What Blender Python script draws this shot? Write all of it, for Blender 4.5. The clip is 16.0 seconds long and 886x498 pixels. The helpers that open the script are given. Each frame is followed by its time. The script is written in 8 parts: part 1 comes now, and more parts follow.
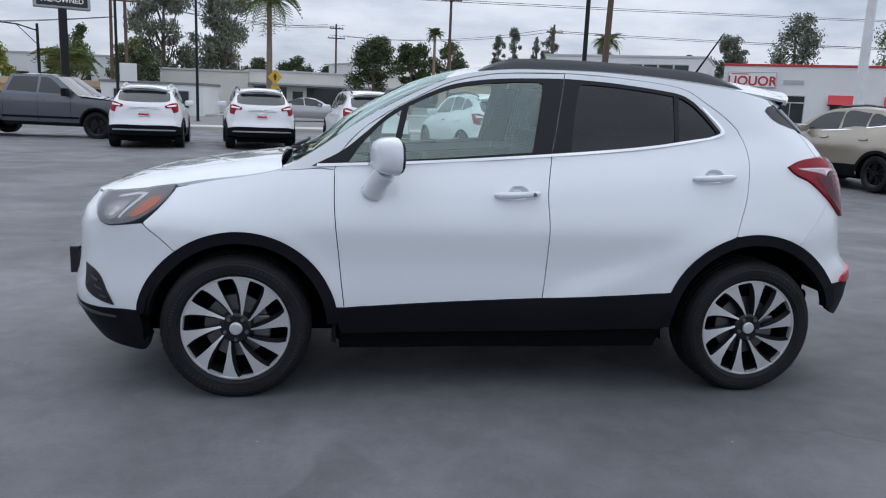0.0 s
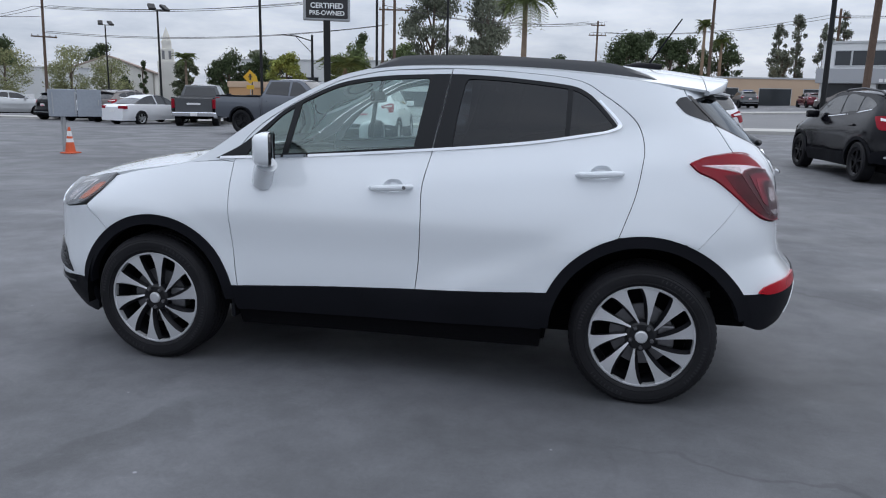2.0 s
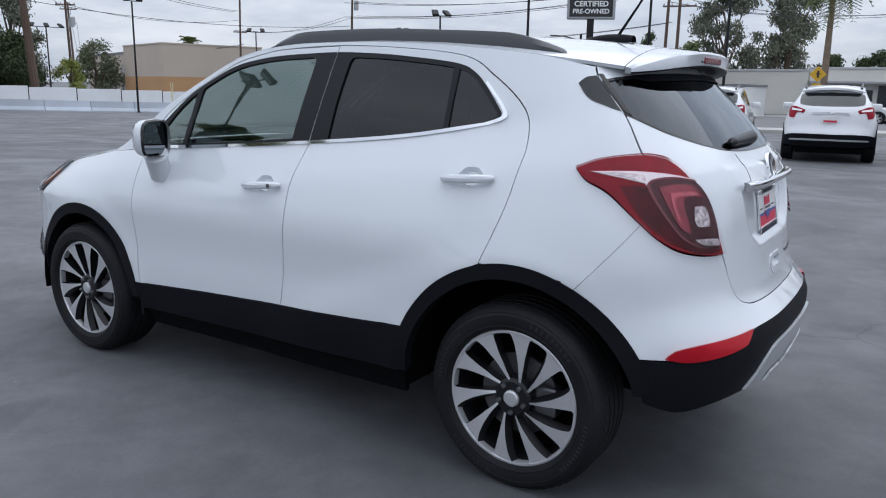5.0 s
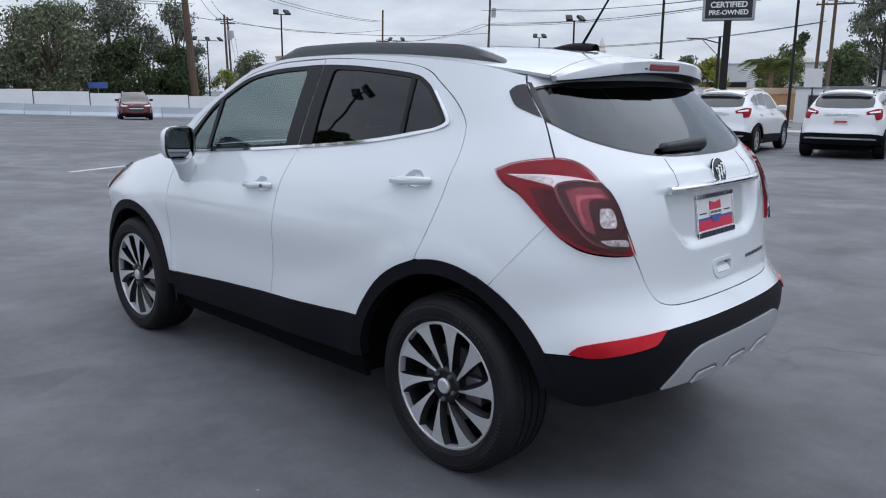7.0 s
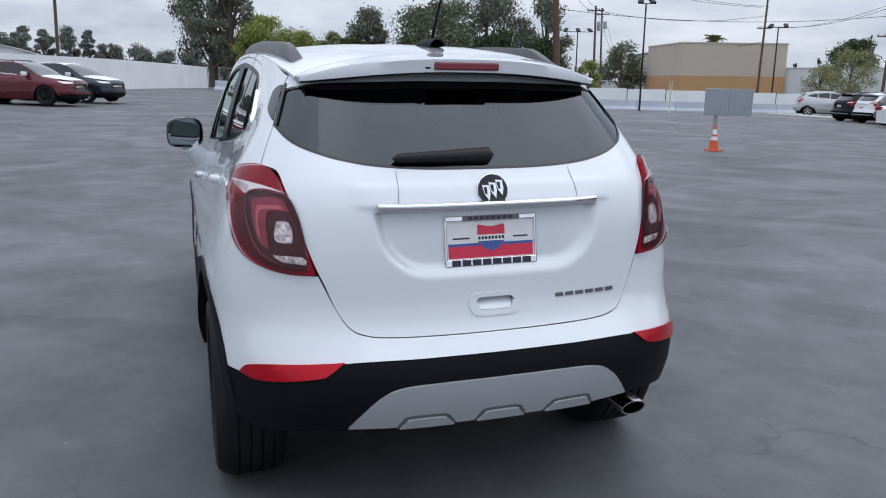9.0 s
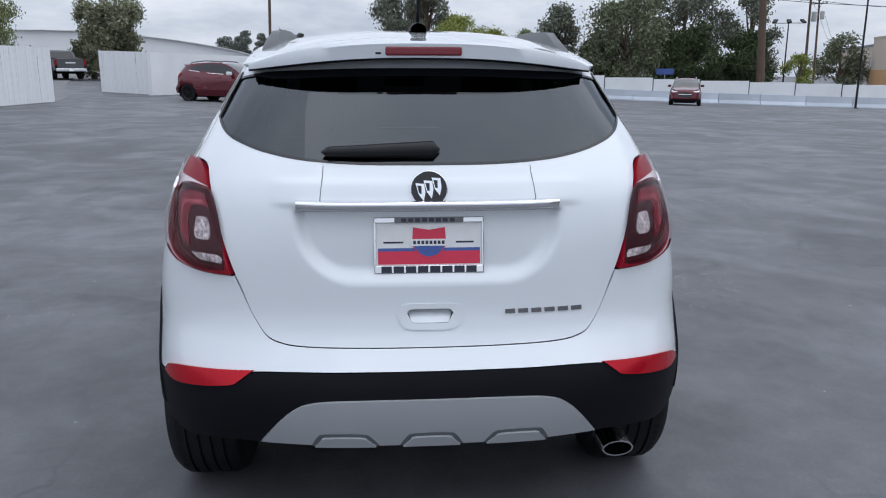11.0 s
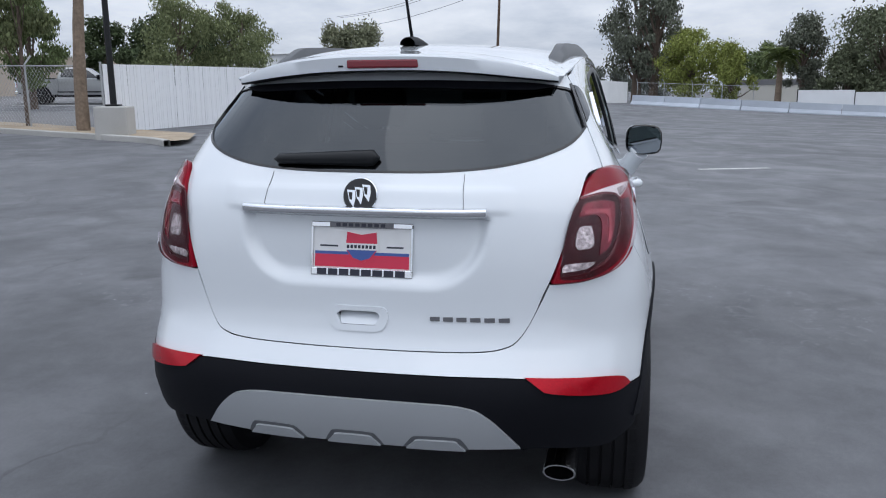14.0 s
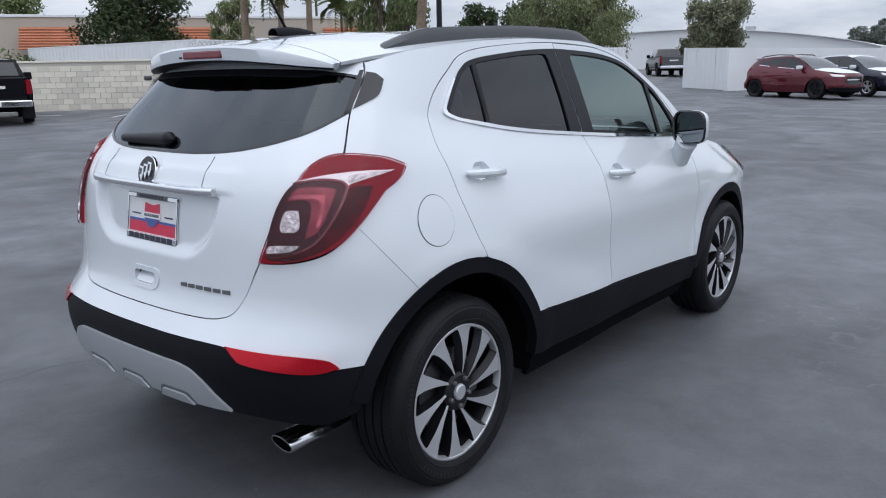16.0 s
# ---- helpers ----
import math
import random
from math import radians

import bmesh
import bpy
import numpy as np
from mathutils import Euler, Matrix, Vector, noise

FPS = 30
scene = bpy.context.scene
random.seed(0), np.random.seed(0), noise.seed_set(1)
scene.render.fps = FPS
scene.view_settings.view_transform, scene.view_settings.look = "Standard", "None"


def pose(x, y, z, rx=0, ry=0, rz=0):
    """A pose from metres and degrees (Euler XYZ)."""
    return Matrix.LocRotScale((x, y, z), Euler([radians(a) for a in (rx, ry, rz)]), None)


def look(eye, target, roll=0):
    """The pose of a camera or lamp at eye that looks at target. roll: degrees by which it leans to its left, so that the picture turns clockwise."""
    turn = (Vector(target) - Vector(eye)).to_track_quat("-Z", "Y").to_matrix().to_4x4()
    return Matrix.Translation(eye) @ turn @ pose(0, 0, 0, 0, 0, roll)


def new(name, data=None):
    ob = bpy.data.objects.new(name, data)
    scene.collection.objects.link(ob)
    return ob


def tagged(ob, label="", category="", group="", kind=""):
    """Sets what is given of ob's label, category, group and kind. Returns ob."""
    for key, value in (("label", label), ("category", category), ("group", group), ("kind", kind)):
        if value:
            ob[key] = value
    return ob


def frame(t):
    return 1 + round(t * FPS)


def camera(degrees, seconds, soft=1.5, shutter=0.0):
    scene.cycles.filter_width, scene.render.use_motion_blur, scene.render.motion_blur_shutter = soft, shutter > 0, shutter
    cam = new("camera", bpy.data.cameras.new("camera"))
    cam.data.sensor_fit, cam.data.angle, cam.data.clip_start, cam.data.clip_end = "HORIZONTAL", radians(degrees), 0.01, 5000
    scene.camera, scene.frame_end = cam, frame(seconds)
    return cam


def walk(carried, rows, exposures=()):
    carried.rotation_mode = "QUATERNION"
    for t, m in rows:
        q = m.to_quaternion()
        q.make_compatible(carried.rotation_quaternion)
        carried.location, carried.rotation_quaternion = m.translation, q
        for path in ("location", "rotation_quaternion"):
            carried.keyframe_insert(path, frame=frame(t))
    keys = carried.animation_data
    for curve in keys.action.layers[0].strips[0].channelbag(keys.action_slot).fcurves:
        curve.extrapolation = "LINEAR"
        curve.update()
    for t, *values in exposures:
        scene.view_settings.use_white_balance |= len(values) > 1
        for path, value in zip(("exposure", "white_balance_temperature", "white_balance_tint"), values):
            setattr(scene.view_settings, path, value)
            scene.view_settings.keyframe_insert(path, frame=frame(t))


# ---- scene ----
cam = camera(59.9, 16.0, soft=1.1)
PATH = [
    (0, (-0.844, -4.396, 1.414), (-0.556, -2.453, 1.037), 2.4),
    (0.5, (-0.53, -4.676, 1.429), (-0.36, -2.722, 1.038), 2.0),
    (1, (-0.049, -4.725, 1.461), (-0.041, -2.766, 1.059), 1.6),
    (1.5, (0.537, -4.682, 1.481), (0.347, -2.732, 1.076), 1.3),
    (2, (1.054, -4.478, 1.464), (0.658, -2.56, 1.061), 1.2),
    (2.5, (1.544, -4.248, 1.456), (0.954, -2.38, 1.054), 1.2),
    (3, (1.904, -3.923, 1.442), (1.149, -2.116, 1.037), 1.2),
    (3.5, (2.212, -3.632, 1.44), (1.33, -1.885, 1.03), 1.2),
    (4, (2.386, -3.378, 1.432), (1.414, -1.679, 1.02), 1.2),
    (4.5, (2.432, -3.214, 1.411), (1.402, -1.55, 0.998), 1.1),
    (7, (3.171, -2.859, 1.43), (1.82, -1.44, 1.029), 0.4),
    (7.5, (3.578, -2.411, 1.455), (2.078, -1.151, 1.051), 0.3),
    (8, (3.924, -1.911, 1.469), (2.278, -0.851, 1.058), 0.3),
    (8.5, (4.068, -1.402, 1.475), (2.304, -0.558, 1.055), 0.4),
    (9, (4.172, -0.947, 1.488), (2.326, -0.311, 1.054), 0.7),
    (11.5, (4.053, -0.114, 1.455), (2.105, 0.0, 1.016), 0.1),
    (12, (4.043, -0.119, 1.459), (2.093, -0.031, 1.025), 0.2),
    (12.5, (4.041, -0.124, 1.46), (2.088, -0.075, 1.032), 0.2),
    (13, (4.052, -0.055, 1.482), (2.101, -0.118, 1.045), -0.1),
    (13.5, (4.135, 0.296, 1.458), (2.189, 0.08, 1.047), -0.3),
    (14, (4.067, 0.722, 1.44), (2.153, 0.305, 1.039), -0.3),
    (14.5, (3.966, 1.249, 1.461), (2.123, 0.595, 1.042), -0.5),
    (15, (3.774, 1.731, 1.466), (2.035, 0.845, 1.03), -0.7),
    (15.5, (3.541, 2.159, 1.458), (1.923, 1.072, 1.014), -0.9),
    (16, (3.284, 2.467, 1.446), (1.786, 1.218, 1.003), -1.0),
]
walk(cam, [(t, look(eye, target, roll)) for t, eye, target, roll in PATH])

# ---- world, sun and exposure ----
world = bpy.data.worlds.new("overcast_sky")
scene.world = world
world.use_nodes = True
wn, wl = world.node_tree.nodes, world.node_tree.links
wn.clear()


def wnode(kind, **values):
    n = wn.new(kind)
    for key, value in values.items():
        n.inputs[key].default_value = value
    return n


w_out, w_bg = wn.new("ShaderNodeOutputWorld"), wnode("ShaderNodeBackground", Strength=1.0)
w_co, w_sep = wn.new("ShaderNodeTexCoord"), wn.new("ShaderNodeSeparateXYZ")
w_sky = wn.new("ShaderNodeTexSky")
w_sky.sky_type, w_sky.sun_disc, w_sky.sun_elevation, w_sky.sun_rotation = "NISHITA", False, radians(52), radians(4)
wl.new(w_co.outputs["Generated"], w_sep.inputs[0])
# overcast: the zenith is some three times as bright as the horizon
w_up = wn.new("ShaderNodeMath"); w_up.operation = "MAXIMUM"; w_up.inputs[1].default_value = 0.0
wl.new(w_sep.outputs["Z"], w_up.inputs[0])
w_grad = wn.new("ShaderNodeMath"); w_grad.operation = "MULTIPLY_ADD"
w_grad.inputs[1].default_value, w_grad.inputs[2].default_value = 1.05, 0.86
wl.new(w_up.outputs[0], w_grad.inputs[0])
# clouds, stretched towards the horizon
w_flat = wn.new("ShaderNodeMath"); w_flat.operation = "ADD"; w_flat.inputs[1].default_value = 0.22
wl.new(w_up.outputs[0], w_flat.inputs[0])
w_dx = wn.new("ShaderNodeMath"); w_dx.operation = "DIVIDE"
w_dy = wn.new("ShaderNodeMath"); w_dy.operation = "DIVIDE"
wl.new(w_sep.outputs["X"], w_dx.inputs[0]); wl.new(w_flat.outputs[0], w_dx.inputs[1])
wl.new(w_sep.outputs["Y"], w_dy.inputs[0]); wl.new(w_flat.outputs[0], w_dy.inputs[1])
w_vec = wn.new("ShaderNodeCombineXYZ")
wl.new(w_dx.outputs[0], w_vec.inputs[0]); wl.new(w_dy.outputs[0], w_vec.inputs[1])
w_noise = wnode("ShaderNodeTexNoise", Scale=1.5, Detail=7.0, Roughness=0.58)
wl.new(w_vec.outputs[0], w_noise.inputs["Vector"])
w_ramp = wn.new("ShaderNodeValToRGB")
w_ramp.color_ramp.elements[0].position, w_ramp.color_ramp.elements[0].color = 0.30, (0.62, 0.71, 0.88, 1)
w_ramp.color_ramp.elements[1].position, w_ramp.color_ramp.elements[1].color = 0.68, (1.13, 1.20, 1.34, 1)
wl.new(w_noise.outputs["Fac"], w_ramp.inputs[0])
w_cloud = wn.new("ShaderNodeVectorMath"); w_cloud.operation = "SCALE"
wl.new(w_ramp.outputs[0], w_cloud.inputs[0]); wl.new(w_grad.outputs[0], w_cloud.inputs["Scale"])
w_thin = wn.new("ShaderNodeVectorMath"); w_thin.operation = "SCALE"; w_thin.inputs["Scale"].default_value = 0.10
wl.new(w_sky.outputs[0], w_thin.inputs[0])
w_mix = wn.new("ShaderNodeMix"); w_mix.data_type = "RGBA"; w_mix.inputs[0].default_value = 0.92
wl.new(w_thin.outputs[0], w_mix.inputs[6]); wl.new(w_cloud.outputs[0], w_mix.inputs[7])
wl.new(w_mix.outputs[2], w_bg.inputs["Color"]); wl.new(w_bg.outputs[0], w_out.inputs[0])

sun = new("sun", bpy.data.lights.new("sun", "SUN"))
sun.data.energy, sun.data.angle, sun.data.color = 0.9, radians(80), (1, 0.99, 0.98)
sun.matrix_world = look((2, 8, 18), (0, 0, 0))
scene.view_settings.exposure = -0.33

# ---- materials ----
MATS = {}


def mat(name, color, rough=0.6, metal=0.0, grain=0.0, scale=30.0, stain=0.0, stain_scale=1.2, bump=0.0, coat=0.0, vary=0.0, spec=0.5, per_part=0.0):
    """A surface with fine grain, larger stains and relief; vary: random shade from island to island, per_part: from piece to piece."""
    if name in MATS:
        return MATS[name]
    m = bpy.data.materials.new(name)
    MATS[name] = m
    m.use_nodes = True
    nodes, links = m.node_tree.nodes, m.node_tree.links
    p = nodes["Principled BSDF"]
    p.inputs["Base Color"].default_value = (*color, 1)
    p.inputs["Roughness"].default_value, p.inputs["Metallic"].default_value = rough, metal
    p.inputs["Specular IOR Level"].default_value = spec
    p.inputs["Coat Weight"].default_value, p.inputs["Coat Roughness"].default_value = coat, 0.03
    co = nodes.new("ShaderNodeTexCoord")
    shade = None

    def times(a, b):
        n = nodes.new("ShaderNodeMath"); n.operation = "MULTIPLY"
        links.new(a, n.inputs[0]); links.new(b, n.inputs[1])
        return n.outputs[0]

    def spread(value, amount):
        n = nodes.new("ShaderNodeMapRange")
        n.inputs["From Min"].default_value, n.inputs["From Max"].default_value = 0.25, 0.75
        n.inputs["To Min"].default_value, n.inputs["To Max"].default_value = 1 - amount, 1 + amount
        links.new(value, n.inputs["Value"])
        return n.outputs[0]

    layers = []
    if grain or bump:
        fine = nodes.new("ShaderNodeTexNoise")
        fine.inputs["Scale"].default_value, fine.inputs["Detail"].default_value = scale, 6
        links.new(co.outputs["Object"], fine.inputs["Vector"])
        if grain:
            layers.append(spread(fine.outputs["Fac"], grain))
        if bump:
            b = nodes.new("ShaderNodeBump")
            b.inputs["Strength"].default_value, b.inputs["Distance"].default_value = bump, 0.01
            links.new(fine.outputs["Fac"], b.inputs["Height"]); links.new(b.outputs[0], p.inputs["Normal"])
    if stain:
        big = nodes.new("ShaderNodeTexNoise")
        big.inputs["Scale"].default_value, big.inputs["Detail"].default_value = stain_scale, 5
        links.new(co.outputs["Object"], big.inputs["Vector"])
        layers.append(spread(big.outputs["Fac"], stain))
    if vary:
        geo = nodes.new("ShaderNodeNewGeometry")
        layers.append(spread(geo.outputs["Random Per Island"], vary))
    if per_part:
        info = nodes.new("ShaderNodeObjectInfo")
        layers.append(spread(info.outputs["Random"], per_part))
    for l in layers:
        shade = l if shade is None else times(shade, l)
    if shade is not None:
        c = nodes.new("ShaderNodeVectorMath"); c.operation = "SCALE"
        c.inputs[0].default_value = color
        links.new(shade, c.inputs["Scale"]); links.new(c.outputs[0], p.inputs["Base Color"])
    return m


def glass(name, tint, ior=1.75, sheen=(0.97, 0.98, 1.0)):
    """Thin glass: it lets tinted light through and mirrors more at a slant."""
    m = bpy.data.materials.new(name)
    MATS[name] = m
    m.use_nodes = True
    nodes, links = m.node_tree.nodes, m.node_tree.links
    nodes.clear()
    out, mix = nodes.new("ShaderNodeOutputMaterial"), nodes.new("ShaderNodeMixShader")
    clear, shine, fres = nodes.new("ShaderNodeBsdfTransparent"), nodes.new("ShaderNodeBsdfGlossy"), nodes.new("ShaderNodeFresnel")
    clear.inputs["Color"].default_value = (*tint, 1)
    shine.inputs["Roughness"].default_value = 0.015
    shine.inputs["Color"].default_value = (*sheen, 1)
    fres.inputs["IOR"].default_value = ior  # both faces of a pane mirror
    links.new(fres.outputs[0], mix.inputs[0]); links.new(clear.outputs[0], mix.inputs[1]); links.new(shine.outputs[0], mix.inputs[2])
    links.new(mix.outputs[0], out.inputs[0])
    return m


def asphalt_material():
    """Dark sealed asphalt: cloudy dust, swept tyre arcs, dark spills, hairline cracks, pale grit."""
    m = mat("sealed_asphalt", (0.112, 0.115, 0.124), 0.62, grain=0.15, scale=190, stain=0.10, stain_scale=2.2, bump=0.14, spec=0.35)
    nodes, links = m.node_tree.nodes, m.node_tree.links
    p = nodes["Principled BSDF"]
    scale_node = p.inputs["Base Color"].links[0].from_node
    co = nodes.new("ShaderNodeTexCoord")

    def noise(scale, detail, twist=0.0, shift=(0, 0, 0)):
        at = nodes.new("ShaderNodeMapping")
        at.inputs["Location"].default_value = shift
        links.new(co.outputs["Object"], at.inputs[0])
        n = nodes.new("ShaderNodeTexNoise")
        n.inputs["Scale"].default_value, n.inputs["Detail"].default_value, n.inputs["Distortion"].default_value = scale, detail, twist
        links.new(at.outputs[0], n.inputs["Vector"])
        return n.outputs["Fac"]

    def remap(value, a, b, lo, hi):
        n = nodes.new("ShaderNodeMapRange"); n.interpolation_type = "SMOOTHSTEP"
        for key, v in (("From Min", a), ("From Max", b), ("To Min", lo), ("To Max", hi)):
            n.inputs[key].default_value = v
        links.new(value, n.inputs["Value"])
        return n.outputs[0]

    def calc(op, a, b):
        n = nodes.new("ShaderNodeMath"); n.operation = op
        for i, v in enumerate((a, b)):
            if isinstance(v, (int, float)):
                n.inputs[i].default_value = v
            else:
                links.new(v, n.inputs[i])
        return n.outputs[0]

    shade = scale_node.inputs["Scale"].links[0].from_socket
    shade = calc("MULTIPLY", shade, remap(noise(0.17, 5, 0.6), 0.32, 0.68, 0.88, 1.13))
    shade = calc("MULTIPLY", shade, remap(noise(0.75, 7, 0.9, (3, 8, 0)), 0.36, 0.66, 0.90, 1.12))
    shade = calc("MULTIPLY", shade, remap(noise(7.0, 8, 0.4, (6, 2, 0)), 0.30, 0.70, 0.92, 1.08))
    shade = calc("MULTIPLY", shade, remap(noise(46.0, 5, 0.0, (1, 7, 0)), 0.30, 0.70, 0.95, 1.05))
    # pale scuffs in broken patches
    scuff = calc("MULTIPLY", remap(noise(9.0, 7, 1.5, (8, 8, 0)), 0.55, 0.70, 0.0, 1.0), remap(noise(0.55, 3, 0.8, (2, 13, 0)), 0.55, 0.68, 0.0, 1.0))
    shade = calc("MULTIPLY", shade, calc("ADD", calc("MULTIPLY", scuff, 0.40), 1.0))
    # wide sweeping arcs of tyres, broken by noise
    for centre, k, shift in (((6.5, -9.0, 0), 0.36, (1, 5, 0)), ((-7.0, 7.5, 0), 0.30, (7, 2, 0)), ((9.0, 8.0, 0), 0.26, (4, 4, 0))):
        at = nodes.new("ShaderNodeMapping")
        at.inputs["Location"].default_value = [-k * v for v in centre]
        at.inputs["Scale"].default_value = (k, k, 0)
        links.new(co.outputs["Object"], at.inputs[0])
        w = nodes.new("ShaderNodeTexWave")
        w.wave_type, w.rings_direction = "RINGS", "Z"
        for key, v in (("Scale", 1.1), ("Distortion", 3.0), ("Detail", 5.0), ("Detail Scale", 1.4)):
            w.inputs[key].default_value = v
        links.new(at.outputs[0], w.inputs["Vector"])
        mask = remap(noise(0.33, 3, 0.5, shift), 0.48, 0.62, 0.0, 1.0)
        arcs = calc("MULTIPLY", remap(w.outputs["Fac"], 0.35, 0.95, -0.05, 0.06), mask)
        shade = calc("MULTIPLY", shade, calc("ADD", arcs, 1.0))
    # darker within a ragged patch off the car's left rear
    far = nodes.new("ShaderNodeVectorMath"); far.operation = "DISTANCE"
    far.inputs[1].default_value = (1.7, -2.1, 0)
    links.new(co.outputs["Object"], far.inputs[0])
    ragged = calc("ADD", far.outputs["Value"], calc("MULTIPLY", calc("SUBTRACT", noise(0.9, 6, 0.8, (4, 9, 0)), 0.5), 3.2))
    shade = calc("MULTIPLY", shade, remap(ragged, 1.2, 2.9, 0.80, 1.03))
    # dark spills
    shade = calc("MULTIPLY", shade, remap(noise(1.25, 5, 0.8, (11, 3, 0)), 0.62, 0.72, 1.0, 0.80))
    # hairline cracks, here and there
    bent = nodes.new("ShaderNodeTexNoise"); bent.inputs["Scale"].default_value, bent.inputs["Detail"].default_value = 2.0, 5
    links.new(co.outputs["Object"], bent.inputs["Vector"])
    push = nodes.new("ShaderNodeVectorMath"); push.operation = "MULTIPLY_ADD"; push.inputs[1].default_value = (0.5, 0.5, 0)
    links.new(bent.outputs["Color"], push.inputs[0]); links.new(co.outputs["Object"], push.inputs[2])
    cell = nodes.new("ShaderNodeTexVoronoi"); cell.feature = "DISTANCE_TO_EDGE"; cell.inputs["Scale"].default_value = 0.42
    links.new(push.outputs[0], cell.inputs["Vector"])
    crack = calc("MULTIPLY", remap(cell.outputs["Distance"], 0.002, 0.007, 1.0, 0.0), remap(noise(0.3, 2, 0, (2, 9, 0)), 0.52, 0.62, 0.0, 1.0))
    shade = calc("MULTIPLY", shade, calc("SUBTRACT", 1.0, calc("MULTIPLY", crack, 0.22)))
    # pale bits of grit
    grit = nodes.new("ShaderNodeTexVoronoi"); grit.inputs["Scale"].default_value = 3.2
    links.new(co.outputs["Object"], grit.inputs["Vector"])
    shade = calc("MULTIPLY", shade, remap(grit.outputs["Distance"], 0.018, 0.035, 2.4, 1.0))
    links.new(shade, scale_node.inputs["Scale"])
    links.new(remap(noise(0.6, 5, 1.5, (5, 1, 0)), 0.3, 0.7, 0.50, 0.80), p.inputs["Roughness"])
    return m


WHITE_PAINT = mat("white_car_paint", (0.675, 0.707, 0.74), 0.18, coat=1.0, grain=0.004, scale=900)
TRIM_BLACK = mat("black_textured_plastic", (0.0065, 0.007, 0.0098), 0.55, grain=0.25, scale=500, bump=0.08, stain=0.2, stain_scale=3, spec=0.11)
GLOSS_BLACK = mat("gloss_black_trim", (0.012, 0.012, 0.014), 0.12, grain=0.05, scale=200)
SATIN_BLACK = mat("satin_black_trim", (0.011, 0.012, 0.014), 0.38, grain=0.06, scale=300, spec=0.25)
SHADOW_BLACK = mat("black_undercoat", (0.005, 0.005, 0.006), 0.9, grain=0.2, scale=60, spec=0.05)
RAIL_GREY = mat("dark_grey_rail", (0.05, 0.053, 0.058), 0.40, grain=0.1, scale=400, spec=0.4)
CHROME = mat("chrome", (0.82, 0.83, 0.85), 0.06, 1.0)
SILVER = mat("silver_painted_plastic", (0.46, 0.48, 0.50), 0.38, 0.35, grain=0.03, scale=400, coat=0.3)
GROOVE_SHADE = mat("shaded_silver_groove", (0.12, 0.125, 0.135), 0.5, 0.2, grain=0.05, scale=300)
RUBBER = mat("tyre_rubber", (0.0105, 0.0105, 0.0125), 0.58, grain=0.25, scale=150, stain=0.35, stain_scale=5, bump=0.12, spec=0.2)
SIDEWALL = mat("raised_sidewall_rubber", (0.026, 0.026, 0.029), 0.6, grain=0.2, scale=150, spec=0.2)
ALLOY = mat("machined_alloy", (0.60, 0.61, 0.63), 0.30, 0.55, grain=0.05, scale=200)
RIM_DARK = mat("dark_grey_rim_pocket", (0.010, 0.010, 0.012), 0.35, grain=0.1, scale=100, spec=0.3)
STEEL = mat("brake_steel", (0.16, 0.16, 0.17), 0.4, 0.8, grain=0.1, scale=80)
LAMP_RED = mat("red_lamp_lens", (0.26, 0.0015, 0.013), 0.45, 0.0, spec=0.2, grain=0.05, scale=120, stain=0.2, stain_scale=14)
LAMP_DARK = mat("dark_red_lamp_lens", (0.045, 0.002, 0.007), 0.3, 0.3, grain=0.08, scale=90, stain=0.35, stain_scale=12)
LAMP_CLEAR = mat("clear_lamp_lens", (0.60, 0.56, 0.57), 0.16, 0.5, grain=0.55, scale=75, stain=0.45, stain_scale=34, bump=0.5)
LAMP_DEEP = mat("deep_red_lamp_pocket", (0.075, 0.0008, 0.007), 0.4, 0.0, spec=0.2, grain=0.12, scale=110, stain=0.6, stain_scale=16)
# the ring's pink is the mirrored sky, mixed into its red
LAMP_RING_SKY = mat("brake_ring_sky_tinted", (0.24, 0.035, 0.055), 0.22, 0.3, grain=0.08, scale=120, stain=0.3, stain_scale=18)
LAMP_SMOKE = mat("smoky_lamp_rim", (0.16, 0.045, 0.055), 0.2, 0.5, grain=0.05, scale=90)
# paler pink: sky reflection on the ring's edge, put into the colour
LAMP_EDGE_SKY = mat("lamp_edge_sky_tinted", (0.46, 0.10, 0.13), 0.2, 0.4, grain=0.05, scale=90, stain=0.3, stain_scale=20)
TIP_STEEL = mat("polished_exhaust_steel", (0.74, 0.74, 0.75), 0.16, 1.0, grain=0.05, scale=60)
LAMP_BRIGHT = mat("silver_lamp_strip", (0.82, 0.80, 0.81), 0.2, 0.1, coat=0.5, grain=0.03)
REFLECTOR = mat("red_reflector", (0.50, 0.004, 0.016), 0.22, 0.5, coat=0.3, grain=0.15, scale=220, spec=0.3)
AMBER = mat("amber_lens", (0.55, 0.12, 0.025), 0.15, coat=0.4, grain=0.1, scale=150)
FABRIC = mat("dark_seat_cloth", (0.045, 0.047, 0.048), 0.9, grain=0.2, scale=120, bump=0.1)
CABIN = mat("dark_cabin_plastic", (0.075, 0.080, 0.082), 0.65, grain=0.15, scale=150)
CABIN_PALE = mat("pale_cabin_lining", (0.50, 0.50, 0.49), 0.85, grain=0.05, scale=90)
GLASS_FRONT = glass("green_tinted_glass", (0.84, 0.95, 0.92), 2.3, (0.84, 1.0, 0.96))
GLASS_REAR = glass("smoked_rear_glass", (0.030, 0.034, 0.040), 1.70, (0.88, 0.94, 1.0))
GLASS_DARK = glass("dark_privacy_glass", (0.035, 0.038, 0.044), 1.55)
GLASS_LENS = glass("headlamp_lens", (0.90, 0.91, 0.92), 1.7)
GLASS_LAMP = glass("clear_lamp_cover", (0.99, 0.95, 0.955), 1.27)
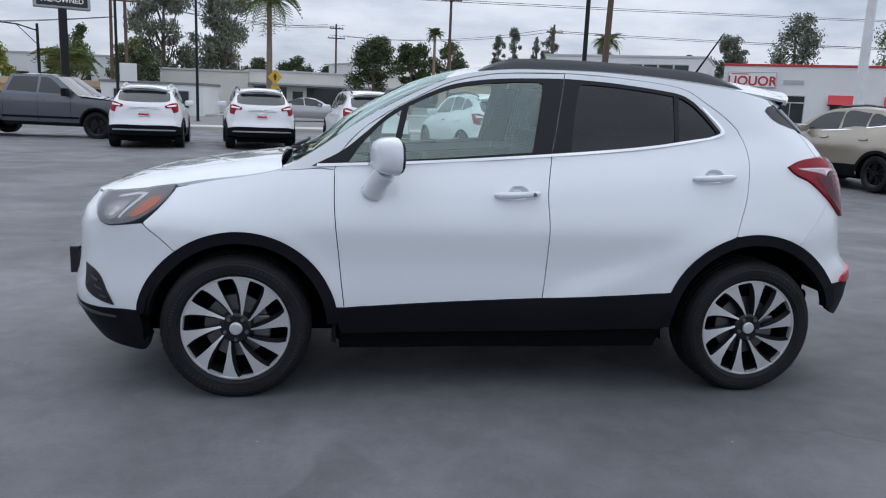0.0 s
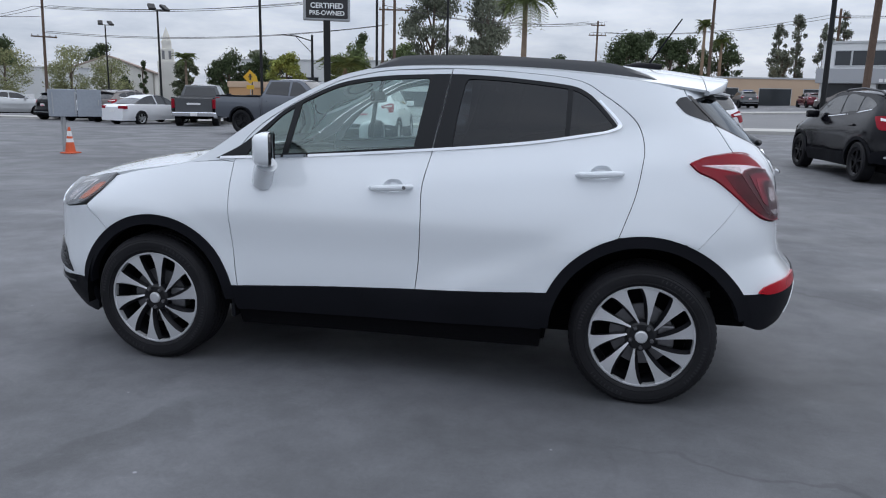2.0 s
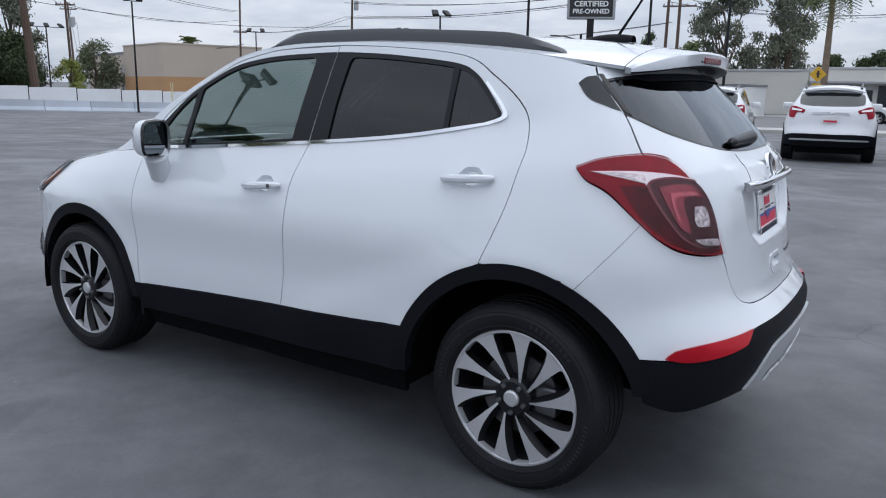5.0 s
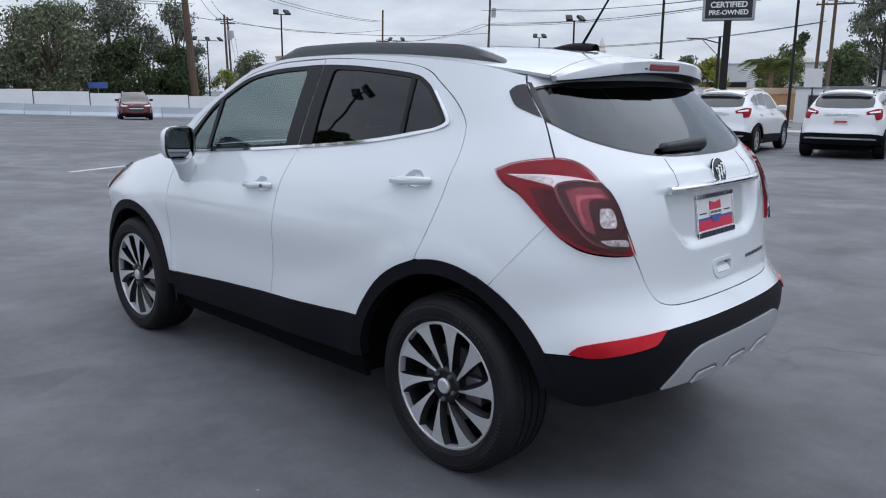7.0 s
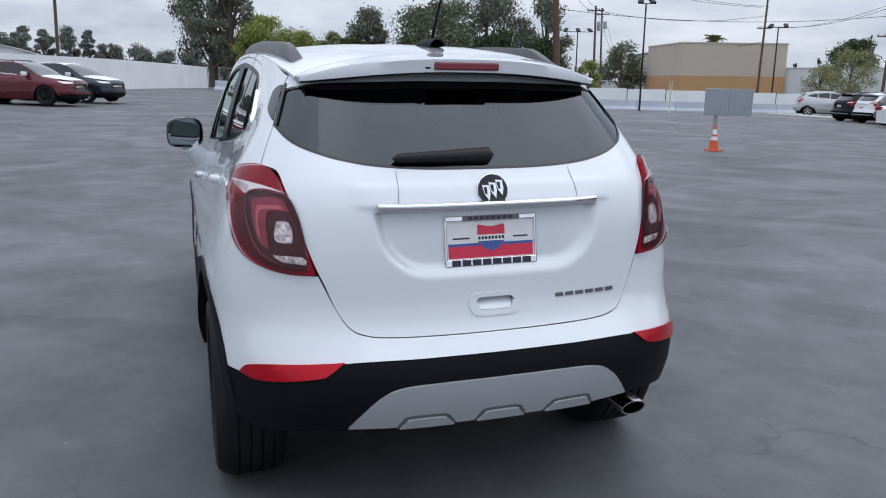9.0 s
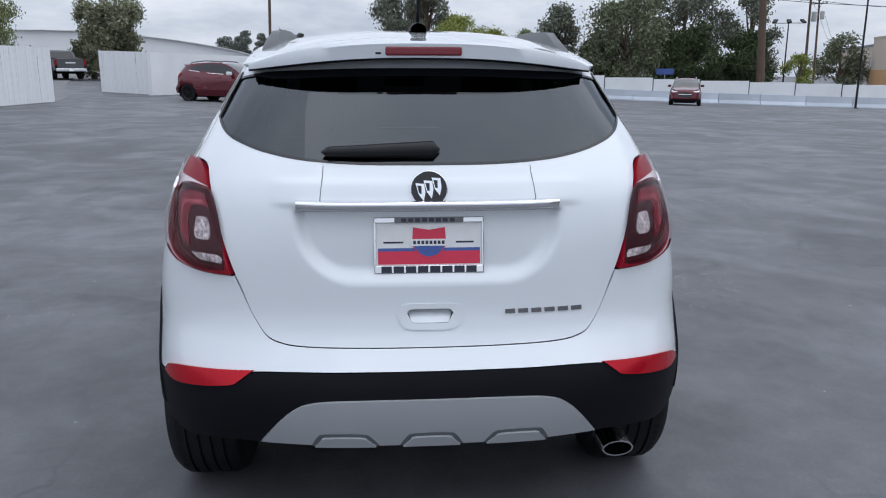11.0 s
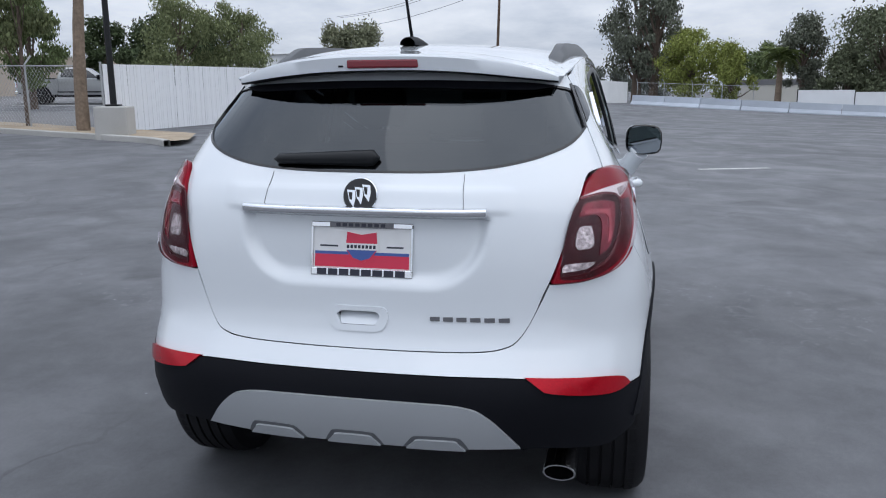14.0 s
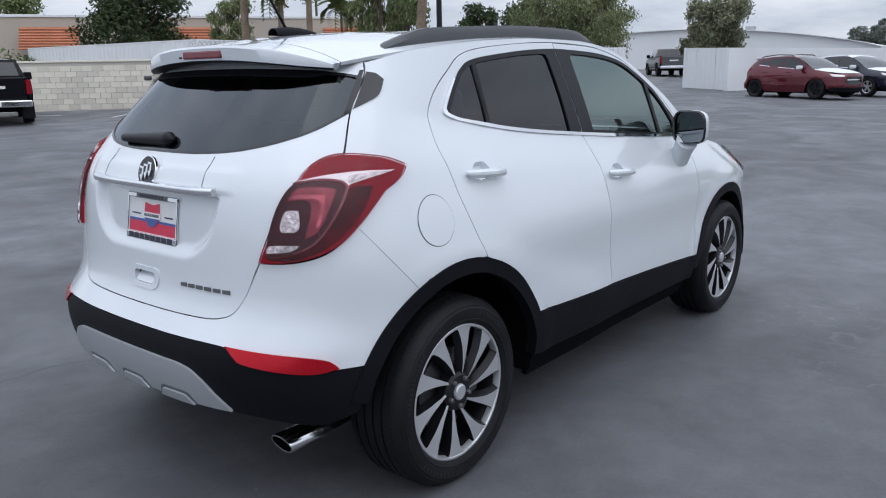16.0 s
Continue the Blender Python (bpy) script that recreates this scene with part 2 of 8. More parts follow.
LAMP_HOUSE = mat("grey_lamp_housing", (0.13, 0.135, 0.145), 0.35, 0.3, grain=0.2, scale=60)
LAMP_BOWL = mat("bright_lamp_bowl", (0.50, 0.51, 0.53), 0.18, 0.6, grain=0.3, scale=45, stain=0.4, stain_scale=20)
MIRROR = mat("mirror_glass", (0.20, 0.22, 0.24), 0.01, 1.0)
FAR_GLASS = mat("dark_car_glass", (0.014, 0.016, 0.019), 0.06, grain=0.1, scale=3, coat=0.5)
PLATE_WHITE = mat("white_plate", (0.75, 0.75, 0.75), 0.4, grain=0.03)
PLATE_RED = mat("red_print", (0.62, 0.030, 0.075), 0.4, grain=0.03)
PLATE_BLUE = mat("blue_print", (0.05, 0.10, 0.32), 0.4, grain=0.03)
PLATE_INK = mat("dark_ink", (0.02, 0.022, 0.04), 0.4, grain=0.03)
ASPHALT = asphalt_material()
ROAD = mat("grey_street_asphalt", (0.16, 0.16, 0.165), 0.85, grain=0.12, scale=90, stain=0.12, stain_scale=0.4, bump=0.2)
CONCRETE = mat("pale_concrete", (0.42, 0.41, 0.39), 0.85, grain=0.10, scale=40, stain=0.12, stain_scale=0.8, bump=0.15)
LINE_PAINT = mat("worn_white_line_paint", (0.55, 0.55, 0.54), 0.7, grain=0.25, scale=25, stain=0.15, stain_scale=3)

# ---- geometry helpers ----
from mathutils.geometry import delaunay_2d_cdt


def thing(name, label, category, group="", m=None, kind=""):
    ob = new(name)
    ob.empty_display_size = 0.2
    if m is not None:
        ob.matrix_world = m
    return tagged(ob, label, category, group, kind)


def part(name, data, material, parent=None, label="", smooth=False):
    """One mesh object from (verts, faces) or a bmesh, under a thing or a part."""
    if isinstance(data, bpy.types.Mesh):
        me = data
    else:
        me = bpy.data.meshes.new(name)
        if isinstance(data, bmesh.types.BMesh):
            data.to_mesh(me); data.free()
        else:
            me.from_pydata([tuple(map(float, v)) for v in data[0]], [], [tuple(map(int, q)) for q in data[1]])
        me.materials.append(material)
        if smooth:
            me.shade_smooth()
            me.set_sharp_from_angle(angle=radians(smooth if smooth is not True else 35))
    ob = new(name, me)
    if parent is not None:
        ob.parent = parent
    if label:
        ob["label"] = label
    return ob


def merge(*pieces):
    verts, faces = [], []
    for v, q in pieces:
        n = len(verts)
        verts += [tuple(a) for a in v]
        faces += [tuple(i + n for i in face) for face in q]
    return verts, faces


def moved(geo, m):
    return [m @ Vector(v) for v in geo[0]], geo[1]


def box(x0, x1, y0, y1, z0, z1, bevel=0.0):
    """A box with chamfered edges."""
    if bevel <= 0:
        v = [(x, y, z) for z in (z0, z1) for y in (y0, y1) for x in (x0, x1)]
        return v, [(0, 2, 3, 1), (4, 5, 7, 6), (0, 1, 5, 4), (2, 6, 7, 3), (0, 4, 6, 2), (1, 3, 7, 5)]
    bm = bmesh.new()
    bmesh.ops.create_cube(bm, size=1, matrix=Matrix.Translation(((x0 + x1) / 2, (y0 + y1) / 2, (z0 + z1) / 2)) @ Matrix.Diagonal((x1 - x0, y1 - y0, z1 - z0, 1)))
    bmesh.ops.bevel(bm, geom=bm.edges[:], offset=bevel, segments=2, affect="EDGES", profile=0.5)
    geo = [v.co.copy() for v in bm.verts], [tuple(v.index for v in q.verts) for q in bm.faces]
    bm.free()
    return geo


def lathe(profile, n=32, axis="y"):
    """Turns (along, radius) pairs about an axis."""
    verts, faces = [], []
    k = len(profile)
    for i in range(n):
        c, s = math.cos(2 * math.pi * i / n), math.sin(2 * math.pi * i / n)
        for a, r in profile:
            verts.append((r * c, a, r * s) if axis == "y" else (r * c, r * s, a) if axis == "z" else (a, r * c, r * s))
    for i in range(n):
        for j in range(k - 1):
            a, b = i * k + j, (i + 1) % n * k + j
            faces.append((a, a + 1, b + 1, b))
    return verts, faces


def tube(path, radius, n=8, caps=True):
    """A round bar along a path; radius may be a list."""
    pts = [Vector(p) for p in path]
    rad = radius if isinstance(radius, (list, tuple)) else [radius] * len(pts)
    verts, faces = [], []
    ref = Vector((0.31, 0.17, 0.93))
    for i, p in enumerate(pts):
        d = (pts[min(i + 1, len(pts) - 1)] - pts[max(i - 1, 0)]).normalized()
        if abs(d.dot(ref)) > 0.95:
            ref = Vector((1, 0, 0))
        u = d.cross(ref).normalized(); w = d.cross(u)
        for j in range(n):
            a = 2 * math.pi * j / n
            verts.append(p + (u * math.cos(a) + w * math.sin(a)) * rad[i])
    for i in range(len(pts) - 1):
        for j in range(n):
            faces.append((i * n + j, i * n + (j + 1) % n, (i + 1) * n + (j + 1) % n, (i + 1) * n + j))
    if caps:
        faces += [tuple(range(n))[::-1], tuple((len(pts) - 1) * n + j for j in range(n))]
    return verts, faces


def prism(poly, lo, hi, axis="y"):
    """A flat outline made solid from lo to hi along an axis."""
    n = len(poly)
    put = {"y": lambda a, b, c: (a, c, b), "z": lambda a, b, c: (a, b, c), "x": lambda a, b, c: (c, a, b)}[axis]
    verts = [put(a, b, lo) for a, b in poly] + [put(a, b, hi) for a, b in poly]
    faces = [(i, (i + 1) % n, n + (i + 1) % n, n + i) for i in range(n)]
    return verts, faces + [tuple(range(n))[::-1], tuple(range(n, 2 * n))]


def grid(f, us, vs):
    """A sheet of quads from f(u, v)."""
    nv = len(vs)
    return [f(u, v) for u in us for v in vs], [(i * nv + j, (i + 1) * nv + j, (i + 1) * nv + j + 1, i * nv + j + 1) for i in range(len(us) - 1) for j in range(nv - 1)]


def spline(pts, step=0.02):
    """A smooth open line through the points."""
    p = np.array(pts, float)
    if len(p) == 2:
        n = max(1, int(np.ceil(np.linalg.norm(p[1] - p[0]) / step)))
        return [tuple(p[0] + (p[1] - p[0]) * i / n) for i in range(n + 1)]
    ext = np.vstack([2 * p[0] - p[1], p, 2 * p[-1] - p[-2]])
    out = []
    for i in range(1, len(ext) - 2):
        a, b, c, d = ext[i - 1:i + 3]
        n = max(2, int(np.ceil(np.linalg.norm(c - b) / step)))
        for k in range(n):
            t = k / n
            out.append(tuple(0.5 * (2 * b + (c - a) * t + (2 * a - 5 * b + 4 * c - d) * t * t + (3 * b - 3 * c + d - a) * t ** 3)))
    return out + [tuple(p[-1])]


def outline(*lines, step=0.02):
    """A closed outline of smooth lines that meet in corners."""
    out = []
    for l in lines:
        for q in spline(l, step):
            if not out or abs(q[0] - out[-1][0]) + abs(q[1] - out[-1][1]) > 1e-5:
                out.append(q)
    if abs(out[0][0] - out[-1][0]) + abs(out[0][1] - out[-1][1]) < 1e-5:
        out.pop()
    return out


def inside(poly, p):
    """Which of the points p lie within the outline."""
    q, p = np.array(poly), np.asarray(p)
    x0, y0 = q[:, 0], q[:, 1]
    x1, y1 = np.roll(x0, -1), np.roll(y0, -1)
    px, py = p[:, :1], p[:, 1:2]
    cross = ((y0 > py) != (y1 > py)) & (px < (x1 - x0) * (py - y0) / (y1 - y0 + 1e-15) + x0)
    return cross.sum(1) % 2 == 1


def panel(surface, edge, holes=(), step=0.045, lift=0.0, depth=0.012, flip=False, mirror=False, size=(1, 1, 1), free=None):
    """A pressed panel: the outline, filled with a fine net, laid on a surface and given a folded rim."""
    loops = [list(edge)] + [list(h) for h in holes]
    pts, links = [], []
    for l in loops:
        n = len(pts)
        pts += l
        links += [(n + i, n + (i + 1) % len(l)) for i in range(len(l))]
    rim = np.array(pts)
    lo, hi = rim.min(0), rim.max(0)
    gx, gy = np.meshgrid(np.arange(lo[0] + step / 2, hi[0], step), np.arange(lo[1] + step / 2, hi[1], step))
    net = np.stack([gx.ravel(), gy.ravel()], 1)
    if len(net):
        keep = inside(loops[0], net)
        for h in loops[1:]:
            keep &= ~inside(h, net)
        net = net[keep]
    if len(net):
        far = np.sqrt(((net[:, None] - rim[None]) ** 2).sum(2)).min(1) > step * 0.35
        net = net[far]
    allp = [Vector(p) for p in pts] + [Vector(p) for p in net]
    v2, _, f2, *_ = delaunay_2d_cdt(allp, links, [], 0, 1e-7)
    v2 = np.array([tuple(v) for v in v2])
    tris = np.array([q for q in f2 if len(q) == 3])
    mid = v2[tris].mean(1)
    keep = inside(loops[0], mid)
    for h in loops[1:]:
        keep &= ~inside(h, mid)
    tris = tris[keep]

    def lay(p):
        return np.stack(surface(p[:, 0], p[:, 1]), 1)
    e = 2e-3
    base = lay(v2)
    du = lay(v2 + [e, 0]) - lay(v2 - [e, 0])
    dv = lay(v2 + [0, e]) - lay(v2 - [0, e])
    nrm = np.cross(du, dv)
    nrm /= np.linalg.norm(nrm, axis=1, keepdims=True) + 1e-12
    if flip:
        nrm = -nrm
    outer, inner = base + nrm * lift, base + nrm * (lift - depth)
    a, b, c = (v2[tris[:, i]] for i in range(3))
    ccw = (b - a)[:, 0] * (c - a)[:, 1] - (b - a)[:, 1] * (c - a)[:, 0] > 0
    wrong = ccw == flip
    tris[wrong] = tris[wrong][:, ::-1]
    faces = [tuple(t) for t in tris]
    once = {}
    for t in faces:
        for i, j in ((t[0], t[1]), (t[1], t[2]), (t[2], t[0])):
            once[(i, j)] = 1
    verts = [tuple(v) for v in outer]
    ring = {}
    if depth > 0:
        for i, j in list(once):
            if (j, i) not in once:
                if free is not None and free(v2[i]) and free(v2[j]):
                    continue
                for k in (i, j):
                    if k not in ring:
                        ring[k] = len(verts)
                        verts.append(tuple(inner[k]))
                faces.append((i, ring[i], ring[j], j))
    verts = np.array(verts) * size
    if mirror:
        verts = verts * [1, -1, 1]
        faces = [q[::-1] for q in faces]
    return verts, faces


def rgrid(x, y):
    """How high the sloping lot lies at a place."""
    r = math.hypot(x, y)
    w = min(max((r - 4) / 8, 0), 1)
    w = w * w * (3 - 2 * w)
    X, Y = 50 * math.tanh(x / 50), 50 * math.tanh(y / 50)
    # the far end of the lot rises towards the white wall
    def ramp(v, a, b):
        k = min(max((v - a) / (b - a), 0), 1)
        return k * k * (3 - 2 * k)
    rise = 0.12 * ramp(-x, 34, 60) * ramp(-y, -20, -4) * ramp(y, -34, -16)
    return w * (-0.00552 * X - 0.00269 * Y + 0.000906 * X * Y) + rise


def ground_pose(x, y, turn=0.0, sink=0.0):
    return pose(x, y, rgrid(x, y) - sink, 0, 0, turn)

# ---- the shape of a small SUV's body ----
def curve(pts):
    """Smooth monotone curve through (x, y) pairs."""
    xs, ys = np.array(pts[0::2], float), np.array(pts[1::2], float)
    h, d = np.diff(xs), np.diff(ys) / np.diff(xs)
    m = np.zeros(len(xs))
    m[1:-1] = np.where(d[:-1] * d[1:] > 0, 2 * d[:-1] * d[1:] / (d[:-1] + d[1:] + 1e-12), 0)
    m[0], m[-1] = d[0], d[-1]
    def f(x):
        x = np.clip(np.asarray(x, float), xs[0], xs[-1])
        i = np.clip(np.searchsorted(xs, x) - 1, 0, len(h) - 1)
        t = (x - xs[i]) / h[i]
        return (ys[i] * (1 + 2 * t) * (1 - t) ** 2 + m[i] * h[i] * t * (1 - t) ** 2
                + ys[i + 1] * t * t * (3 - 2 * t) + m[i + 1] * h[i] * t * t * (t - 1))
    return f
LOW = curve([.15, .79, .28, .84, .36, .862, .46, .879, .54, .878, .64, .872, .72, .874, .8, .878])
TAPER = curve([-2.2, .80, -1.9, .90, -1.6, .965, -1.2, .995, -.6, 1, .6, 1, 1.2, 1.0, 1.6, .985, 2.0, .96])
SHOULDER = curve([-2.2, .80, -1.9, .90, -1.5, 1.0, -1.1, 1.07, -.95, 1.15, -.75, 1.29, -.55, 1.405, -.385, 1.487, -.28, 1.532, -.12, 1.567, .1, 1.586, .4, 1.589, .7, 1.578, 1.0, 1.555, 1.3, 1.52, 1.55, 1.485, 1.7, 1.46])
BELT = curve([-2.2, .80, -1.9, .90, -1.5, 1.0, -1.1, 1.07, -.95, 1.085, -.5, 1.11, .15, 1.16, .7, 1.215, 1.135, 1.29, 1.7, 1.40])
BELT_Y = curve([-2.2, .60, -1.9, .66, -1.5, .72, -1.1, .755, -.95, .76, .2, .735, 1.135, .685, 1.5, .662, 1.7, .645])
CANT_Y = curve([-1.1, .755, -.95, .74, -.75, .71, -.45, .66, -.15, .625, .2, .61, .7, .60, 1.2, .585, 1.7, .555])
TAIL = curve([.15, 1.86, .30, 1.95, .42, 2.012, .5, 2.040, .58, 2.05, .64, 2.03, .69, 1.985, .74, 1.96, .8, 1.948, .9, 1.94, 1.0, 1.93, 1.08, 1.915, 1.14, 1.89, 1.2, 1.845, 1.25, 1.80, 1.3, 1.755, 1.4, 1.655, 1.47, 1.585, 1.5, 1.555, 1.6, 1.46])
NOSE = curve([.15, -1.98, .25, -2.07, .38, -2.135, .47, -2.145, .56, -2.12, .65, -2.112, .8, -2.10, .9, -2.04, .97, -1.95])
CROWN = curve([-2.2, .83, -2.0, .93, -1.8, 1.0, -1.5, 1.06, -1.2, 1.105, -1.02, 1.13, -.75, 1.33, -.55, 1.45, -.385, 1.53, -.2, 1.585, 0, 1.615, .3, 1.632, .6, 1.635, 1.0, 1.622, 1.2, 1.61, 1.4, 1.59, 1.65, 1.55])
def blend(v, a, b):
    t = np.clip((v - a) / (b - a), 0, 1)
    return t * t * (3 - 2 * t)
def half_width(x, z):
    """Half the body's width at x and the height z, corners apart."""
    belt, top = BELT(x), np.maximum(SHOULDER(x), BELT(x) + .02)
    low = LOW(np.minimum(z, .8)) * TAPER(x)
    h = np.clip((z - .8) / np.maximum(belt - .8, .05), 0, 1) ** 1.6
    v = np.where(x < -1.1, 0, np.clip((z - belt) / (top - belt), 0, 1.3) ** 1.15)
    # shoulder crease, swept foot of the rear door and lips over the wheels
    edge = 1.05 + .1 * (x - .25)
    low = low + .013 * blend(x, -.3, .6) * (1 - blend(x, 1.35, 1.55)) * np.clip(1 - np.abs(z - edge) / .10, 0, 1)
    sweep = .50 + .375 * (x - .2)
    low = low + .015 * blend(x, -.1, .4) * (1 - blend(x, .95, 1.2)) * blend(sweep - z, -.05, .05)
    for hub, r in ((-1.262, .458), (1.27, .487)):
        low = low + .008 * (1 - blend(np.hypot(x - hub, z - .337), r + .02, r + .085)) * (z > .3)
    return low * (1 - h) + BELT_Y(x) * h + (CANT_Y(x) - BELT_Y(x)) * v
def flank(s, z):
    """A point of the left side: s runs along it, round both corners."""
    s, z = np.broadcast_arrays(np.asarray(s, float), np.asarray(z, float))
    sign = np.where(s > 0, 1., -1.)
    phi = np.clip((np.abs(s) - 1.2) / .9, 0, np.pi / 2)
    reach = np.where(s > 0, TAIL(z) - 1.2, -1.2 - NOSE(z))
    lo, hi = np.zeros(s.shape), np.full(s.shape, 1.5)
    for _ in range(34):
        r = (lo + hi) / 2
        dx, dy = r * np.sin(phi), r * np.cos(phi)
        w = half_width(sign * (1.2 + np.minimum(dx, .6)), z)
        out = (dx / reach) ** 5 + (dy / w) ** 2.6 > 1
        lo, hi = np.where(out, lo, r), np.where(out, r, hi)
    mid = np.abs(s) <= 1.2
    x = np.where(mid, s, sign * (1.2 + lo * np.sin(phi)))
    y = np.where(mid, half_width(s, z), lo * np.cos(phi))
    return x, -y, z * 1.0
def top(x, v):
    """A point of the hood, windscreen and roof: v from -1 (left) to 1."""
    x, v = np.broadcast_arrays(np.asarray(x, float), np.asarray(v, float))
    zs = np.maximum(SHOULDER(x), 0)
    return x, v * CANTW(x), zs + (CROWN(x) - zs) * (1 - np.abs(v) ** 2.6)
def CANTW(x):
    return np.where(x < -1.1, BELT_Y(x), CANT_Y(x))
CENTRE = 1.2 + 0.9 * math.pi / 2


def round_flank(s, z):
    """The flank, carried on round the tail and the nose to the right side."""
    s, z = np.asarray(s, float), np.asarray(z, float)
    over = np.abs(s) > CENTRE
    x, y, zz = flank(np.where(over, np.sign(s) * (2 * CENTRE - np.abs(s)), s), z)
    return x, np.where(over, -y, y), zz


def both(left):
    """An outline's left half, from the middle round to the middle, made whole across the tail (or the nose)."""
    side = 1 if left[0][0] > 0 else -1
    return list(left) + [(side * 2 * CENTRE - s, z) for s, z in reversed(left) if abs(abs(s) - CENTRE) > 1e-4]


def arc(cx, cz, r, a0, a1, n=9):
    """Points of a circle; degrees from the front (-x), upwards."""
    return [(cx - r * math.cos(radians(a0 + (a1 - a0) * i / (n - 1))), cz + r * math.sin(radians(a0 + (a1 - a0) * i / (n - 1)))) for i in range(n)]


def slide(line, ds, dz=0.0):
    return [(a + ds, b + dz) for a, b in line]


# the joints between the panels
FRONT_HUB, REAR_HUB, ARCH_F, ARCH_R = (-1.262, 0.337), (1.27, 0.337), 0.458, 0.487
SEAM_A = [(-0.833, 1.078), (-0.833, 0.955), (-0.825, 0.83), (-0.81, 0.70), (-0.795, 0.565), (-0.78, 0.447)]
SEAM_B = [(0.173, 0.497), (0.185, 0.63), (0.192, 0.83), (0.187, 1.0), (0.216, 1.165), (0.247, 1.34), (0.29, 1.573)]
FRAME_F = [(0.29, 1.573), (0.0, 1.562), (-0.138, 1.543), (-0.28, 1.508), (-0.385, 1.461), (-0.549, 1.373), (-0.70, 1.272), (-0.80, 1.165), (-0.833, 1.078)]
FRAME_R = [(0.29, 1.573), (0.586, 1.562), (0.90, 1.528), (1.042, 1.455), (1.161, 1.37), (1.225, 1.29), (1.245, 1.21), (1.236, 1.14), (1.208, 1.005), (1.163, 0.87), (1.142, 0.812)]
SILL = [(-0.78, 0.447), (-0.317, 0.475), (0.173, 0.497), (0.579, 0.515), (0.84, 0.532)]
GLASS_F = outline([(-0.775, 1.112), (-0.70, 1.215), (-0.575, 1.335), (-0.414, 1.425), (-0.28, 1.48), (-0.138, 1.508), (0.004, 1.522), (0.16, 1.53)], [(0.16, 1.53), (0.178, 1.522), (0.18, 1.50)], [(0.18, 1.50), (0.125, 1.185)], [(0.125, 1.185), (-0.3, 1.147), (-0.775, 1.112)])
GLASS_R = outline([(0.31, 1.185), (0.33, 1.36), (0.355, 1.50)], [(0.355, 1.50), (0.368, 1.524), (0.40, 1.528)], [(0.40, 1.528), (0.586, 1.518), (0.863, 1.488), (0.945, 1.458), (1.0, 1.415), (1.083, 1.325), (1.088, 1.31), (1.07, 1.297)], [(1.07, 1.297), (0.885, 1.252), (0.579, 1.207), (0.31, 1.185)])
LAMP = outline([(1.475, 1.157), (1.572, 1.188), (1.72, 1.203), (1.81, 1.175), (1.878, 1.105), (1.935, 1.01), (1.985, 0.892)], [(1.985, 0.892), (1.893, 0.897), (1.803, 0.918), (1.736, 0.955), (1.68, 1.005), (1.587, 1.088), (1.512, 1.122), (1.475, 1.157)])
GATE = [(1.508, 1.52), (1.525, 1.456), (1.639, 1.34), (1.70, 1.21)]
GATE_LOW = [(1.849, 1.14), (1.935, 1.015), (1.9865, 0.905), (2.010, 0.86), (2.045, 0.785), (2.09, 0.728), (2.14, 0.706), (2.22, 0.697), (2.40, 0.694), (CENTRE, 0.693)]
WAIST_R = [(1.705, 0.568), (1.83, 0.572), (1.96, 0.600), (2.10, 0.633), (2.35, 0.638), (CENTRE, 0.638)]
SMOOTH = 30


def tailgate_surface(s, z):
    """The tail with the recess for the plate, and the ledge under the glass."""
    x, y, zz = round_flank(s, z)

    # a wide bowl with rounded lower corners and soft walls; the chrome bar hides its top
    wide = 0.40 - 0.16 * np.clip(1.10 - zz, 0, 0.3)
    qx, qz = np.abs(y) - (wide - 0.15), (1.02 - zz)
    d = np.hypot(np.maximum(qx, 0), np.maximum(qz, 0)) + np.minimum(np.maximum(qx, qz), 0) - 0.15
    well = blend(-d, -0.004, 0.044) * (1 - blend(zz, 1.072, 1.084))
    ledge = blend(1.163 - zz, -0.006, 0.006) * blend(zz, 1.085, 1.10) * blend(0.47 - np.abs(y), 0, 0.06)
    return x - 0.032 * well + 0.006 * ledge, y, zz


def spoke_mesh():
    """One blade of the wheel: narrow at the hub, broad and cut at a slant at the rim."""
    rs = np.linspace(0.052, 0.243, 14)
    at = [0.052, 0.10, 0.16, 0.20, 0.226, 0.236, 0.243]
    swirl = np.interp(rs, [0.052, 0.12, 0.18, 0.243], [0.018, 0.012, 0.003, -0.006])
    lead = swirl + np.interp(rs, at, [-0.003, -0.006, -0.014, -0.025, -0.037, -0.048, -0.064])
    trail = swirl + np.interp(rs, at, [0.003, 0.007, 0.016, 0.024, 0.029, 0.036, 0.045])
    face = np.interp(rs, [0.05, 0.10, 0.17, 0.24], [0.006, -0.001, -0.006, -0.006])
    verts, faces = [], []
    for r, a, b, y in zip(rs, lead, trail, face):
        verts += [(a, y, r), (b, y + 0.003, r), (b * 0.8, y + 0.050, r), (a - 0.016 * min(1, r / 0.12), y + 0.026, r)]
    for i in range(len(rs) - 1):
        for j in range(4):
            k = i * 4
            faces.append((k + j, k + (j + 1) % 4, k + 4 + (j + 1) % 4, k + 4 + j))
    faces += [(0, 3, 2, 1), tuple(len(verts) - 4 + j for j in range(4))]
    return verts, faces


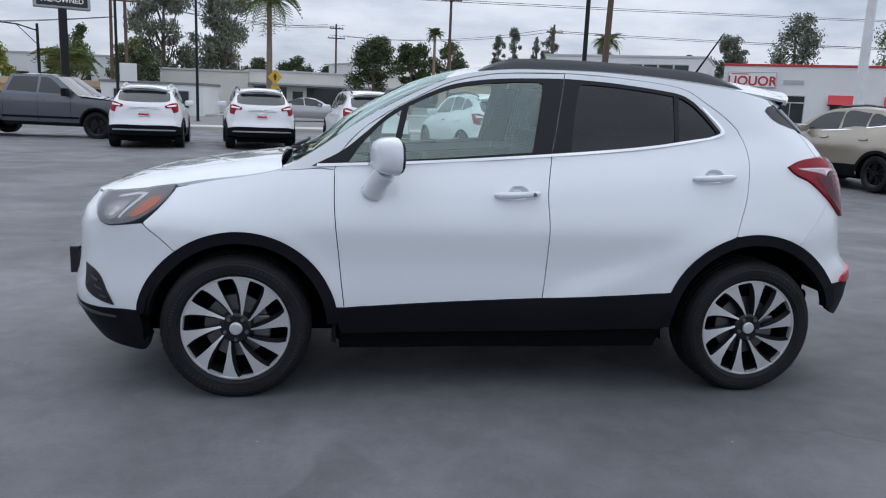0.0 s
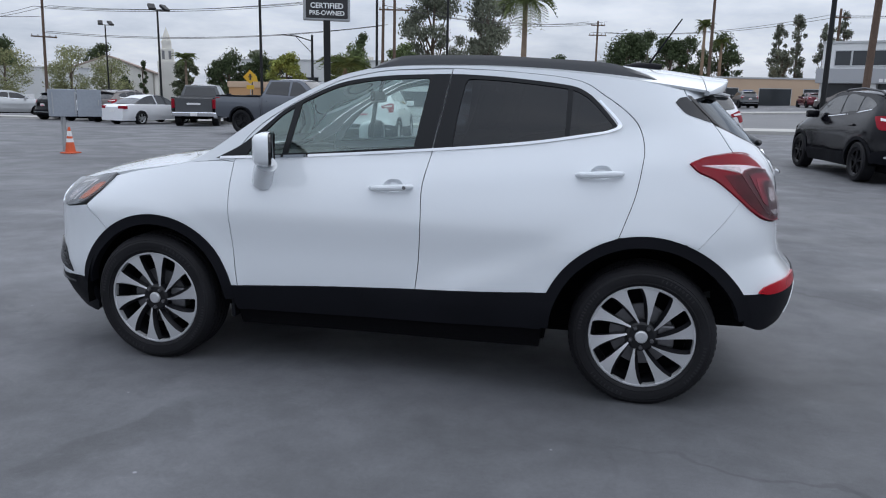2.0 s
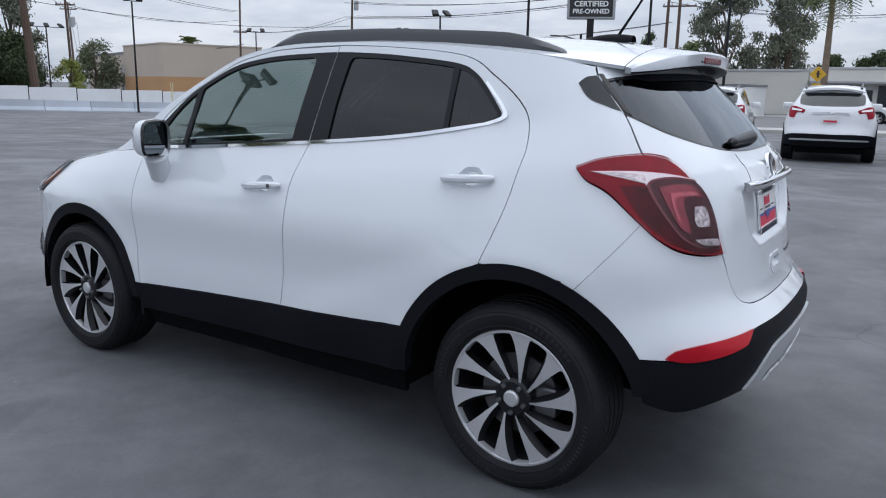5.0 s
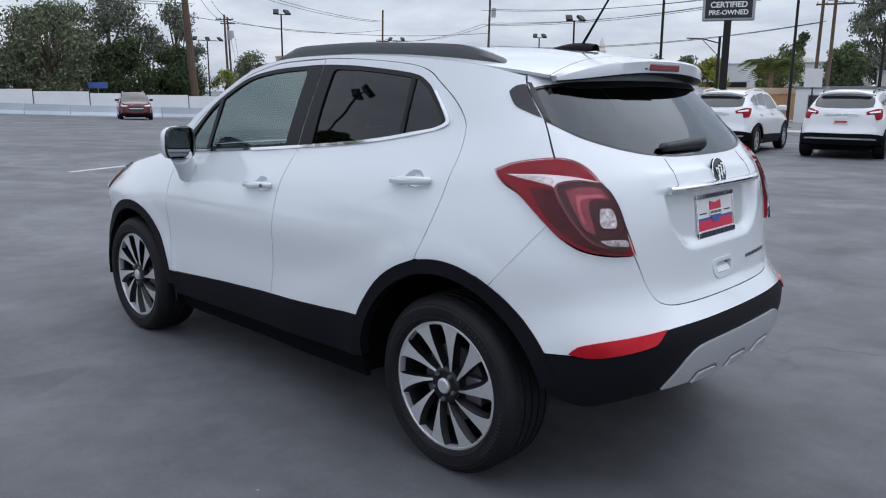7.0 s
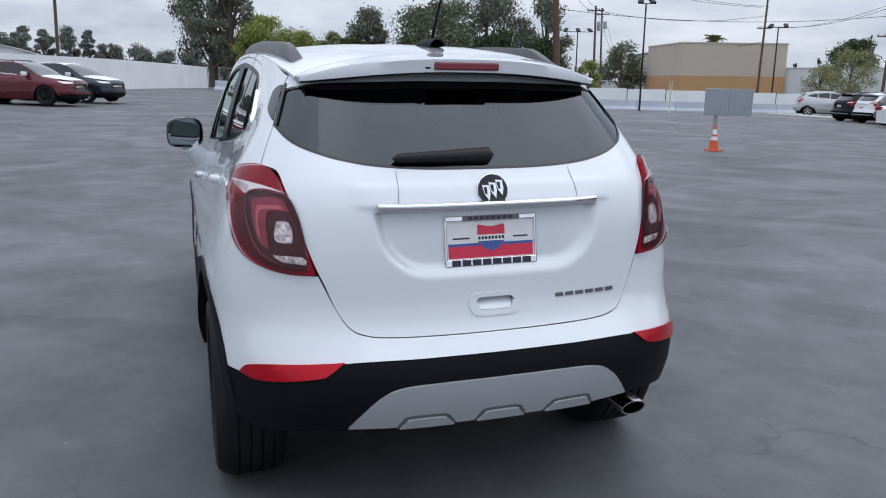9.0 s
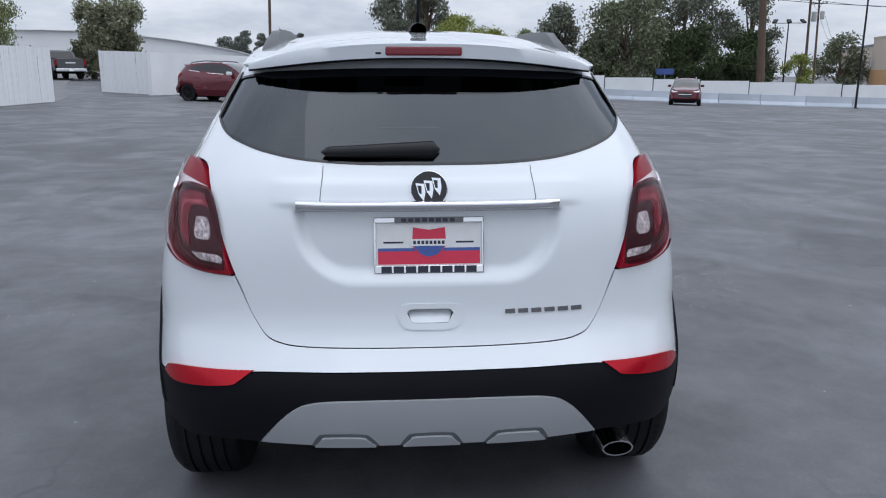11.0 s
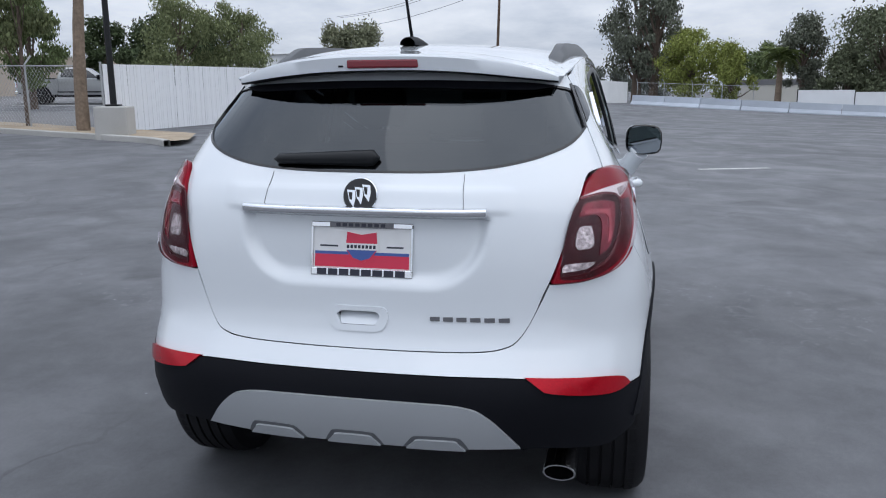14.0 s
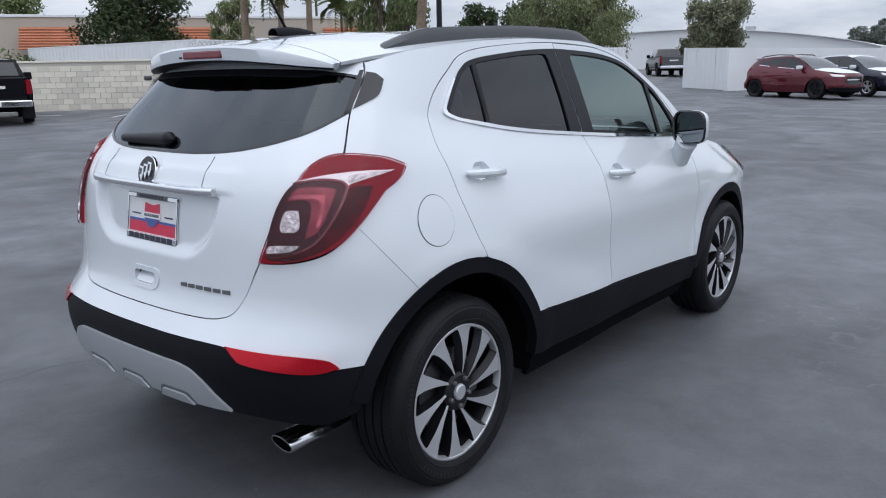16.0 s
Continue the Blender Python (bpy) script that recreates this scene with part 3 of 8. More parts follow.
def build_wheel(parent, x, side, steer=0.0):
    """A road wheel, face outwards (side -1: left), hub in the middle."""
    hub = part("wheel", lathe([(-0.004, 0.243), (0.012, 0.234), (0.06, 0.222), (0.165, 0.222), (0.175, 0.240)], 48), RIM_DARK, parent, "dark alloy wheel with ten machined blades", smooth=SMOOTH)
    hub.matrix_local = pose(x, side * 0.845, 0.337, 0, 0, 0 if side < 0 else 180)
    prof = [(0.006, 0.240), (-0.012, 0.2465), (-0.024, 0.254), (-0.030, 0.264), (-0.0335, 0.2655), (-0.0335, 0.269), (-0.0325, 0.2705), (-0.036, 0.285), (-0.0345, 0.303), (-0.0355, 0.3045), (-0.0345, 0.308), (-0.030, 0.3145), (-0.0305, 0.3175), (-0.014, 0.334), (0.004, 0.3425)]
    for g in (0.040, 0.080, 0.120, 0.160):
        prof += [(g - 0.006, 0.3465), (g - 0.0055, 0.338), (g + 0.0035, 0.338), (g + 0.004, 0.3465)]
    prof += [(0.180, 0.3425), (0.198, 0.334), (0.212, 0.30), (0.205, 0.256), (0.19, 0.240)]
    tyre = part("tyre", lathe(prof, 72), RUBBER, hub, smooth=25)
    # rows of small shoulder blocks
    block = box(-0.010, 0.010, -0.006, 0.016, -0.0035, 0.0035, 0)
    part("shoulder_tread", merge(*[moved(block, Matrix.Rotation(2 * math.pi * i / 64, 4, "Y") @ Matrix.Translation((0, 0.012, 0.3415))) for i in range(64)]), RUBBER, tyre)
    # raised marks on the sidewall: plain bars
    mark = box(-0.0035, 0.0035, -0.0022, 0.001, -0.007, 0.007, 0)
    marks = [a for k in range(2) for a in [k * 180 + 15 + 4.2 * i for i in range(9)] + [k * 180 + 95 + 3.2 * i for i in range(13)]]
    part("sidewall_mark", merge(*[moved(mark, Matrix.Rotation(radians(a), 4, "Y") @ Matrix.Translation((0, -0.0345, 0.293))) for a in marks]), SIDEWALL, tyre)["kind"] = "stuff"
    part("rim_flange", lathe([(0.010, 0.236), (-0.015, 0.2375), (-0.0195, 0.240), (-0.0195, 0.2465), (-0.016, 0.2515), (0.0, 0.2525)], 64), ALLOY, hub, "bright machined rim edge", smooth=SMOOTH)
    me = None
    for i in range(10):
        sp = part("spoke", me or spoke_mesh(), ALLOY if me is None else None, hub, smooth=20 if me is None else False)
        if me is None:
            me = sp.data
            me.materials.append(RIM_DARK)
            for q in me.polygons:
                if q.normal.y > -0.75:
                    q.material_index = 1
        sp.matrix_local = Matrix.Rotation(2 * math.pi * (i + 0.25) / 10, 4, "Y") @ Matrix.Translation((0, -0.012, 0))
    part("hub_disc", lathe([(-0.012, 0.001), (-0.012, 0.060), (-0.004, 0.072), (0.03, 0.078)], 32), RIM_DARK, hub, smooth=SMOOTH)
    part("centre_cap", lathe([(-0.024, 0.0005), (-0.023, 0.024), (-0.019, 0.0295), (-0.008, 0.031)], 28), ALLOY, hub, "silver centre cap", smooth=SMOOTH)
    nut = None
    for i in range(5):
        n = part("wheel_nut", nut or lathe([(-0.026, 0.0005), (-0.026, 0.007), (-0.022, 0.0095), (-0.008, 0.010)], 8), STEEL if nut is None else None, hub, smooth=SMOOTH if nut is None else False)
        nut = n.data
        n.matrix_local = Matrix.Rotation(2 * math.pi * (i + 0.5) / 5, 4, "Y") @ Matrix.Translation((0, 0, 0.052))
    part("wheel_back", lathe([(0.11, 0.001), (0.11, 0.222)], 32), SHADOW_BLACK, hub)
    part("brake_disc", lathe([(0.045, 0.06), (0.045, 0.150), (0.062, 0.150), (0.062, 0.06)], 40), STEEL, hub, smooth=SMOOTH)
    part("brake_caliper", box(0.07, 0.155, 0.022, 0.085, -0.055, 0.055, 0.01), STEEL, hub)
    return hub


def build_hero():
    car = thing("suv", "clean white compact SUV parked on the asphalt lot, black lower cladding", "car")

    def skin(name, edge, holes=(), material=WHITE_PAINT, surface=round_flank, label="", sides=(False, True), parent=car, **k):
        """A panel on the left flank and its twin on the right."""
        made = []
        k.setdefault("depth", 0.014)
        for mirrored in sides:
            made.append(part(name, panel(surface, edge, holes, mirror=mirrored, **k), material, parent[int(mirrored)] if isinstance(parent, list) else parent, label, smooth=SMOOTH))
        return made

    gap = 0.0022
    # doors, with their windows and the cups behind the handles
    def cup_edge(x, z):
        return outline([(x - 0.055, z + 0.004), (x - 0.032, z + 0.030), (x - 0.01, z + 0.036), (x + 0.03, z + 0.033), (x + 0.055, z + 0.008)], [(x + 0.055, z + 0.008), (x + 0.035, z - 0.022), (x, z - 0.028), (x - 0.035, z - 0.020), (x - 0.055, z + 0.004)])
    fd = skin("front_door", outline(slide(SEAM_A, gap), SILL[:3], slide(SEAM_B, -gap), slide(FRAME_F, 0, -gap)), [GLASS_F, cup_edge(0.04, 0.995)])
    rear_door_arch = [(1.142 - gap, 0.812)] + [p for p in arc(*REAR_HUB, ARCH_R, 68, 27, 8)] + [(0.84, 0.532)]
    rd = skin("rear_door", outline(SILL[2:], rear_door_arch[::-1], slide(FRAME_R[::-1], -gap), slide(SEAM_B[::-1], gap)), [GLASS_R, cup_edge(1.045, 1.098)])
    # side frame: windscreen pillar, roof edge and rear wing
    crest = [(s, float(SHOULDER(s)) - 0.002) for s in np.linspace(1.508, -1.09, 22)]
    lamp_front = [(1.6885, 0.9945), (1.587, 1.082), (1.512, 1.117), (1.470, 1.157)]
    lamp_top = [(1.470, 1.157), (1.572, 1.193), (1.70, 1.206)]
    frame_out = [(a + gap * (1 if a > 0.9 else -1 if a < -0.5 else 0), b + gap) for a, b in FRAME_F[::-1] + FRAME_R[1:]]
    skin("side_frame", outline([(-0.90, 1.088), frame_out[0]], frame_out, [(1.142 + gap, 0.815), *arc(*REAR_HUB, ARCH_R, 108, 116, 3), (1.4925, 0.771)], [(1.4925, 0.771), (1.6885, 0.9945)], lamp_front, lamp_top, [(1.70, 1.206), *GATE[::-1][1:]], crest, [(-1.09, 1.068), (-0.90, 1.088)]), step=0.04)
    # front wing
    hood_line = [(s, float(SHOULDER(s)) - 0.003) for s in np.linspace(-1.095, -1.612, 9)]
    skin("front_wing", outline([(-0.90, 1.083), (-0.838, 1.078)], slide(SEAM_A, -gap), arc(*FRONT_HUB, ARCH_F, 166, 52, 14), [(-1.545, 0.70), (-1.684, 0.82)], [(-1.684, 0.82), (-1.639, 0.885), (-1.609, 0.962)], hood_line[::-1], [(-1.095, 1.067), (-0.90, 1.083)]))
    # tail bumper, whole across the car
    bumper = outline([(CENTRE, 0.690), *slide(GATE_LOW[::-1][1:-4], 0.001, -0.0032), (1.99, 0.888)], [(1.99, 0.886), (1.893, 0.891), (1.803, 0.912), (1.74, 0.949), (1.6893, 0.9934)], [(1.6893, 0.9934), (1.4936, 0.7700)], arc(*REAR_HUB, ARCH_R, 117.5, 151, 6), [(1.70, 0.570), *WAIST_R[1:]])
    part("rear_bumper", panel(round_flank, both(bumper), step=0.05, depth=0.014), WHITE_PAINT, car, smooth=SMOOTH)
    valance = outline([(CENTRE, 0.635), *slide(WAIST_R[::-1][1:], 0, -0.003)], [(1.705, 0.565), *arc(*REAR_HUB, ARCH_R - 0.03, 150, 169, 5)], [(1.735, 0.415), (1.83, 0.385), (1.95, 0.40), (2.10, 0.41), (CENTRE, 0.405)])
    part("bumper_valance", panel(round_flank, both(valance), step=0.06, lift=0.004, depth=0.03), TRIM_BLACK, car, "black plastic lower bumper", smooth=SMOOTH)
    # silver skid plate with three raised ribs
    skid = outline([(CENTRE, 0.562), (2.40, 0.561), (2.27, 0.553), (2.20, 0.520), (2.10, 0.418)], [(2.10, 0.418), (2.35, 0.412), (CENTRE, 0.412)])
    plate = part("skid_plate", panel(round_flank, both(skid), step=0.05, lift=0.012, depth=0.02), SILVER, car, "silver skid plate with raised ribs", smooth=SMOOTH)
    for mid in (2.345, CENTRE, 2 * CENTRE - 2.345):
        def rib_edge(g):
            return outline([(mid - 0.095 - g, 0.413), (mid - 0.07 - g, 0.440 + g), (mid - 0.052, 0.449 + g), (mid + 0.052, 0.449 + g), (mid + 0.07 + g, 0.440 + g), (mid + 0.095 + g, 0.413)], [(mid + 0.095 + g, 0.413), (mid - 0.095 - g, 0.413)], step=0.03)
        # flat darker strip; its colour stands in for the shade of a groove
        part("rib_groove", panel(round_flank, rib_edge(0.007), step=0.05, lift=0.0135, depth=0.002), GROOVE_SHADE, plate, "darker strip round the rib in place of the groove's shade", smooth=SMOOTH)
        part("skid_rib", panel(round_flank, rib_edge(-0.003), step=0.05, lift=0.020, depth=0.010), SILVER, plate, smooth=SMOOTH)
    # tailgate with its window opening
    gate_edge = outline([(CENTRE, 1.52), (2.0, 1.515), (1.60, 1.505), (1.516, 1.50)], slide(GATE[1:], 0.006), [(1.706, 1.21), (1.79, 1.196), (1.850, 1.146), (1.881, 1.108)], slide(GATE_LOW[1:], 0.001, 0.0))
    rear_glass = outline([(CENTRE, 1.475), (2.2, 1.474), (1.80, 1.466), (1.60, 1.452), (1.545, 1.438)], [(1.545, 1.438), (1.60, 1.385), (1.655, 1.325)], [(1.655, 1.328), (1.70, 1.312), (1.80, 1.276), (1.90, 1.250), (2.0, 1.230), (2.14, 1.212), (2.34, 1.202), (CENTRE, 1.200)])
    gate = part("tailgate", panel(tailgate_surface, both(gate_edge), [both(rear_glass), both(outline([(CENTRE, 0.800), (2.545, 0.800), (2.53, 0.79)], [(2.53, 0.79), (2.545, 0.754), (CENTRE, 0.752)]))], step=0.0085, depth=0.014), WHITE_PAINT, car, smooth=SMOOTH)
    pane = part("rear_window", panel(round_flank, both(rear_glass), step=0.06, lift=-0.003, depth=0), GLASS_REAR, gate, "dark tinted rear window", smooth=True)
    pane.visible_shadow = False
    rim_in = [(CENTRE + (s - CENTRE) * 0.985, 1.335 + (z - 1.335) * 0.95) for s, z in both(rear_glass)]
    part("window_band", panel(round_flank, both(rear_glass), [rim_in], step=0.06, lift=0.001, depth=0.008), GLOSS_BLACK, pane, "black border of the rear window", smooth=True)
    top_band = outline([(CENTRE, 1.4745), (2.2, 1.4735), (1.80, 1.4655), (1.66, 1.456)], [(1.66, 1.456), (1.72, 1.449), (1.80, 1.443), (2.0, 1.447), (2.3, 1.452), (CENTRE, 1.453)])
    part("top_band", panel(round_flank, both(top_band), step=0.022, lift=0.004, depth=0.004), TRIM_BLACK, pane, smooth=True)
    for m in (False, True):
        part("corner_trim", panel(round_flank, outline([(1.529, 1.464), (1.592, 1.400), (1.649, 1.338)], [(1.675, 1.328), (1.62, 1.395), (1.552, 1.462)]), mirror=m, step=0.03, lift=0.004, depth=0.006), GLOSS_BLACK, gate, smooth=True)
    # wiper under a smooth black cover, thin at its far end
    cover, ring_n = [], 12
    for u in np.linspace(0, 1, 18):
        y, z = 0.038 - 0.348 * u, 1.243 - 0.006 * u
        x = float(round_flank(np.array(CENTRE - abs(y)), np.array(z))[0])
        k = min(1, (u / 0.06) ** 0.5 if u > 0 else 0.0, ((1 - u) / 0.04) ** 0.5 if u < 1 else 0.0)
        hh, out = (0.027 - 0.012 * u) * max(k, 0.05), (0.024 - 0.008 * u) * max(k, 0.05)
        cover.append([(x + 0.010 + out * math.cos(2 * math.pi * j / ring_n), y, z + hh * math.sin(2 * math.pi * j / ring_n)) for j in range(ring_n)])
    wiper = part("rear_wiper", ([p for r in cover for p in r], [(i * ring_n + j, i * ring_n + (j + 1) % ring_n, (i + 1) * ring_n + (j + 1) % ring_n, (i + 1) * ring_n + j) for i in range(17) for j in range(ring_n)] + [tuple(range(ring_n))[::-1], tuple(17 * ring_n + j for j in range(ring_n))]), SATIN_BLACK, gate, "black rear wiper cover", smooth=50)
    part("wiper_blade", tube([(1.822, 0.0, 1.2155), (1.815, -0.15, 1.2165), (1.800, -0.30, 1.222)], [0.005, 0.006, 0.004], 6), TRIM_BLACK, wiper, smooth=True)
    bar_rows = []
    for y in np.linspace(-0.378, 0.378, 25):
        k = 1 - 0.35 * (abs(y) / 0.378) ** 6
        x = float(tailgate_surface(np.array(CENTRE - abs(y) * 1.005), np.array(1.10))[0]) - 0.008 * (abs(y) / 0.378) ** 8
        bar_rows.append([(x - 0.012, y, 1.109), (x + 0.014 * k, y, 1.108), (x + 0.024 * k, y, 1.1055), (x + 0.027 * k, y, 1.101), (x + 0.023 * k, y, 1.086), (x + 0.006 * k, y, 1.081), (x - 0.03, y, 1.080)])
    part("chrome_bar", ([p for r in bar_rows for p in r], [(i * 7 + j, (i + 1) * 7 + j, (i + 1) * 7 + j + 1, i * 7 + j + 1) for i in range(24) for j in range(6)] + [tuple(range(7)), tuple(24 * 7 + j for j in range(7))[::-1]]), CHROME, gate, "chrome bar above the plate", smooth=50)
    # fine joints of the garnish above the bar
    for sgn in (-1, 1):
        part("garnish_joint", panel(tailgate_surface, outline([(CENTRE + sgn * 0.402, 1.1985), (CENTRE + sgn * 0.388, 1.16), (CENTRE + sgn * 0.380, 1.108)], [(CENTRE + sgn * 0.3782, 1.108), (CENTRE + sgn * 0.3862, 1.16), (CENTRE + sgn * 0.4002, 1.1985)]), step=0.05, lift=0.0012, depth=0.002), RAIL_GREY, gate)
    badge = pose(1.897, 0, 1.137, 0, -17, 0)
    b = part("badge", moved(lathe([(0.010, 0.0005), (0.010, 0.0515), (0.008, 0.0535), (0.0, 0.054)], 36, "x"), badge), CHROME, gate, "round chrome badge with three plain shields", smooth=SMOOTH)
    part("badge_field", moved(lathe([(0.0115, 0.0005), (0.0115, 0.0505), (0.009, 0.052)], 32, "x"), badge), GLOSS_BLACK, b)
    for dy, dz in ((-0.024, -0.005), (-0.001, 0.003), (0.022, 0.011)):
        sh = part("badge_shield", moved(prism([(dy - 0.015, dz + 0.021), (dy + 0.010, dz + 0.019), (dy + 0.013, dz - 0.006), (dy + 0.008, dz - 0.031), (dy - 0.006, dz - 0.012)], 0.0115, 0.0160, "x"), badge), CHROME, b)
        part("shield_field", moved(prism([(dy - 0.010, dz + 0.014), (dy + 0.002, dz + 0.013), (dy + 0.002, dz - 0.010), (dy - 0.005, dz - 0.008)], 0.0155, 0.0166, "x"), badge), GLOSS_BLACK, sh)
    grip = outline([(CENTRE, 0.812), (2.53, 0.812), (2.508, 0.803), (2.502, 0.78)], [(2.502, 0.78), (2.515, 0.752), (2.545, 0.738), (CENTRE, 0.737)])
    slot = outline([(CENTRE, 0.797), (2.553, 0.797), (2.540, 0.792), (2.534, 0.785)], [(2.534, 0.785), (2.548, 0.762), (2.556, 0.757), (CENTRE, 0.756)])
    g = part("tailgate_handle", panel(round_flank, both(grip), [both(slot)], step=0.03, lift=0.004, depth=0.020), WHITE_PAINT, gate, smooth=SMOOTH)
    part("handle_slot", panel(lambda s, z: tuple(a - b for a, b in zip(round_flank(s, z), (0.004 + 0.040 * blend(z, 0.762, 0.797), 0, 0))), both(slot), step=0.03, lift=0.004, depth=0.004), WHITE_PAINT, g, smooth=SMOOTH)
    # model lettering as plain bars
    for i in range(6):
        part("letter_bar", panel(round_flank, outline([(2.872 + 0.043 * i, 0.790), (2.904 + 0.043 * i, 0.791)], [(2.904 + 0.043 * i, 0.778), (2.872 + 0.043 * i, 0.778)]), step=0.05, lift=0.004, depth=0.004), STEEL, gate)
    # lamps
    for lamp in skin("tail_lamp", LAMP, material=LAMP_RED, lift=0.010, depth=0.03, step=0.03, label="red wrap-around tail lamp"):
        m = lamp.data.vertices[0].co.y > 0
        bits = [("lamp_blade", outline([(1.528, 1.147), (1.654, 1.153), (1.74, 1.150), (1.80, 1.143), (1.866, 1.130)], [(1.866, 1.130), (1.80, 1.137), (1.745, 1.135), (1.722, 1.122), (1.704, 1.112)], [(1.704, 1.117), (1.647, 1.129), (1.572, 1.140), (1.528, 1.147)]), LAMP_BRIGHT, 0.014),
                ("blade_reflector", outline([(1.548, 1.1445), (1.62, 1.1465), (1.70, 1.143)], [(1.70, 1.143), (1.704, 1.121), (1.650, 1.1325), (1.585, 1.1405), (1.548, 1.1445)]), LAMP_CLEAR, 0.0155),
                ("lens_pocket", outline([(1.625, 1.108), (1.706, 1.106), (1.732, 1.058), (1.773, 0.998), (1.817, 0.948), (1.878, 0.919), (1.962, 0.910)], [(1.962, 0.910), (1.957, 0.901), (1.875, 0.903), (1.80, 0.930), (1.735, 0.972), (1.675, 1.032), (1.625, 1.108)]), LAMP_DEEP, 0.0125),
                ("lamp_bowl", outline([(1.712, 1.110), (1.726, 1.125), (1.789, 1.134), (1.868, 1.124), (1.915, 1.075), (1.948, 0.995), (1.965, 0.910)], [(1.965, 0.910), (1.878, 0.920), (1.818, 0.950), (1.775, 1.0), (1.735, 1.06), (1.712, 1.110)]), LAMP_DARK, 0.013),
                ("lamp_rim", outline([(1.706, 1.108), (1.722, 1.128), (1.789, 1.1375), (1.872, 1.127)], [(1.872, 1.121), (1.789, 1.131), (1.728, 1.122), (1.717, 1.108)], [(1.717, 1.108), (1.740, 1.060), (1.780, 1.0), (1.822, 0.953), (1.880, 0.924)], [(1.878, 0.919), (1.817, 0.948), (1.773, 0.998), (1.732, 1.058), (1.706, 1.108)]), LAMP_SMOKE, 0.0165),
                ("brake_ring", outline([(1.745, 1.105), (1.80, 1.115), (1.862, 1.108), (1.893, 1.075)], [(1.893, 1.075), (1.835, 1.078), (1.82, 1.055), (1.835, 1.0), (1.845, 0.965)], [(1.845, 0.965), (1.808, 0.985), (1.775, 1.04), (1.745, 1.105)]), LAMP_RING_SKY, 0.016),
                ("ring_edge", outline([(1.778, 1.090), (1.86, 1.093), (1.872, 1.083)], [(1.872, 1.083), (1.80, 1.078), (1.795, 1.05), (1.812, 1.00)], [(1.812, 1.00), (1.80, 1.005), (1.784, 1.05), (1.778, 1.090)]), LAMP_EDGE_SKY, 0.0175),
                ("reversing_lamp", outline([(1.858, 1.048), (1.897, 1.046), (1.915, 1.00), (1.908, 0.985)], [(1.908, 0.985), (1.868, 0.988), (1.856, 1.01), (1.858, 1.048)]), LAMP_CLEAR, 0.017),
                ("indicator", outline([(1.858, 0.948), (1.95, 0.944), (1.958, 0.922)], [(1.958, 0.922), (1.885, 0.930), (1.858, 0.948)]), LAMP_CLEAR, 0.016)]
        for nm, e, ma, up in bits:
            part(nm, panel(round_flank, e, mirror=m, step=0.025, lift=up, depth=0.006), ma, lamp, smooth=SMOOTH)
        cover = part("lens_cover", panel(round_flank, LAMP, mirror=m, step=0.025, lift=0.022, depth=0.008), GLASS_LAMP, lamp, "glossy clear outer lens", smooth=SMOOTH)
        cover.visible_shadow = False
    skin("reflector", outline([(1.772, 0.574), (1.80, 0.600), (1.863, 0.616), (1.95, 0.626), (2.10, 0.636)], [(2.10, 0.636), (2.062, 0.602), (2.04, 0.592), (1.93, 0.575), (1.84, 0.566), (1.772, 0.574)]), material=REFLECTOR, lift=0.010, depth=0.02, step=0.03, label="red reflector in the bumper")
    # rear quarter pane
    skin("quarter_pane", outline([(1.438, 1.432), (1.47, 1.452), (1.520, 1.458)], [(1.520, 1.458), (1.577, 1.403), (1.634, 1.342)], [(1.634, 1.342), (1.56, 1.362), (1.49, 1.385), (1.438, 1.432)]), material=GLOSS_BLACK, lift=0.003, depth=0.006, label="dark fixed corner pane")
    # door windows with seals
    for name, pane_edge, doors, ma, lab in (("front_window", GLASS_F, fd, GLASS_FRONT, "clear greenish side window"), ("rear_side_window", GLASS_R, rd, GLASS_DARK, "dark tinted side window")):
        for p in skin(name, pane_edge, material=ma, parent=doors, lift=-0.006, depth=0, step=0.06, label=lab):
            p.visible_shadow = False
    def shrunk(edge, k):
        c = np.mean(edge, 0)
        return [(c[0] + (a - c[0]) * k, c[1] + (b - c[1]) * (2 * k - 1)) for a, b in edge]
    foot_f = [(a, float(BELT(a)) + 0.008) for a in np.linspace(0.2135, -0.94, 10)]
    foot_r = [(a, float(BELT(a)) + 0.008) for a in np.linspace(1.05, 0.2195, 10)]
    seal_f = outline([(-0.94, 1.094), (-0.80, 1.168), (-0.70, 1.248), (-0.575, 1.352), (-0.414, 1.440), (-0.28, 1.494), (-0.138, 1.522), (0.004, 1.536), (0.20, 1.545)], [(0.20, 1.545), (0.2825, 1.547)], [(0.2825, 1.547), (0.2445, 1.34), foot_f[0]], foot_f)
    skin("window_surround", seal_f, [shrunk(GLASS_F, 0.990)], SATIN_BLACK, parent=fd, lift=0.002, depth=0.016, step=0.05, label="black window surround")
    seal_r = outline([foot_r[-1], (0.2500, 1.34), (0.2880, 1.547)], [(0.2880, 1.547), (0.40, 1.544), (0.586, 1.533), (0.863, 1.503), (0.955, 1.47), (1.015, 1.42), (1.10, 1.325), (1.10, 1.305), (1.05, foot_r[0][1])], foot_r)
    skin("window_surround", seal_r, [shrunk(GLASS_R, 0.990)], SATIN_BLACK, parent=rd, lift=0.002, depth=0.016, step=0.05, label="black window surround")
    skin("division_bar", outline([(-0.520, 1.372), (-0.485, 1.392)], [(-0.545, 1.122), (-0.575, 1.120)]), material=SATIN_BLACK, parent=fd, lift=0.002, depth=0.01)
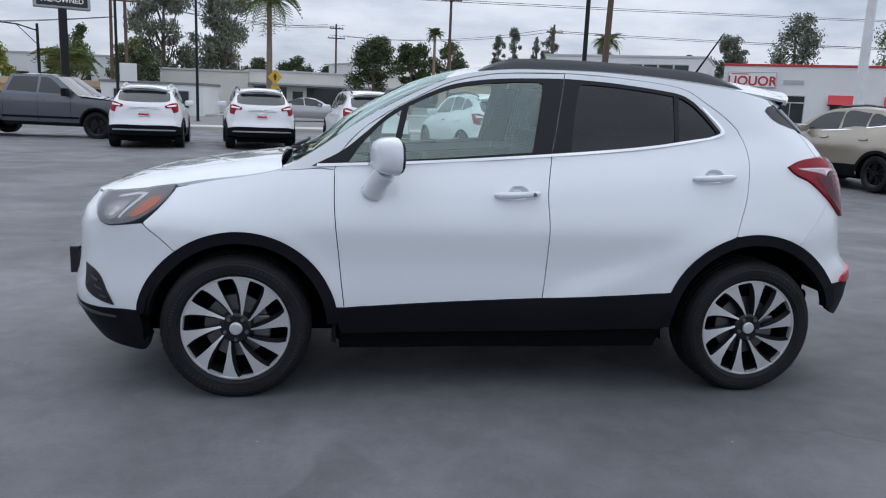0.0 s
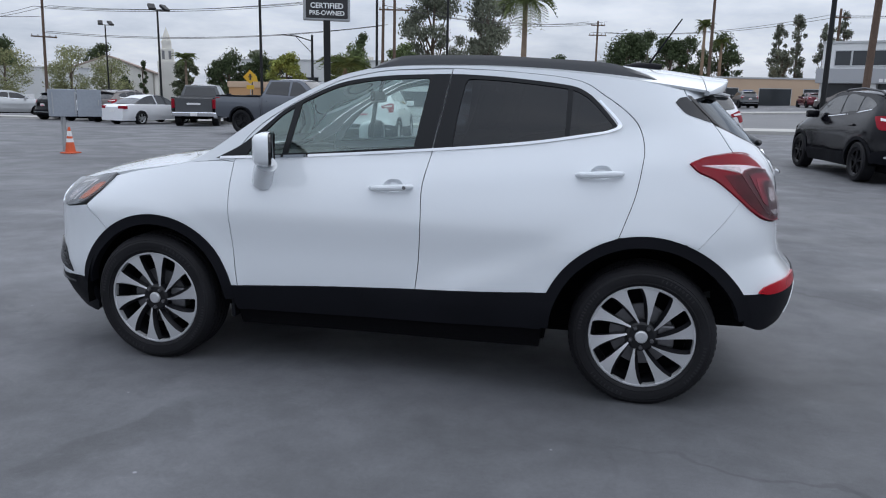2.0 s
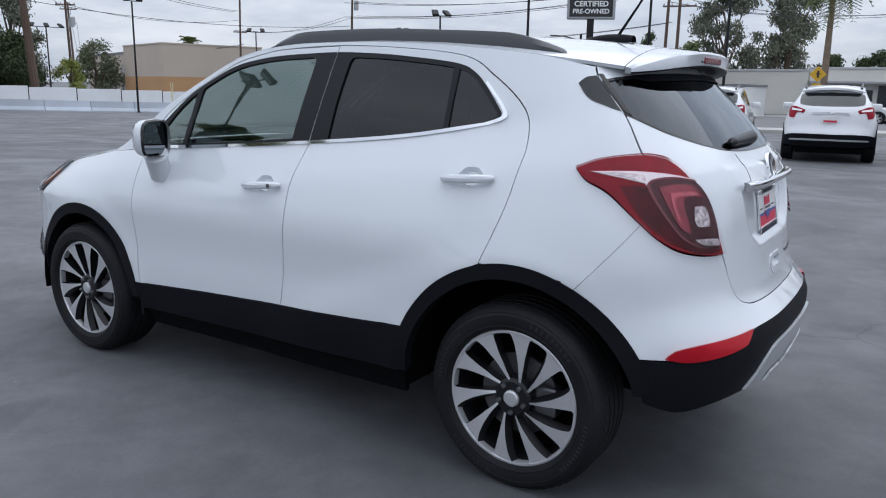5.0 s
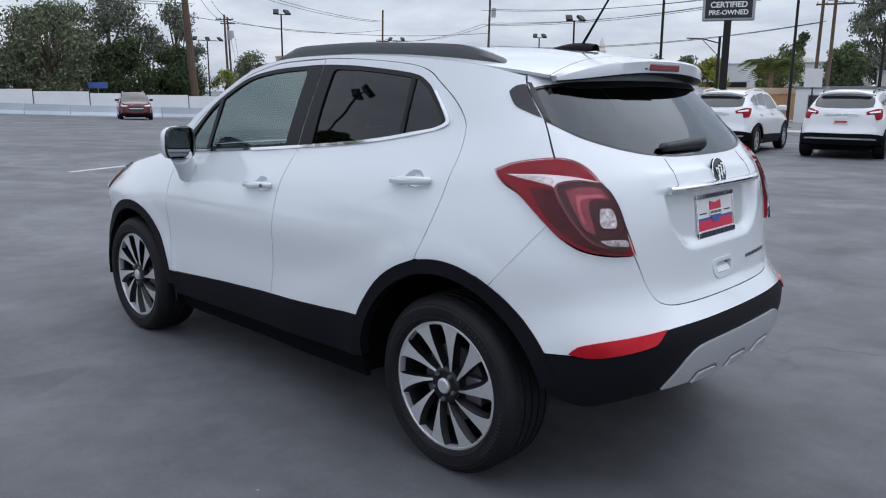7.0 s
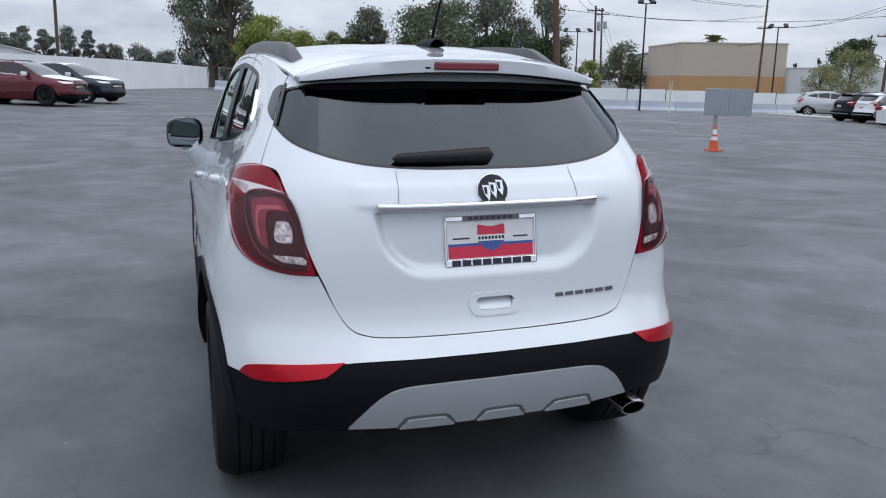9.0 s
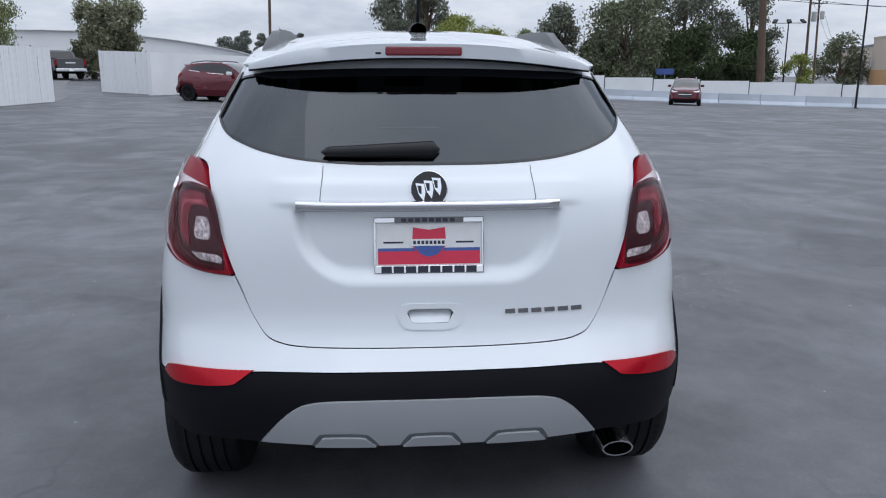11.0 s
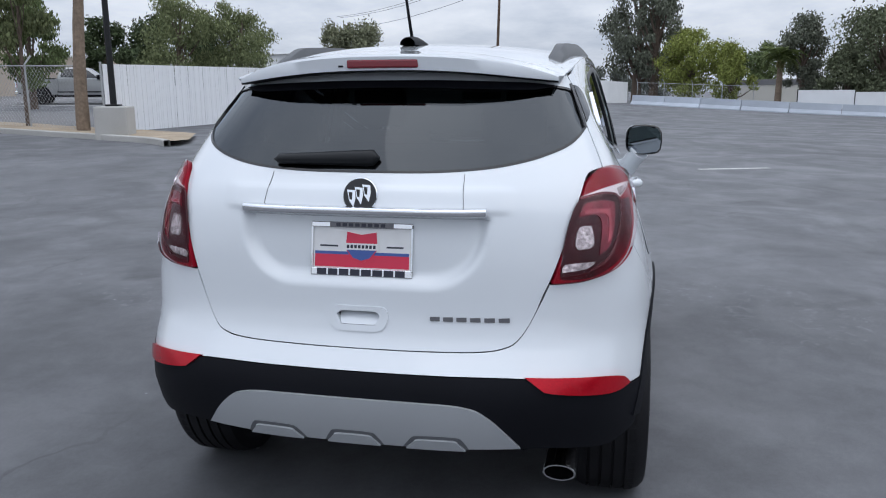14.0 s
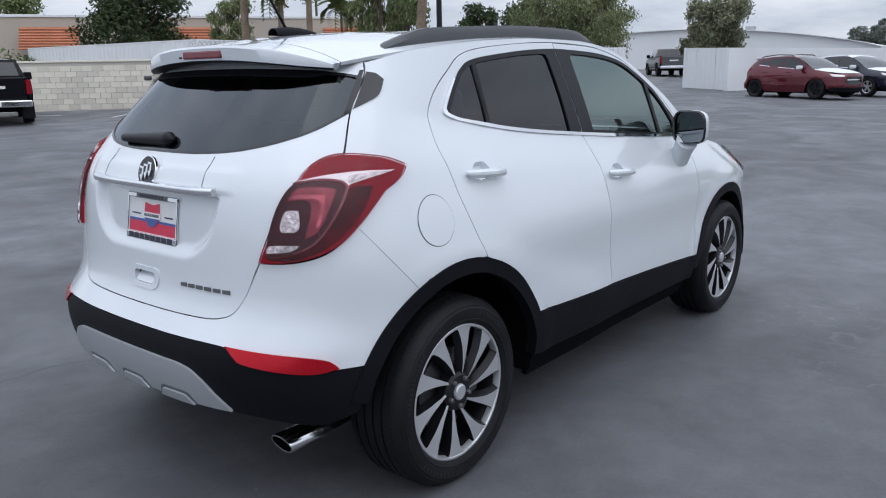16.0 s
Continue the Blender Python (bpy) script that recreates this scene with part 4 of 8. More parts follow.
    skin("division_bar", outline([(0.862, 1.495), (0.888, 1.49)], [(0.884, 1.248), (0.862, 1.245)]), material=SATIN_BLACK, parent=rd, lift=0.001, depth=0.01)
    # bright strip along the foot of the windows
    belt = [(s, float(BELT(s)) + 0.004) for s in np.linspace(-0.915, 1.06, 16)]
    skin("belt_strip", outline(belt, [(1.06, belt[-1][1]), (1.115, 1.300), (1.128, 1.318), (1.105, 1.352), (1.02, 1.435)], [(1.02, 1.435), (1.012, 1.428)], [(1.012, 1.428), (1.095, 1.345), (1.108, 1.318), (1.09, 1.303), (1.04, 1.287)], slide(belt[::-1][1:], 0, 0.013)), material=CHROME, lift=0.007, depth=0.012, step=0.06, label="bright strip under the windows")
    # door handles
    for x, zz, doors in ((0.04, 0.995, fd), (1.045, 1.098, rd)):
        def sunk(s_, z_, x=x, zz=zz):
            a, b, c = round_flank(s_, z_)
            return a, b + 0.024 * blend(1 - np.hypot((np.asarray(s_) - x) / 0.058, (np.asarray(z_) - zz) / 0.036), -0.05, 0.55), c
        skin("handle_cup", cup_edge(x, zz), surface=sunk, parent=doors, depth=0.003, step=0.010)
        for d, sgn in ((doors[0], -1), (doors[1], 1)):
            y = float(half_width(x, zz)) + 0.004
            h = part("door_handle", tube([(x - 0.115, sgn * (y + 0.004), zz - 0.010), (x - 0.095, sgn * (y + 0.022), zz - 0.008), (x - 0.02, sgn * (y + 0.034), zz - 0.004), (x + 0.06, sgn * (y + 0.030), zz + 0.002), (x + 0.085, sgn * (y + 0.018), zz + 0.004), (x + 0.10, sgn * (y + 0.003), zz + 0.005)], [0.009, 0.015, 0.017, 0.016, 0.014, 0.009], 10), WHITE_PAINT, d, smooth=True)
            if doors is fd and sgn < 0:
                part("keyhole", moved(lathe([(-0.0015, 0.0005), (-0.0015, 0.009), (0.002, 0.0095)], 16), pose(x + 0.068, -(y + 0.044), zz + 0.002)), STEEL, h)
    # sills and arches
    skin("door_cladding", outline(slide(SILL, 0, -0.003), arc(*REAR_HUB, ARCH_R - 0.02, 25, 2, 5), [(0.80, 0.345), (0.17, 0.33), (-0.79, 0.315)], arc(*FRONT_HUB, ARCH_F, 178, 166, 3)), material=TRIM_BLACK, lift=0.006, depth=0.03, step=0.06, label="black sill cladding")
    skin("sill", outline([(-0.80, 0.325), (0.17, 0.34), (0.81, 0.355)], [(0.81, 0.355), (0.79, 0.225)], [(0.79, 0.225), (-0.80, 0.215)]), material=SHADOW_BLACK, lift=-0.02, depth=0.02)
    for hub, r, a0, a1 in ((FRONT_HUB, ARCH_F, 8, 176), (REAR_HUB, ARCH_R, 2, 166)):
        skin("arch_trim", outline(arc(*hub, r + 0.002, a0, a1, 22), arc(*hub, r - 0.052, a1, a0, 22)), material=TRIM_BLACK, lift=0.007, depth=0.045, step=0.05, label="black wheel arch trim")
    # front bumper, headlamps and grille
    def brow(a):
        """Where the hood's edge meets the nose at a along the flank."""
        z = 0.95
        for _ in range(30):
            x, y, _z = flank(np.array(a), np.array(z))
            v = min(1.0, abs(float(y)) / float(CANTW(x)))
            z = 0.5 * z + 0.5 * (float(top(x, np.array(v))[2]) - 0.004)
        return a, z, float(x), v
    BROW = [brow(a) for a in np.linspace(-1.612, -CENTRE, 22)]
    over_lamp = [(a, z - 0.003) for a, z, x, v in BROW if a > -2.05]
    over_nose = [(a, z - 0.003) for a, z, x, v in BROW if a < -2.0]
    nose = outline(over_nose[::-1], [over_nose[0], (-2.01, 0.89), (-1.95, 0.845), (-1.88, 0.803), (-1.83, 0.797), (-1.706, 0.815), (-1.69, 0.817)], [(-1.69, 0.817), (-1.548, 0.697)], arc(*FRONT_HUB, ARCH_F, 52, 12, 8), [(-1.72, 0.413), (-1.833, 0.407), (-2.06, 0.400), (-CENTRE, 0.40)])
    part("front_bumper", panel(round_flank, both(nose), step=0.06, depth=0.014, flip=False), WHITE_PAINT, car, smooth=SMOOTH)
    chin = outline([(-CENTRE, 0.397), (-2.06, 0.397), (-1.833, 0.404), (-1.71, 0.410)], [(-1.69, 0.27), (-1.74, 0.205), (-1.85, 0.20), (-2.10, 0.215), (-CENTRE, 0.215)])
    part("front_valance", panel(round_flank, both(chin), step=0.06, lift=0.003, depth=0.03), TRIM_BLACK, car, "black plastic lower nose", smooth=SMOOTH)
    skin("chin_ridge", outline([(-2.25, 0.388), (-2.072, 0.385), (-1.95, 0.378), (-1.826, 0.372)], [(-1.826, 0.364), (-1.95, 0.367), (-2.072, 0.373), (-2.25, 0.376)]), material=RAIL_GREY, lift=0.010, depth=0.01, label="grey ridge on the lower nose")
    skin("fog_vent", outline([(-2.00, 0.600), (-1.91, 0.568), (-1.86, 0.50), (-1.825, 0.425)], [(-1.825, 0.425), (-1.90, 0.445), (-1.975, 0.490), (-2.00, 0.600)]), material=GLOSS_BLACK, lift=0.006, depth=0.012, label="black vent slot in the front bumper")
    for i in range(3):
        skin("vent_bar", outline([(-1.945 + 0.03 * i, 0.55 - 0.04 * i), (-1.90 + 0.025 * i, 0.53 - 0.035 * i)], [(-1.90 + 0.025 * i, 0.523 - 0.035 * i), (-1.945 + 0.03 * i, 0.543 - 0.04 * i)]), material=RAIL_GREY, lift=0.010, depth=0.008)
    part("grille", panel(round_flank, outline([(-2.35, 0.83), (-CENTRE, 0.84), (-2 * CENTRE + 2.35, 0.83)], [(-2 * CENTRE + 2.30, 0.60), (-CENTRE, 0.55), (-2.30, 0.60)]), step=0.06, lift=0.006, depth=0.02), GLOSS_BLACK, car, "black grille")
    part("front_plate", box(-2.185, -2.138, -0.26, 0.26, 0.46, 0.60, 0.006), GLOSS_BLACK, car, "black front plate holder")
    LAMP_F = outline(over_lamp, [over_lamp[-1], (-2.0, 0.885), (-1.945, 0.848), (-1.88, 0.806)], [(-1.88, 0.806), (-1.82, 0.802), (-1.729, 0.823), (-1.669, 0.862), (-1.625, 0.920), (-1.612, over_lamp[0][1])])
    for lamp in skin("headlamp", LAMP_F, material=LAMP_HOUSE, lift=0.004, depth=0.03, step=0.03, label="headlamp with amber side lens"):
        m = lamp.data.vertices[0].co.y > 0
        for nm, e, ma, up in (("amber_side_lens", outline([(-1.645, 0.935), (-1.70, 0.925), (-1.735, 0.885), (-1.765, 0.838)], [(-1.765, 0.838), (-1.715, 0.848), (-1.665, 0.892), (-1.645, 0.935)]), AMBER, 0.007),
                              ("light_guide", outline([(-1.735, 0.938), (-1.80, 0.936), (-1.90, 0.915)], [(-1.90, 0.906), (-1.80, 0.925), (-1.765, 0.925), (-1.80, 0.86), (-1.812, 0.83)], [(-1.797, 0.828), (-1.785, 0.86), (-1.735, 0.938)]), LAMP_BRIGHT, 0.009),
                              ("projector_bowl", outline([(-1.80, 0.905), (-1.87, 0.895), (-1.92, 0.875)], [(-1.92, 0.875), (-1.875, 0.828), (-1.825, 0.825), (-1.80, 0.905)]), LAMP_BOWL, 0.007),
                              ("projector_lens", outline([(-1.825, 0.878), (-1.86, 0.872)], [(-1.86, 0.872), (-1.862, 0.835)], [(-1.862, 0.835), (-1.832, 0.835), (-1.825, 0.878)]), LAMP_CLEAR, 0.009)):
            part(nm, panel(round_flank, e, mirror=m, step=0.03, lift=up, depth=0.004), ma, lamp, smooth=SMOOTH)
        part("lens_cover", panel(round_flank, LAMP_F, mirror=m, step=0.03, lift=0.013, depth=0.006), GLASS_LENS, lamp, "clear headlamp lens", smooth=SMOOTH).visible_shadow = False
    # hood, windscreen, roof
    rim_l = [(x + 0.004, -min(v, 0.995)) for a, z, x, v in BROW]
    part("hood", panel(top, outline([(-1.075, -0.97), (-1.095, -0.6), (-1.10, 0), (-1.095, 0.6), (-1.075, 0.97)], [(-1.075, 0.992), (-1.35, 0.995), (-1.60, 0.995)], [(x, -v) for x, v in rim_l], rim_l[::-1], [(-1.60, -0.995), (-1.35, -0.995), (-1.075, -0.992)], step=0.04), step=0.06, depth=0.015), WHITE_PAINT, car, smooth=SMOOTH)
    for sg in (-1, 1):
        part("wing_corner", panel(top, outline([(-1.072, sg * 0.92), (-1.0, sg * 0.945), (-0.93, sg * 0.955)], [(-0.93, sg * 0.999), (-1.02, sg * 0.999), (-1.072, sg * 0.999)][::1], step=0.03)[::sg], step=0.04, depth=0.012), WHITE_PAINT, car, smooth=SMOOTH)
    part("cowl", panel(top, outline([(-1.09, -0.93), (-0.98, -0.95)], [(-0.98, 0.95), (-1.09, 0.93)], step=0.05), step=0.06, lift=-0.02, depth=0.01), TRIM_BLACK, car, "black cowl with wipers")
    ws = outline([(-1.03, -0.965), (-0.75, -0.965), (-0.30, -0.96)], [(-0.30, -0.96), (-0.22, -0.6), (-0.20, 0.0), (-0.22, 0.6), (-0.30, 0.96)], [(-0.30, 0.96), (-0.75, 0.965), (-1.03, 0.965)], [(-1.03, 0.965), (-1.06, 0.0), (-1.03, -0.965)], step=0.05)
    pane = part("windscreen", panel(top, ws, step=0.08, lift=-0.004, depth=0), GLASS_FRONT, car, "clear windscreen", smooth=True)
    pane.visible_shadow = False
    part("roof", panel(top, outline([(-0.31, -1.0), (-0.225, -0.6), (-0.205, 0), (-0.225, 0.6), (-0.31, 1.0)], [(-0.31, 1.0), (1.508, 1.0)], [(1.508, 1.0), (1.508, -1.0)], [(1.508, -1.0), (-0.31, -1.0)], step=0.05), step=0.08, depth=0.012), WHITE_PAINT, car, smooth=SMOOTH)
    for sgn in (-1, 1):
        part("wiper", tube([(-1.06, sgn * 0.05, 1.135), (-1.0, sgn * 0.30, 1.15), (-0.99, 0.30 * sgn + 0.25, 1.152)], 0.010, 6), TRIM_BLACK, car)
    # roof spoiler
    vs, prof = np.linspace(-1, 1, 33), []
    for v in vs:
        back = 1.655 - 0.128 * abs(v) ** 3.5
        y0, y1 = float(CANTW(np.array(1.508))) * v, float(CANTW(np.array(1.508))) * v * (1 - 0.03 * abs(v) ** 3)
        zf = float(top(np.array([1.512]), np.array([v]))[2][0])
        drop = 0.050 - 0.038 * abs(v) ** 4
        zb = 1.558 - 0.074 * abs(v) ** 2.6
        at_x = lambda k: 1.512 + (back - 1.512) * k
        prof.append([(1.512, y0, zf), (at_x(0.35), y0, zf + (zb - zf) * 0.42), (at_x(0.7), y1, zf + (zb - zf) * 0.8 + 0.001), (at_x(0.96), y1, zb), (back, y1, zb - 0.008), (at_x(0.95), y1, zb - drop), (at_x(0.8), y1, zb - drop - 0.006), (1.500, y1 * 0.985, zb - drop - 0.004)])
    sp = part("spoiler", ([p for row in prof for p in row], [(i * 8 + j, (i + 1) * 8 + j, (i + 1) * 8 + j + 1, i * 8 + j + 1) for i in range(len(vs) - 1) for j in range(5)] + [tuple(range(8)), tuple((len(vs) - 1) * 8 + j for j in range(8))[::-1]]), WHITE_PAINT, car, smooth=40)
    part("spoiler_underside", ([p for row in prof for p in row[5:]], [(i * 3 + j, (i + 1) * 3 + j, (i + 1) * 3 + j + 1, i * 3 + j + 1) for i in range(len(vs) - 1) for j in range(2)]), SATIN_BLACK, sp, "black underside of the spoiler", smooth=40)
    part("brake_light", box(1.640, 1.656, -0.118, 0.118, 1.514, 1.542, 0.006), mat("dark_red_brake_lens", (0.17, 0.002, 0.013), 0.25, coat=0.5, grain=0.1, scale=150), sp, "dark red high brake light")
    part("washer_jet", box(1.645, 1.652, -0.148, -0.130, 1.518, 1.524, 0.002), TRIM_BLACK, sp)
    # roof rails
    for sgn in (-1, 1):
        xs = np.linspace(-0.14, 1.285, 30)
        rows = []
        for x in xs:
            e = min(1, (x + 0.14) / 0.16, (1.285 - x) / 0.22)
            foot = float(top(np.array([x]), np.array([0.93]))[2][0]) - 0.008
            yy = 0.565 - 0.055 * (x + 0.14) / 1.42
            hgt = 0.010 + 0.044 * e ** 0.7 + 0.006 * float(blend(x, 0.7, 1.05)) * e
            rows.append([(x, sgn * (yy + 0.036), foot - 0.012), (x, sgn * (yy + 0.032), foot + hgt * 0.6), (x, sgn * (yy + 0.014), foot + hgt), (x, sgn * (yy - 0.014), foot + hgt), (x, sgn * (yy - 0.028), foot + hgt * 0.5), (x, sgn * (yy - 0.03), foot - 0.01)])
        n = 6
        q = [(i * n + j, (i + 1) * n + j, (i + 1) * n + (j + 1) % n, i * n + (j + 1) % n) for i in range(len(xs) - 1) for j in range(n)] + [tuple(range(n)), tuple((len(xs) - 1) * n + j for j in range(n))[::-1]]
        if sgn > 0:
            q = [f[::-1] for f in q]
        part("roof_rail", ([p for r in rows for p in r], [f[::-1] for f in q]), RAIL_GREY, car, "dark grey roof rail", smooth=40)
    # aerial
    fin = part("aerial_base", moved(grid(lambda u, v: (-0.11 + 0.22 * u, (0.038 - 0.010 * u) * math.cos(math.pi * v), 0.012 + math.sin(math.pi * v) * 0.034 * math.sin(math.pi * min(0.98, 0.10 + 0.62 * u ** 0.8))), np.linspace(0, 1, 12), np.linspace(0, 1, 11)), pose(1.22, 0, 1.592)), TRIM_BLACK, car, "black aerial base", smooth=True)
    part("aerial", tube([(1.265, 0, 1.635), (1.42, 0.005, 1.87)], [0.006, 0.0035], 8), TRIM_BLACK, fin)
    # door mirrors
    for sgn, d in ((-1, fd[0]), (1, fd[1])):
        sec = []
        for k, (dx, w, h) in enumerate(((-0.060, 0.030, 0.03), (-0.055, 0.065, 0.060), (-0.040, 0.088, 0.080), (-0.012, 0.100, 0.090), (0.015, 0.103, 0.094), (0.034, 0.102, 0.093))):
            ring = []
            for j in range(16):
                a = 2 * math.pi * j / 16
                ca, sa = math.cos(a), math.sin(a)
                ring.append((-0.600 + dx + 0.32 * w * ca, sgn * (0.905 + w * abs(ca) ** 0.6 * (1 if ca > 0 else -1)), 1.155 + h * abs(sa) ** 0.6 * (1 if sa > 0 else -1) * (1 if sa > 0 else 0.85)))
            sec.append(ring)
        q = [(i * 16 + j, i * 16 + (j + 1) % 16, (i + 1) * 16 + (j + 1) % 16, (i + 1) * 16 + j) for i in range(5) for j in range(16)] + [tuple(range(16))[::-1]]
        shell = part("mirror", ([p for r in sec for p in r], [f if sgn > 0 else f[::-1] for f in q]), WHITE_PAINT, d, "white door mirror with a black rim", smooth=40)
        rim = [(p[0] + 0.004, p[1], p[2]) for p in sec[-1]]
        rim2 = [(p[0] + 0.012, sgn * 0.905 + (p[1] - sgn * 0.905) * 0.93, 1.15 + (p[2] - 1.15) * 0.93) for p in sec[-1]]
        part("mirror_rim", (sec[-1] + rim + rim2, [(i * 16 + j, i * 16 + (j + 1) % 16, (i + 1) * 16 + (j + 1) % 16, (i + 1) * 16 + j) for i in range(2) for j in range(16)]), GLOSS_BLACK, shell)
        gl = [(p[0] - 0.004, sgn * 0.905 + (p[1] - sgn * 0.905) * 0.93, 1.15 + (p[2] - 1.15) * 0.93) for p in sec[-1]]
        part("mirror_glass", (gl, [tuple(range(16)) if sgn < 0 else tuple(range(16))[::-1]]), MIRROR, shell, "mirror glass")
        part("mirror_stalk", tube([(-0.655, sgn * 0.815, 0.985), (-0.635, sgn * 0.85, 1.04), (-0.60, sgn * 0.885, 1.09)], [0.056, 0.052, 0.056], 14), WHITE_PAINT, shell, smooth=True)
    # fuel flap on the right side
    flap = [(1.374 + 0.088 * math.cos(2 * math.pi * i / 40), 0.972 + 0.082 * math.sin(2 * math.pi * i / 40)) for i in range(40)]
    gap_ring = [(1.374 + (a - 1.374) * 1.028, 0.972 + (b - 0.972) * 1.03) for a, b in flap]
    part("flap_gap", panel(round_flank, gap_ring, mirror=True, lift=0.0010, depth=0.004, step=0.04), RAIL_GREY, car, smooth=SMOOTH)
    part("fuel_flap", panel(round_flank, flap, mirror=True, lift=0.0024, depth=0.006, step=0.04), WHITE_PAINT, car, smooth=SMOOTH)
    # plate with frame: printed shapes without lettering
    lean = pose(1.899, 0, 0.975, 0, -9, 0)
    pl = part("plate", moved(box(-0.008, 0.004, -0.155, 0.155, -0.078, 0.078, 0.003), lean), PLATE_WHITE, gate, "white dealer plate with red and blue print")
    part("plate_frame", moved(merge(box(0.002, 0.010, -0.160, 0.160, 0.064, 0.082, 0.003), box(0.002, 0.010, -0.160, 0.160, -0.082, -0.058, 0.003), box(0.002, 0.010, -0.160, -0.153, -0.08, 0.08, 0.003), box(0.002, 0.010, 0.153, 0.160, -0.08, 0.08, 0.003)), lean), CHROME, pl, "chrome plate frame")
    part("frame_band", moved(box(0.009, 0.0106, -0.100, 0.100, 0.0645, 0.0815), lean), STEEL, pl, "dark band on the plate frame")
    for nm, ma, y0, y1, z0, z1, x in (("red_band", PLATE_RED, -0.148, 0.148, -0.055, -0.017, 0.0052), ("blue_band", PLATE_BLUE, -0.148, 0.148, -0.017, -0.008, 0.0052)):
        part(nm, moved(box(x - 0.002, x, y0, y1, z0, z1), lean), ma, pl)
    part("shield", moved(prism([(-0.046, 0.052), (0.0, 0.044), (0.046, 0.052), (0.050, 0.0), (0.030, -0.028), (0.0, -0.042), (-0.030, -0.028), (-0.050, 0.0)], 0.0056, 0.0066, "x"), lean), PLATE_RED, pl)
    part("shield_foot", moved(prism([(-0.046, -0.002), (0.046, -0.002), (0.026, -0.026), (0.0, -0.034), (-0.026, -0.026)], 0.0068, 0.0074, "x"), lean), PLATE_BLUE, pl)
    part("shield_bar", moved(box(0.0056, 0.0078, -0.056, 0.056, -0.002, 0.018), lean), PLATE_WHITE, pl)
    for i in range(8):
        part("print_bar", moved(box(0.0100, 0.0108, -0.139 + 0.0352 * i, -0.109 + 0.0352 * i, -0.079, -0.060), lean), PLATE_INK, pl)
        part("print_bar", moved(box(0.0070, 0.0084, -0.046 + 0.0118 * i, -0.038 + 0.0118 * i, 0.003, 0.013), lean), PLATE_INK, pl)
        part("print_bar", moved(box(0.0106, 0.0114, -0.080 + 0.020 * i, -0.066 + 0.020 * i, 0.068, 0.078), lean), PLATE_INK, pl)
    for y0, y1 in ((-0.132, -0.075), (0.078, 0.130)):
        part("print_bar", moved(box(0.004, 0.0052, y0, y1, 0.006, 0.011), lean), PLATE_INK, pl)
    # exhaust
    ell = []
    for x, k in ((1.69, 0.75), (1.74, 0.98), (1.866, 1.0), (1.876, 0.97), (1.876, 0.86), (1.75, 0.82)):
        ell.append([(x + 0.012 * math.sin(2 * math.pi * j / 28), 0.604 + 0.052 * k * math.cos(2 * math.pi * j / 28), 0.296 + 0.033 * k * math.sin(2 * math.pi * j / 28)) for j in range(28)])
    tip = part("exhaust_tip", ([p for r in ell for p in r], [(i * 28 + j, (i + 1) * 28 + j, (i + 1) * 28 + (j + 1) % 28, i * 28 + (j + 1) % 28) for i in range(5) for j in range(28)]), TIP_STEEL, car, "oval chrome exhaust tip", smooth=True)
    part("exhaust_bore", ([(p[0] + 0.05, 0.604 + (p[1] - 0.604) * 0.98, 0.296 + (p[2] - 0.296) * 0.98) for p in ell[-1]], [tuple(range(28))]), SHADOW_BLACK, tip)
    part("exhaust_pipe", tube([(0.6, 0.5, 0.27), (1.2, 0.52, 0.27), (1.72, 0.60, 0.290)], 0.03, 10), SHADOW_BLACK, car)
    # inner shell, floor and wheel housings
    cut = outline([(-1.98, 0.26), (-1.72, 0.25)], arc(*FRONT_HUB, ARCH_F - 0.03, -8, 188, 20), [(-0.80, 0.25), (0.78, 0.25)], arc(*REAR_HUB, ARCH_R - 0.03, -8, 150, 20), [(1.72, 0.47), (1.95, 0.47)], [(1.95, 0.47), (1.95, 0.90), (1.85, 1.13)], [(1.85, 1.13), (1.6, 1.22), (1.1, 1.25), (0.2, 1.14), (-0.9, 1.06)], [(-0.9, 1.06), (-1.6, 0.93), (-1.9, 0.80), (-1.98, 0.26)], step=0.05)
    skin("inner_shell", cut, material=SHADOW_BLACK, lift=-0.035, depth=0, step=0.10, label="black inner body shell")
    part("tail_shell", panel(round_flank, both(outline([(CENTRE, 1.16), (2.1, 1.15), (1.85, 1.0)], [(1.85, 1.0), (1.85, 0.42)], [(1.85, 0.42), (CENTRE, 0.42)], step=0.06)), step=0.12, lift=-0.05, depth=0), SHADOW_BLACK, car)
    for h, r, a1 in ((FRONT_HUB, ARCH_F, 186), (REAR_HUB, ARCH_R, 156)):
        for sgn in (-1, 1):
            ring = arc(h[0], h[1], r - 0.025, -8, a1, 24)
            v = [(a, sgn * 0.85, b) for a, b in ring] + [(a, sgn * 0.52, b) for a, b in ring]
            n = len(ring)
            part("wheel_housing", (v, [(i, i + 1, n + i + 1, n + i) for i in range(n - 1)] + [tuple(range(n, 2 * n))]), SHADOW_BLACK, car)
    part("underbody", merge(box(-1.95, 1.0, -0.50, 0.50, 0.22, 0.44, 0.03), box(1.0, 1.82, -0.52, 0.52, 0.32, 0.46, 0.03), box(-0.80, 0.78, -0.80, 0.80, 0.24, 0.44, 0.02)), SHADOW_BLACK, car, "dark underbody")
    part("boot_liner", merge(box(1.62, 1.76, -0.54, -0.52, 0.44, 0.66), box(1.62, 1.76, 0.52, 0.54, 0.44, 0.66)), SHADOW_BLACK, car)
    part("mud_flap", box(-0.835, -0.815, -0.85, -0.70, 0.265, 0.40, 0.004), TRIM_BLACK, car)
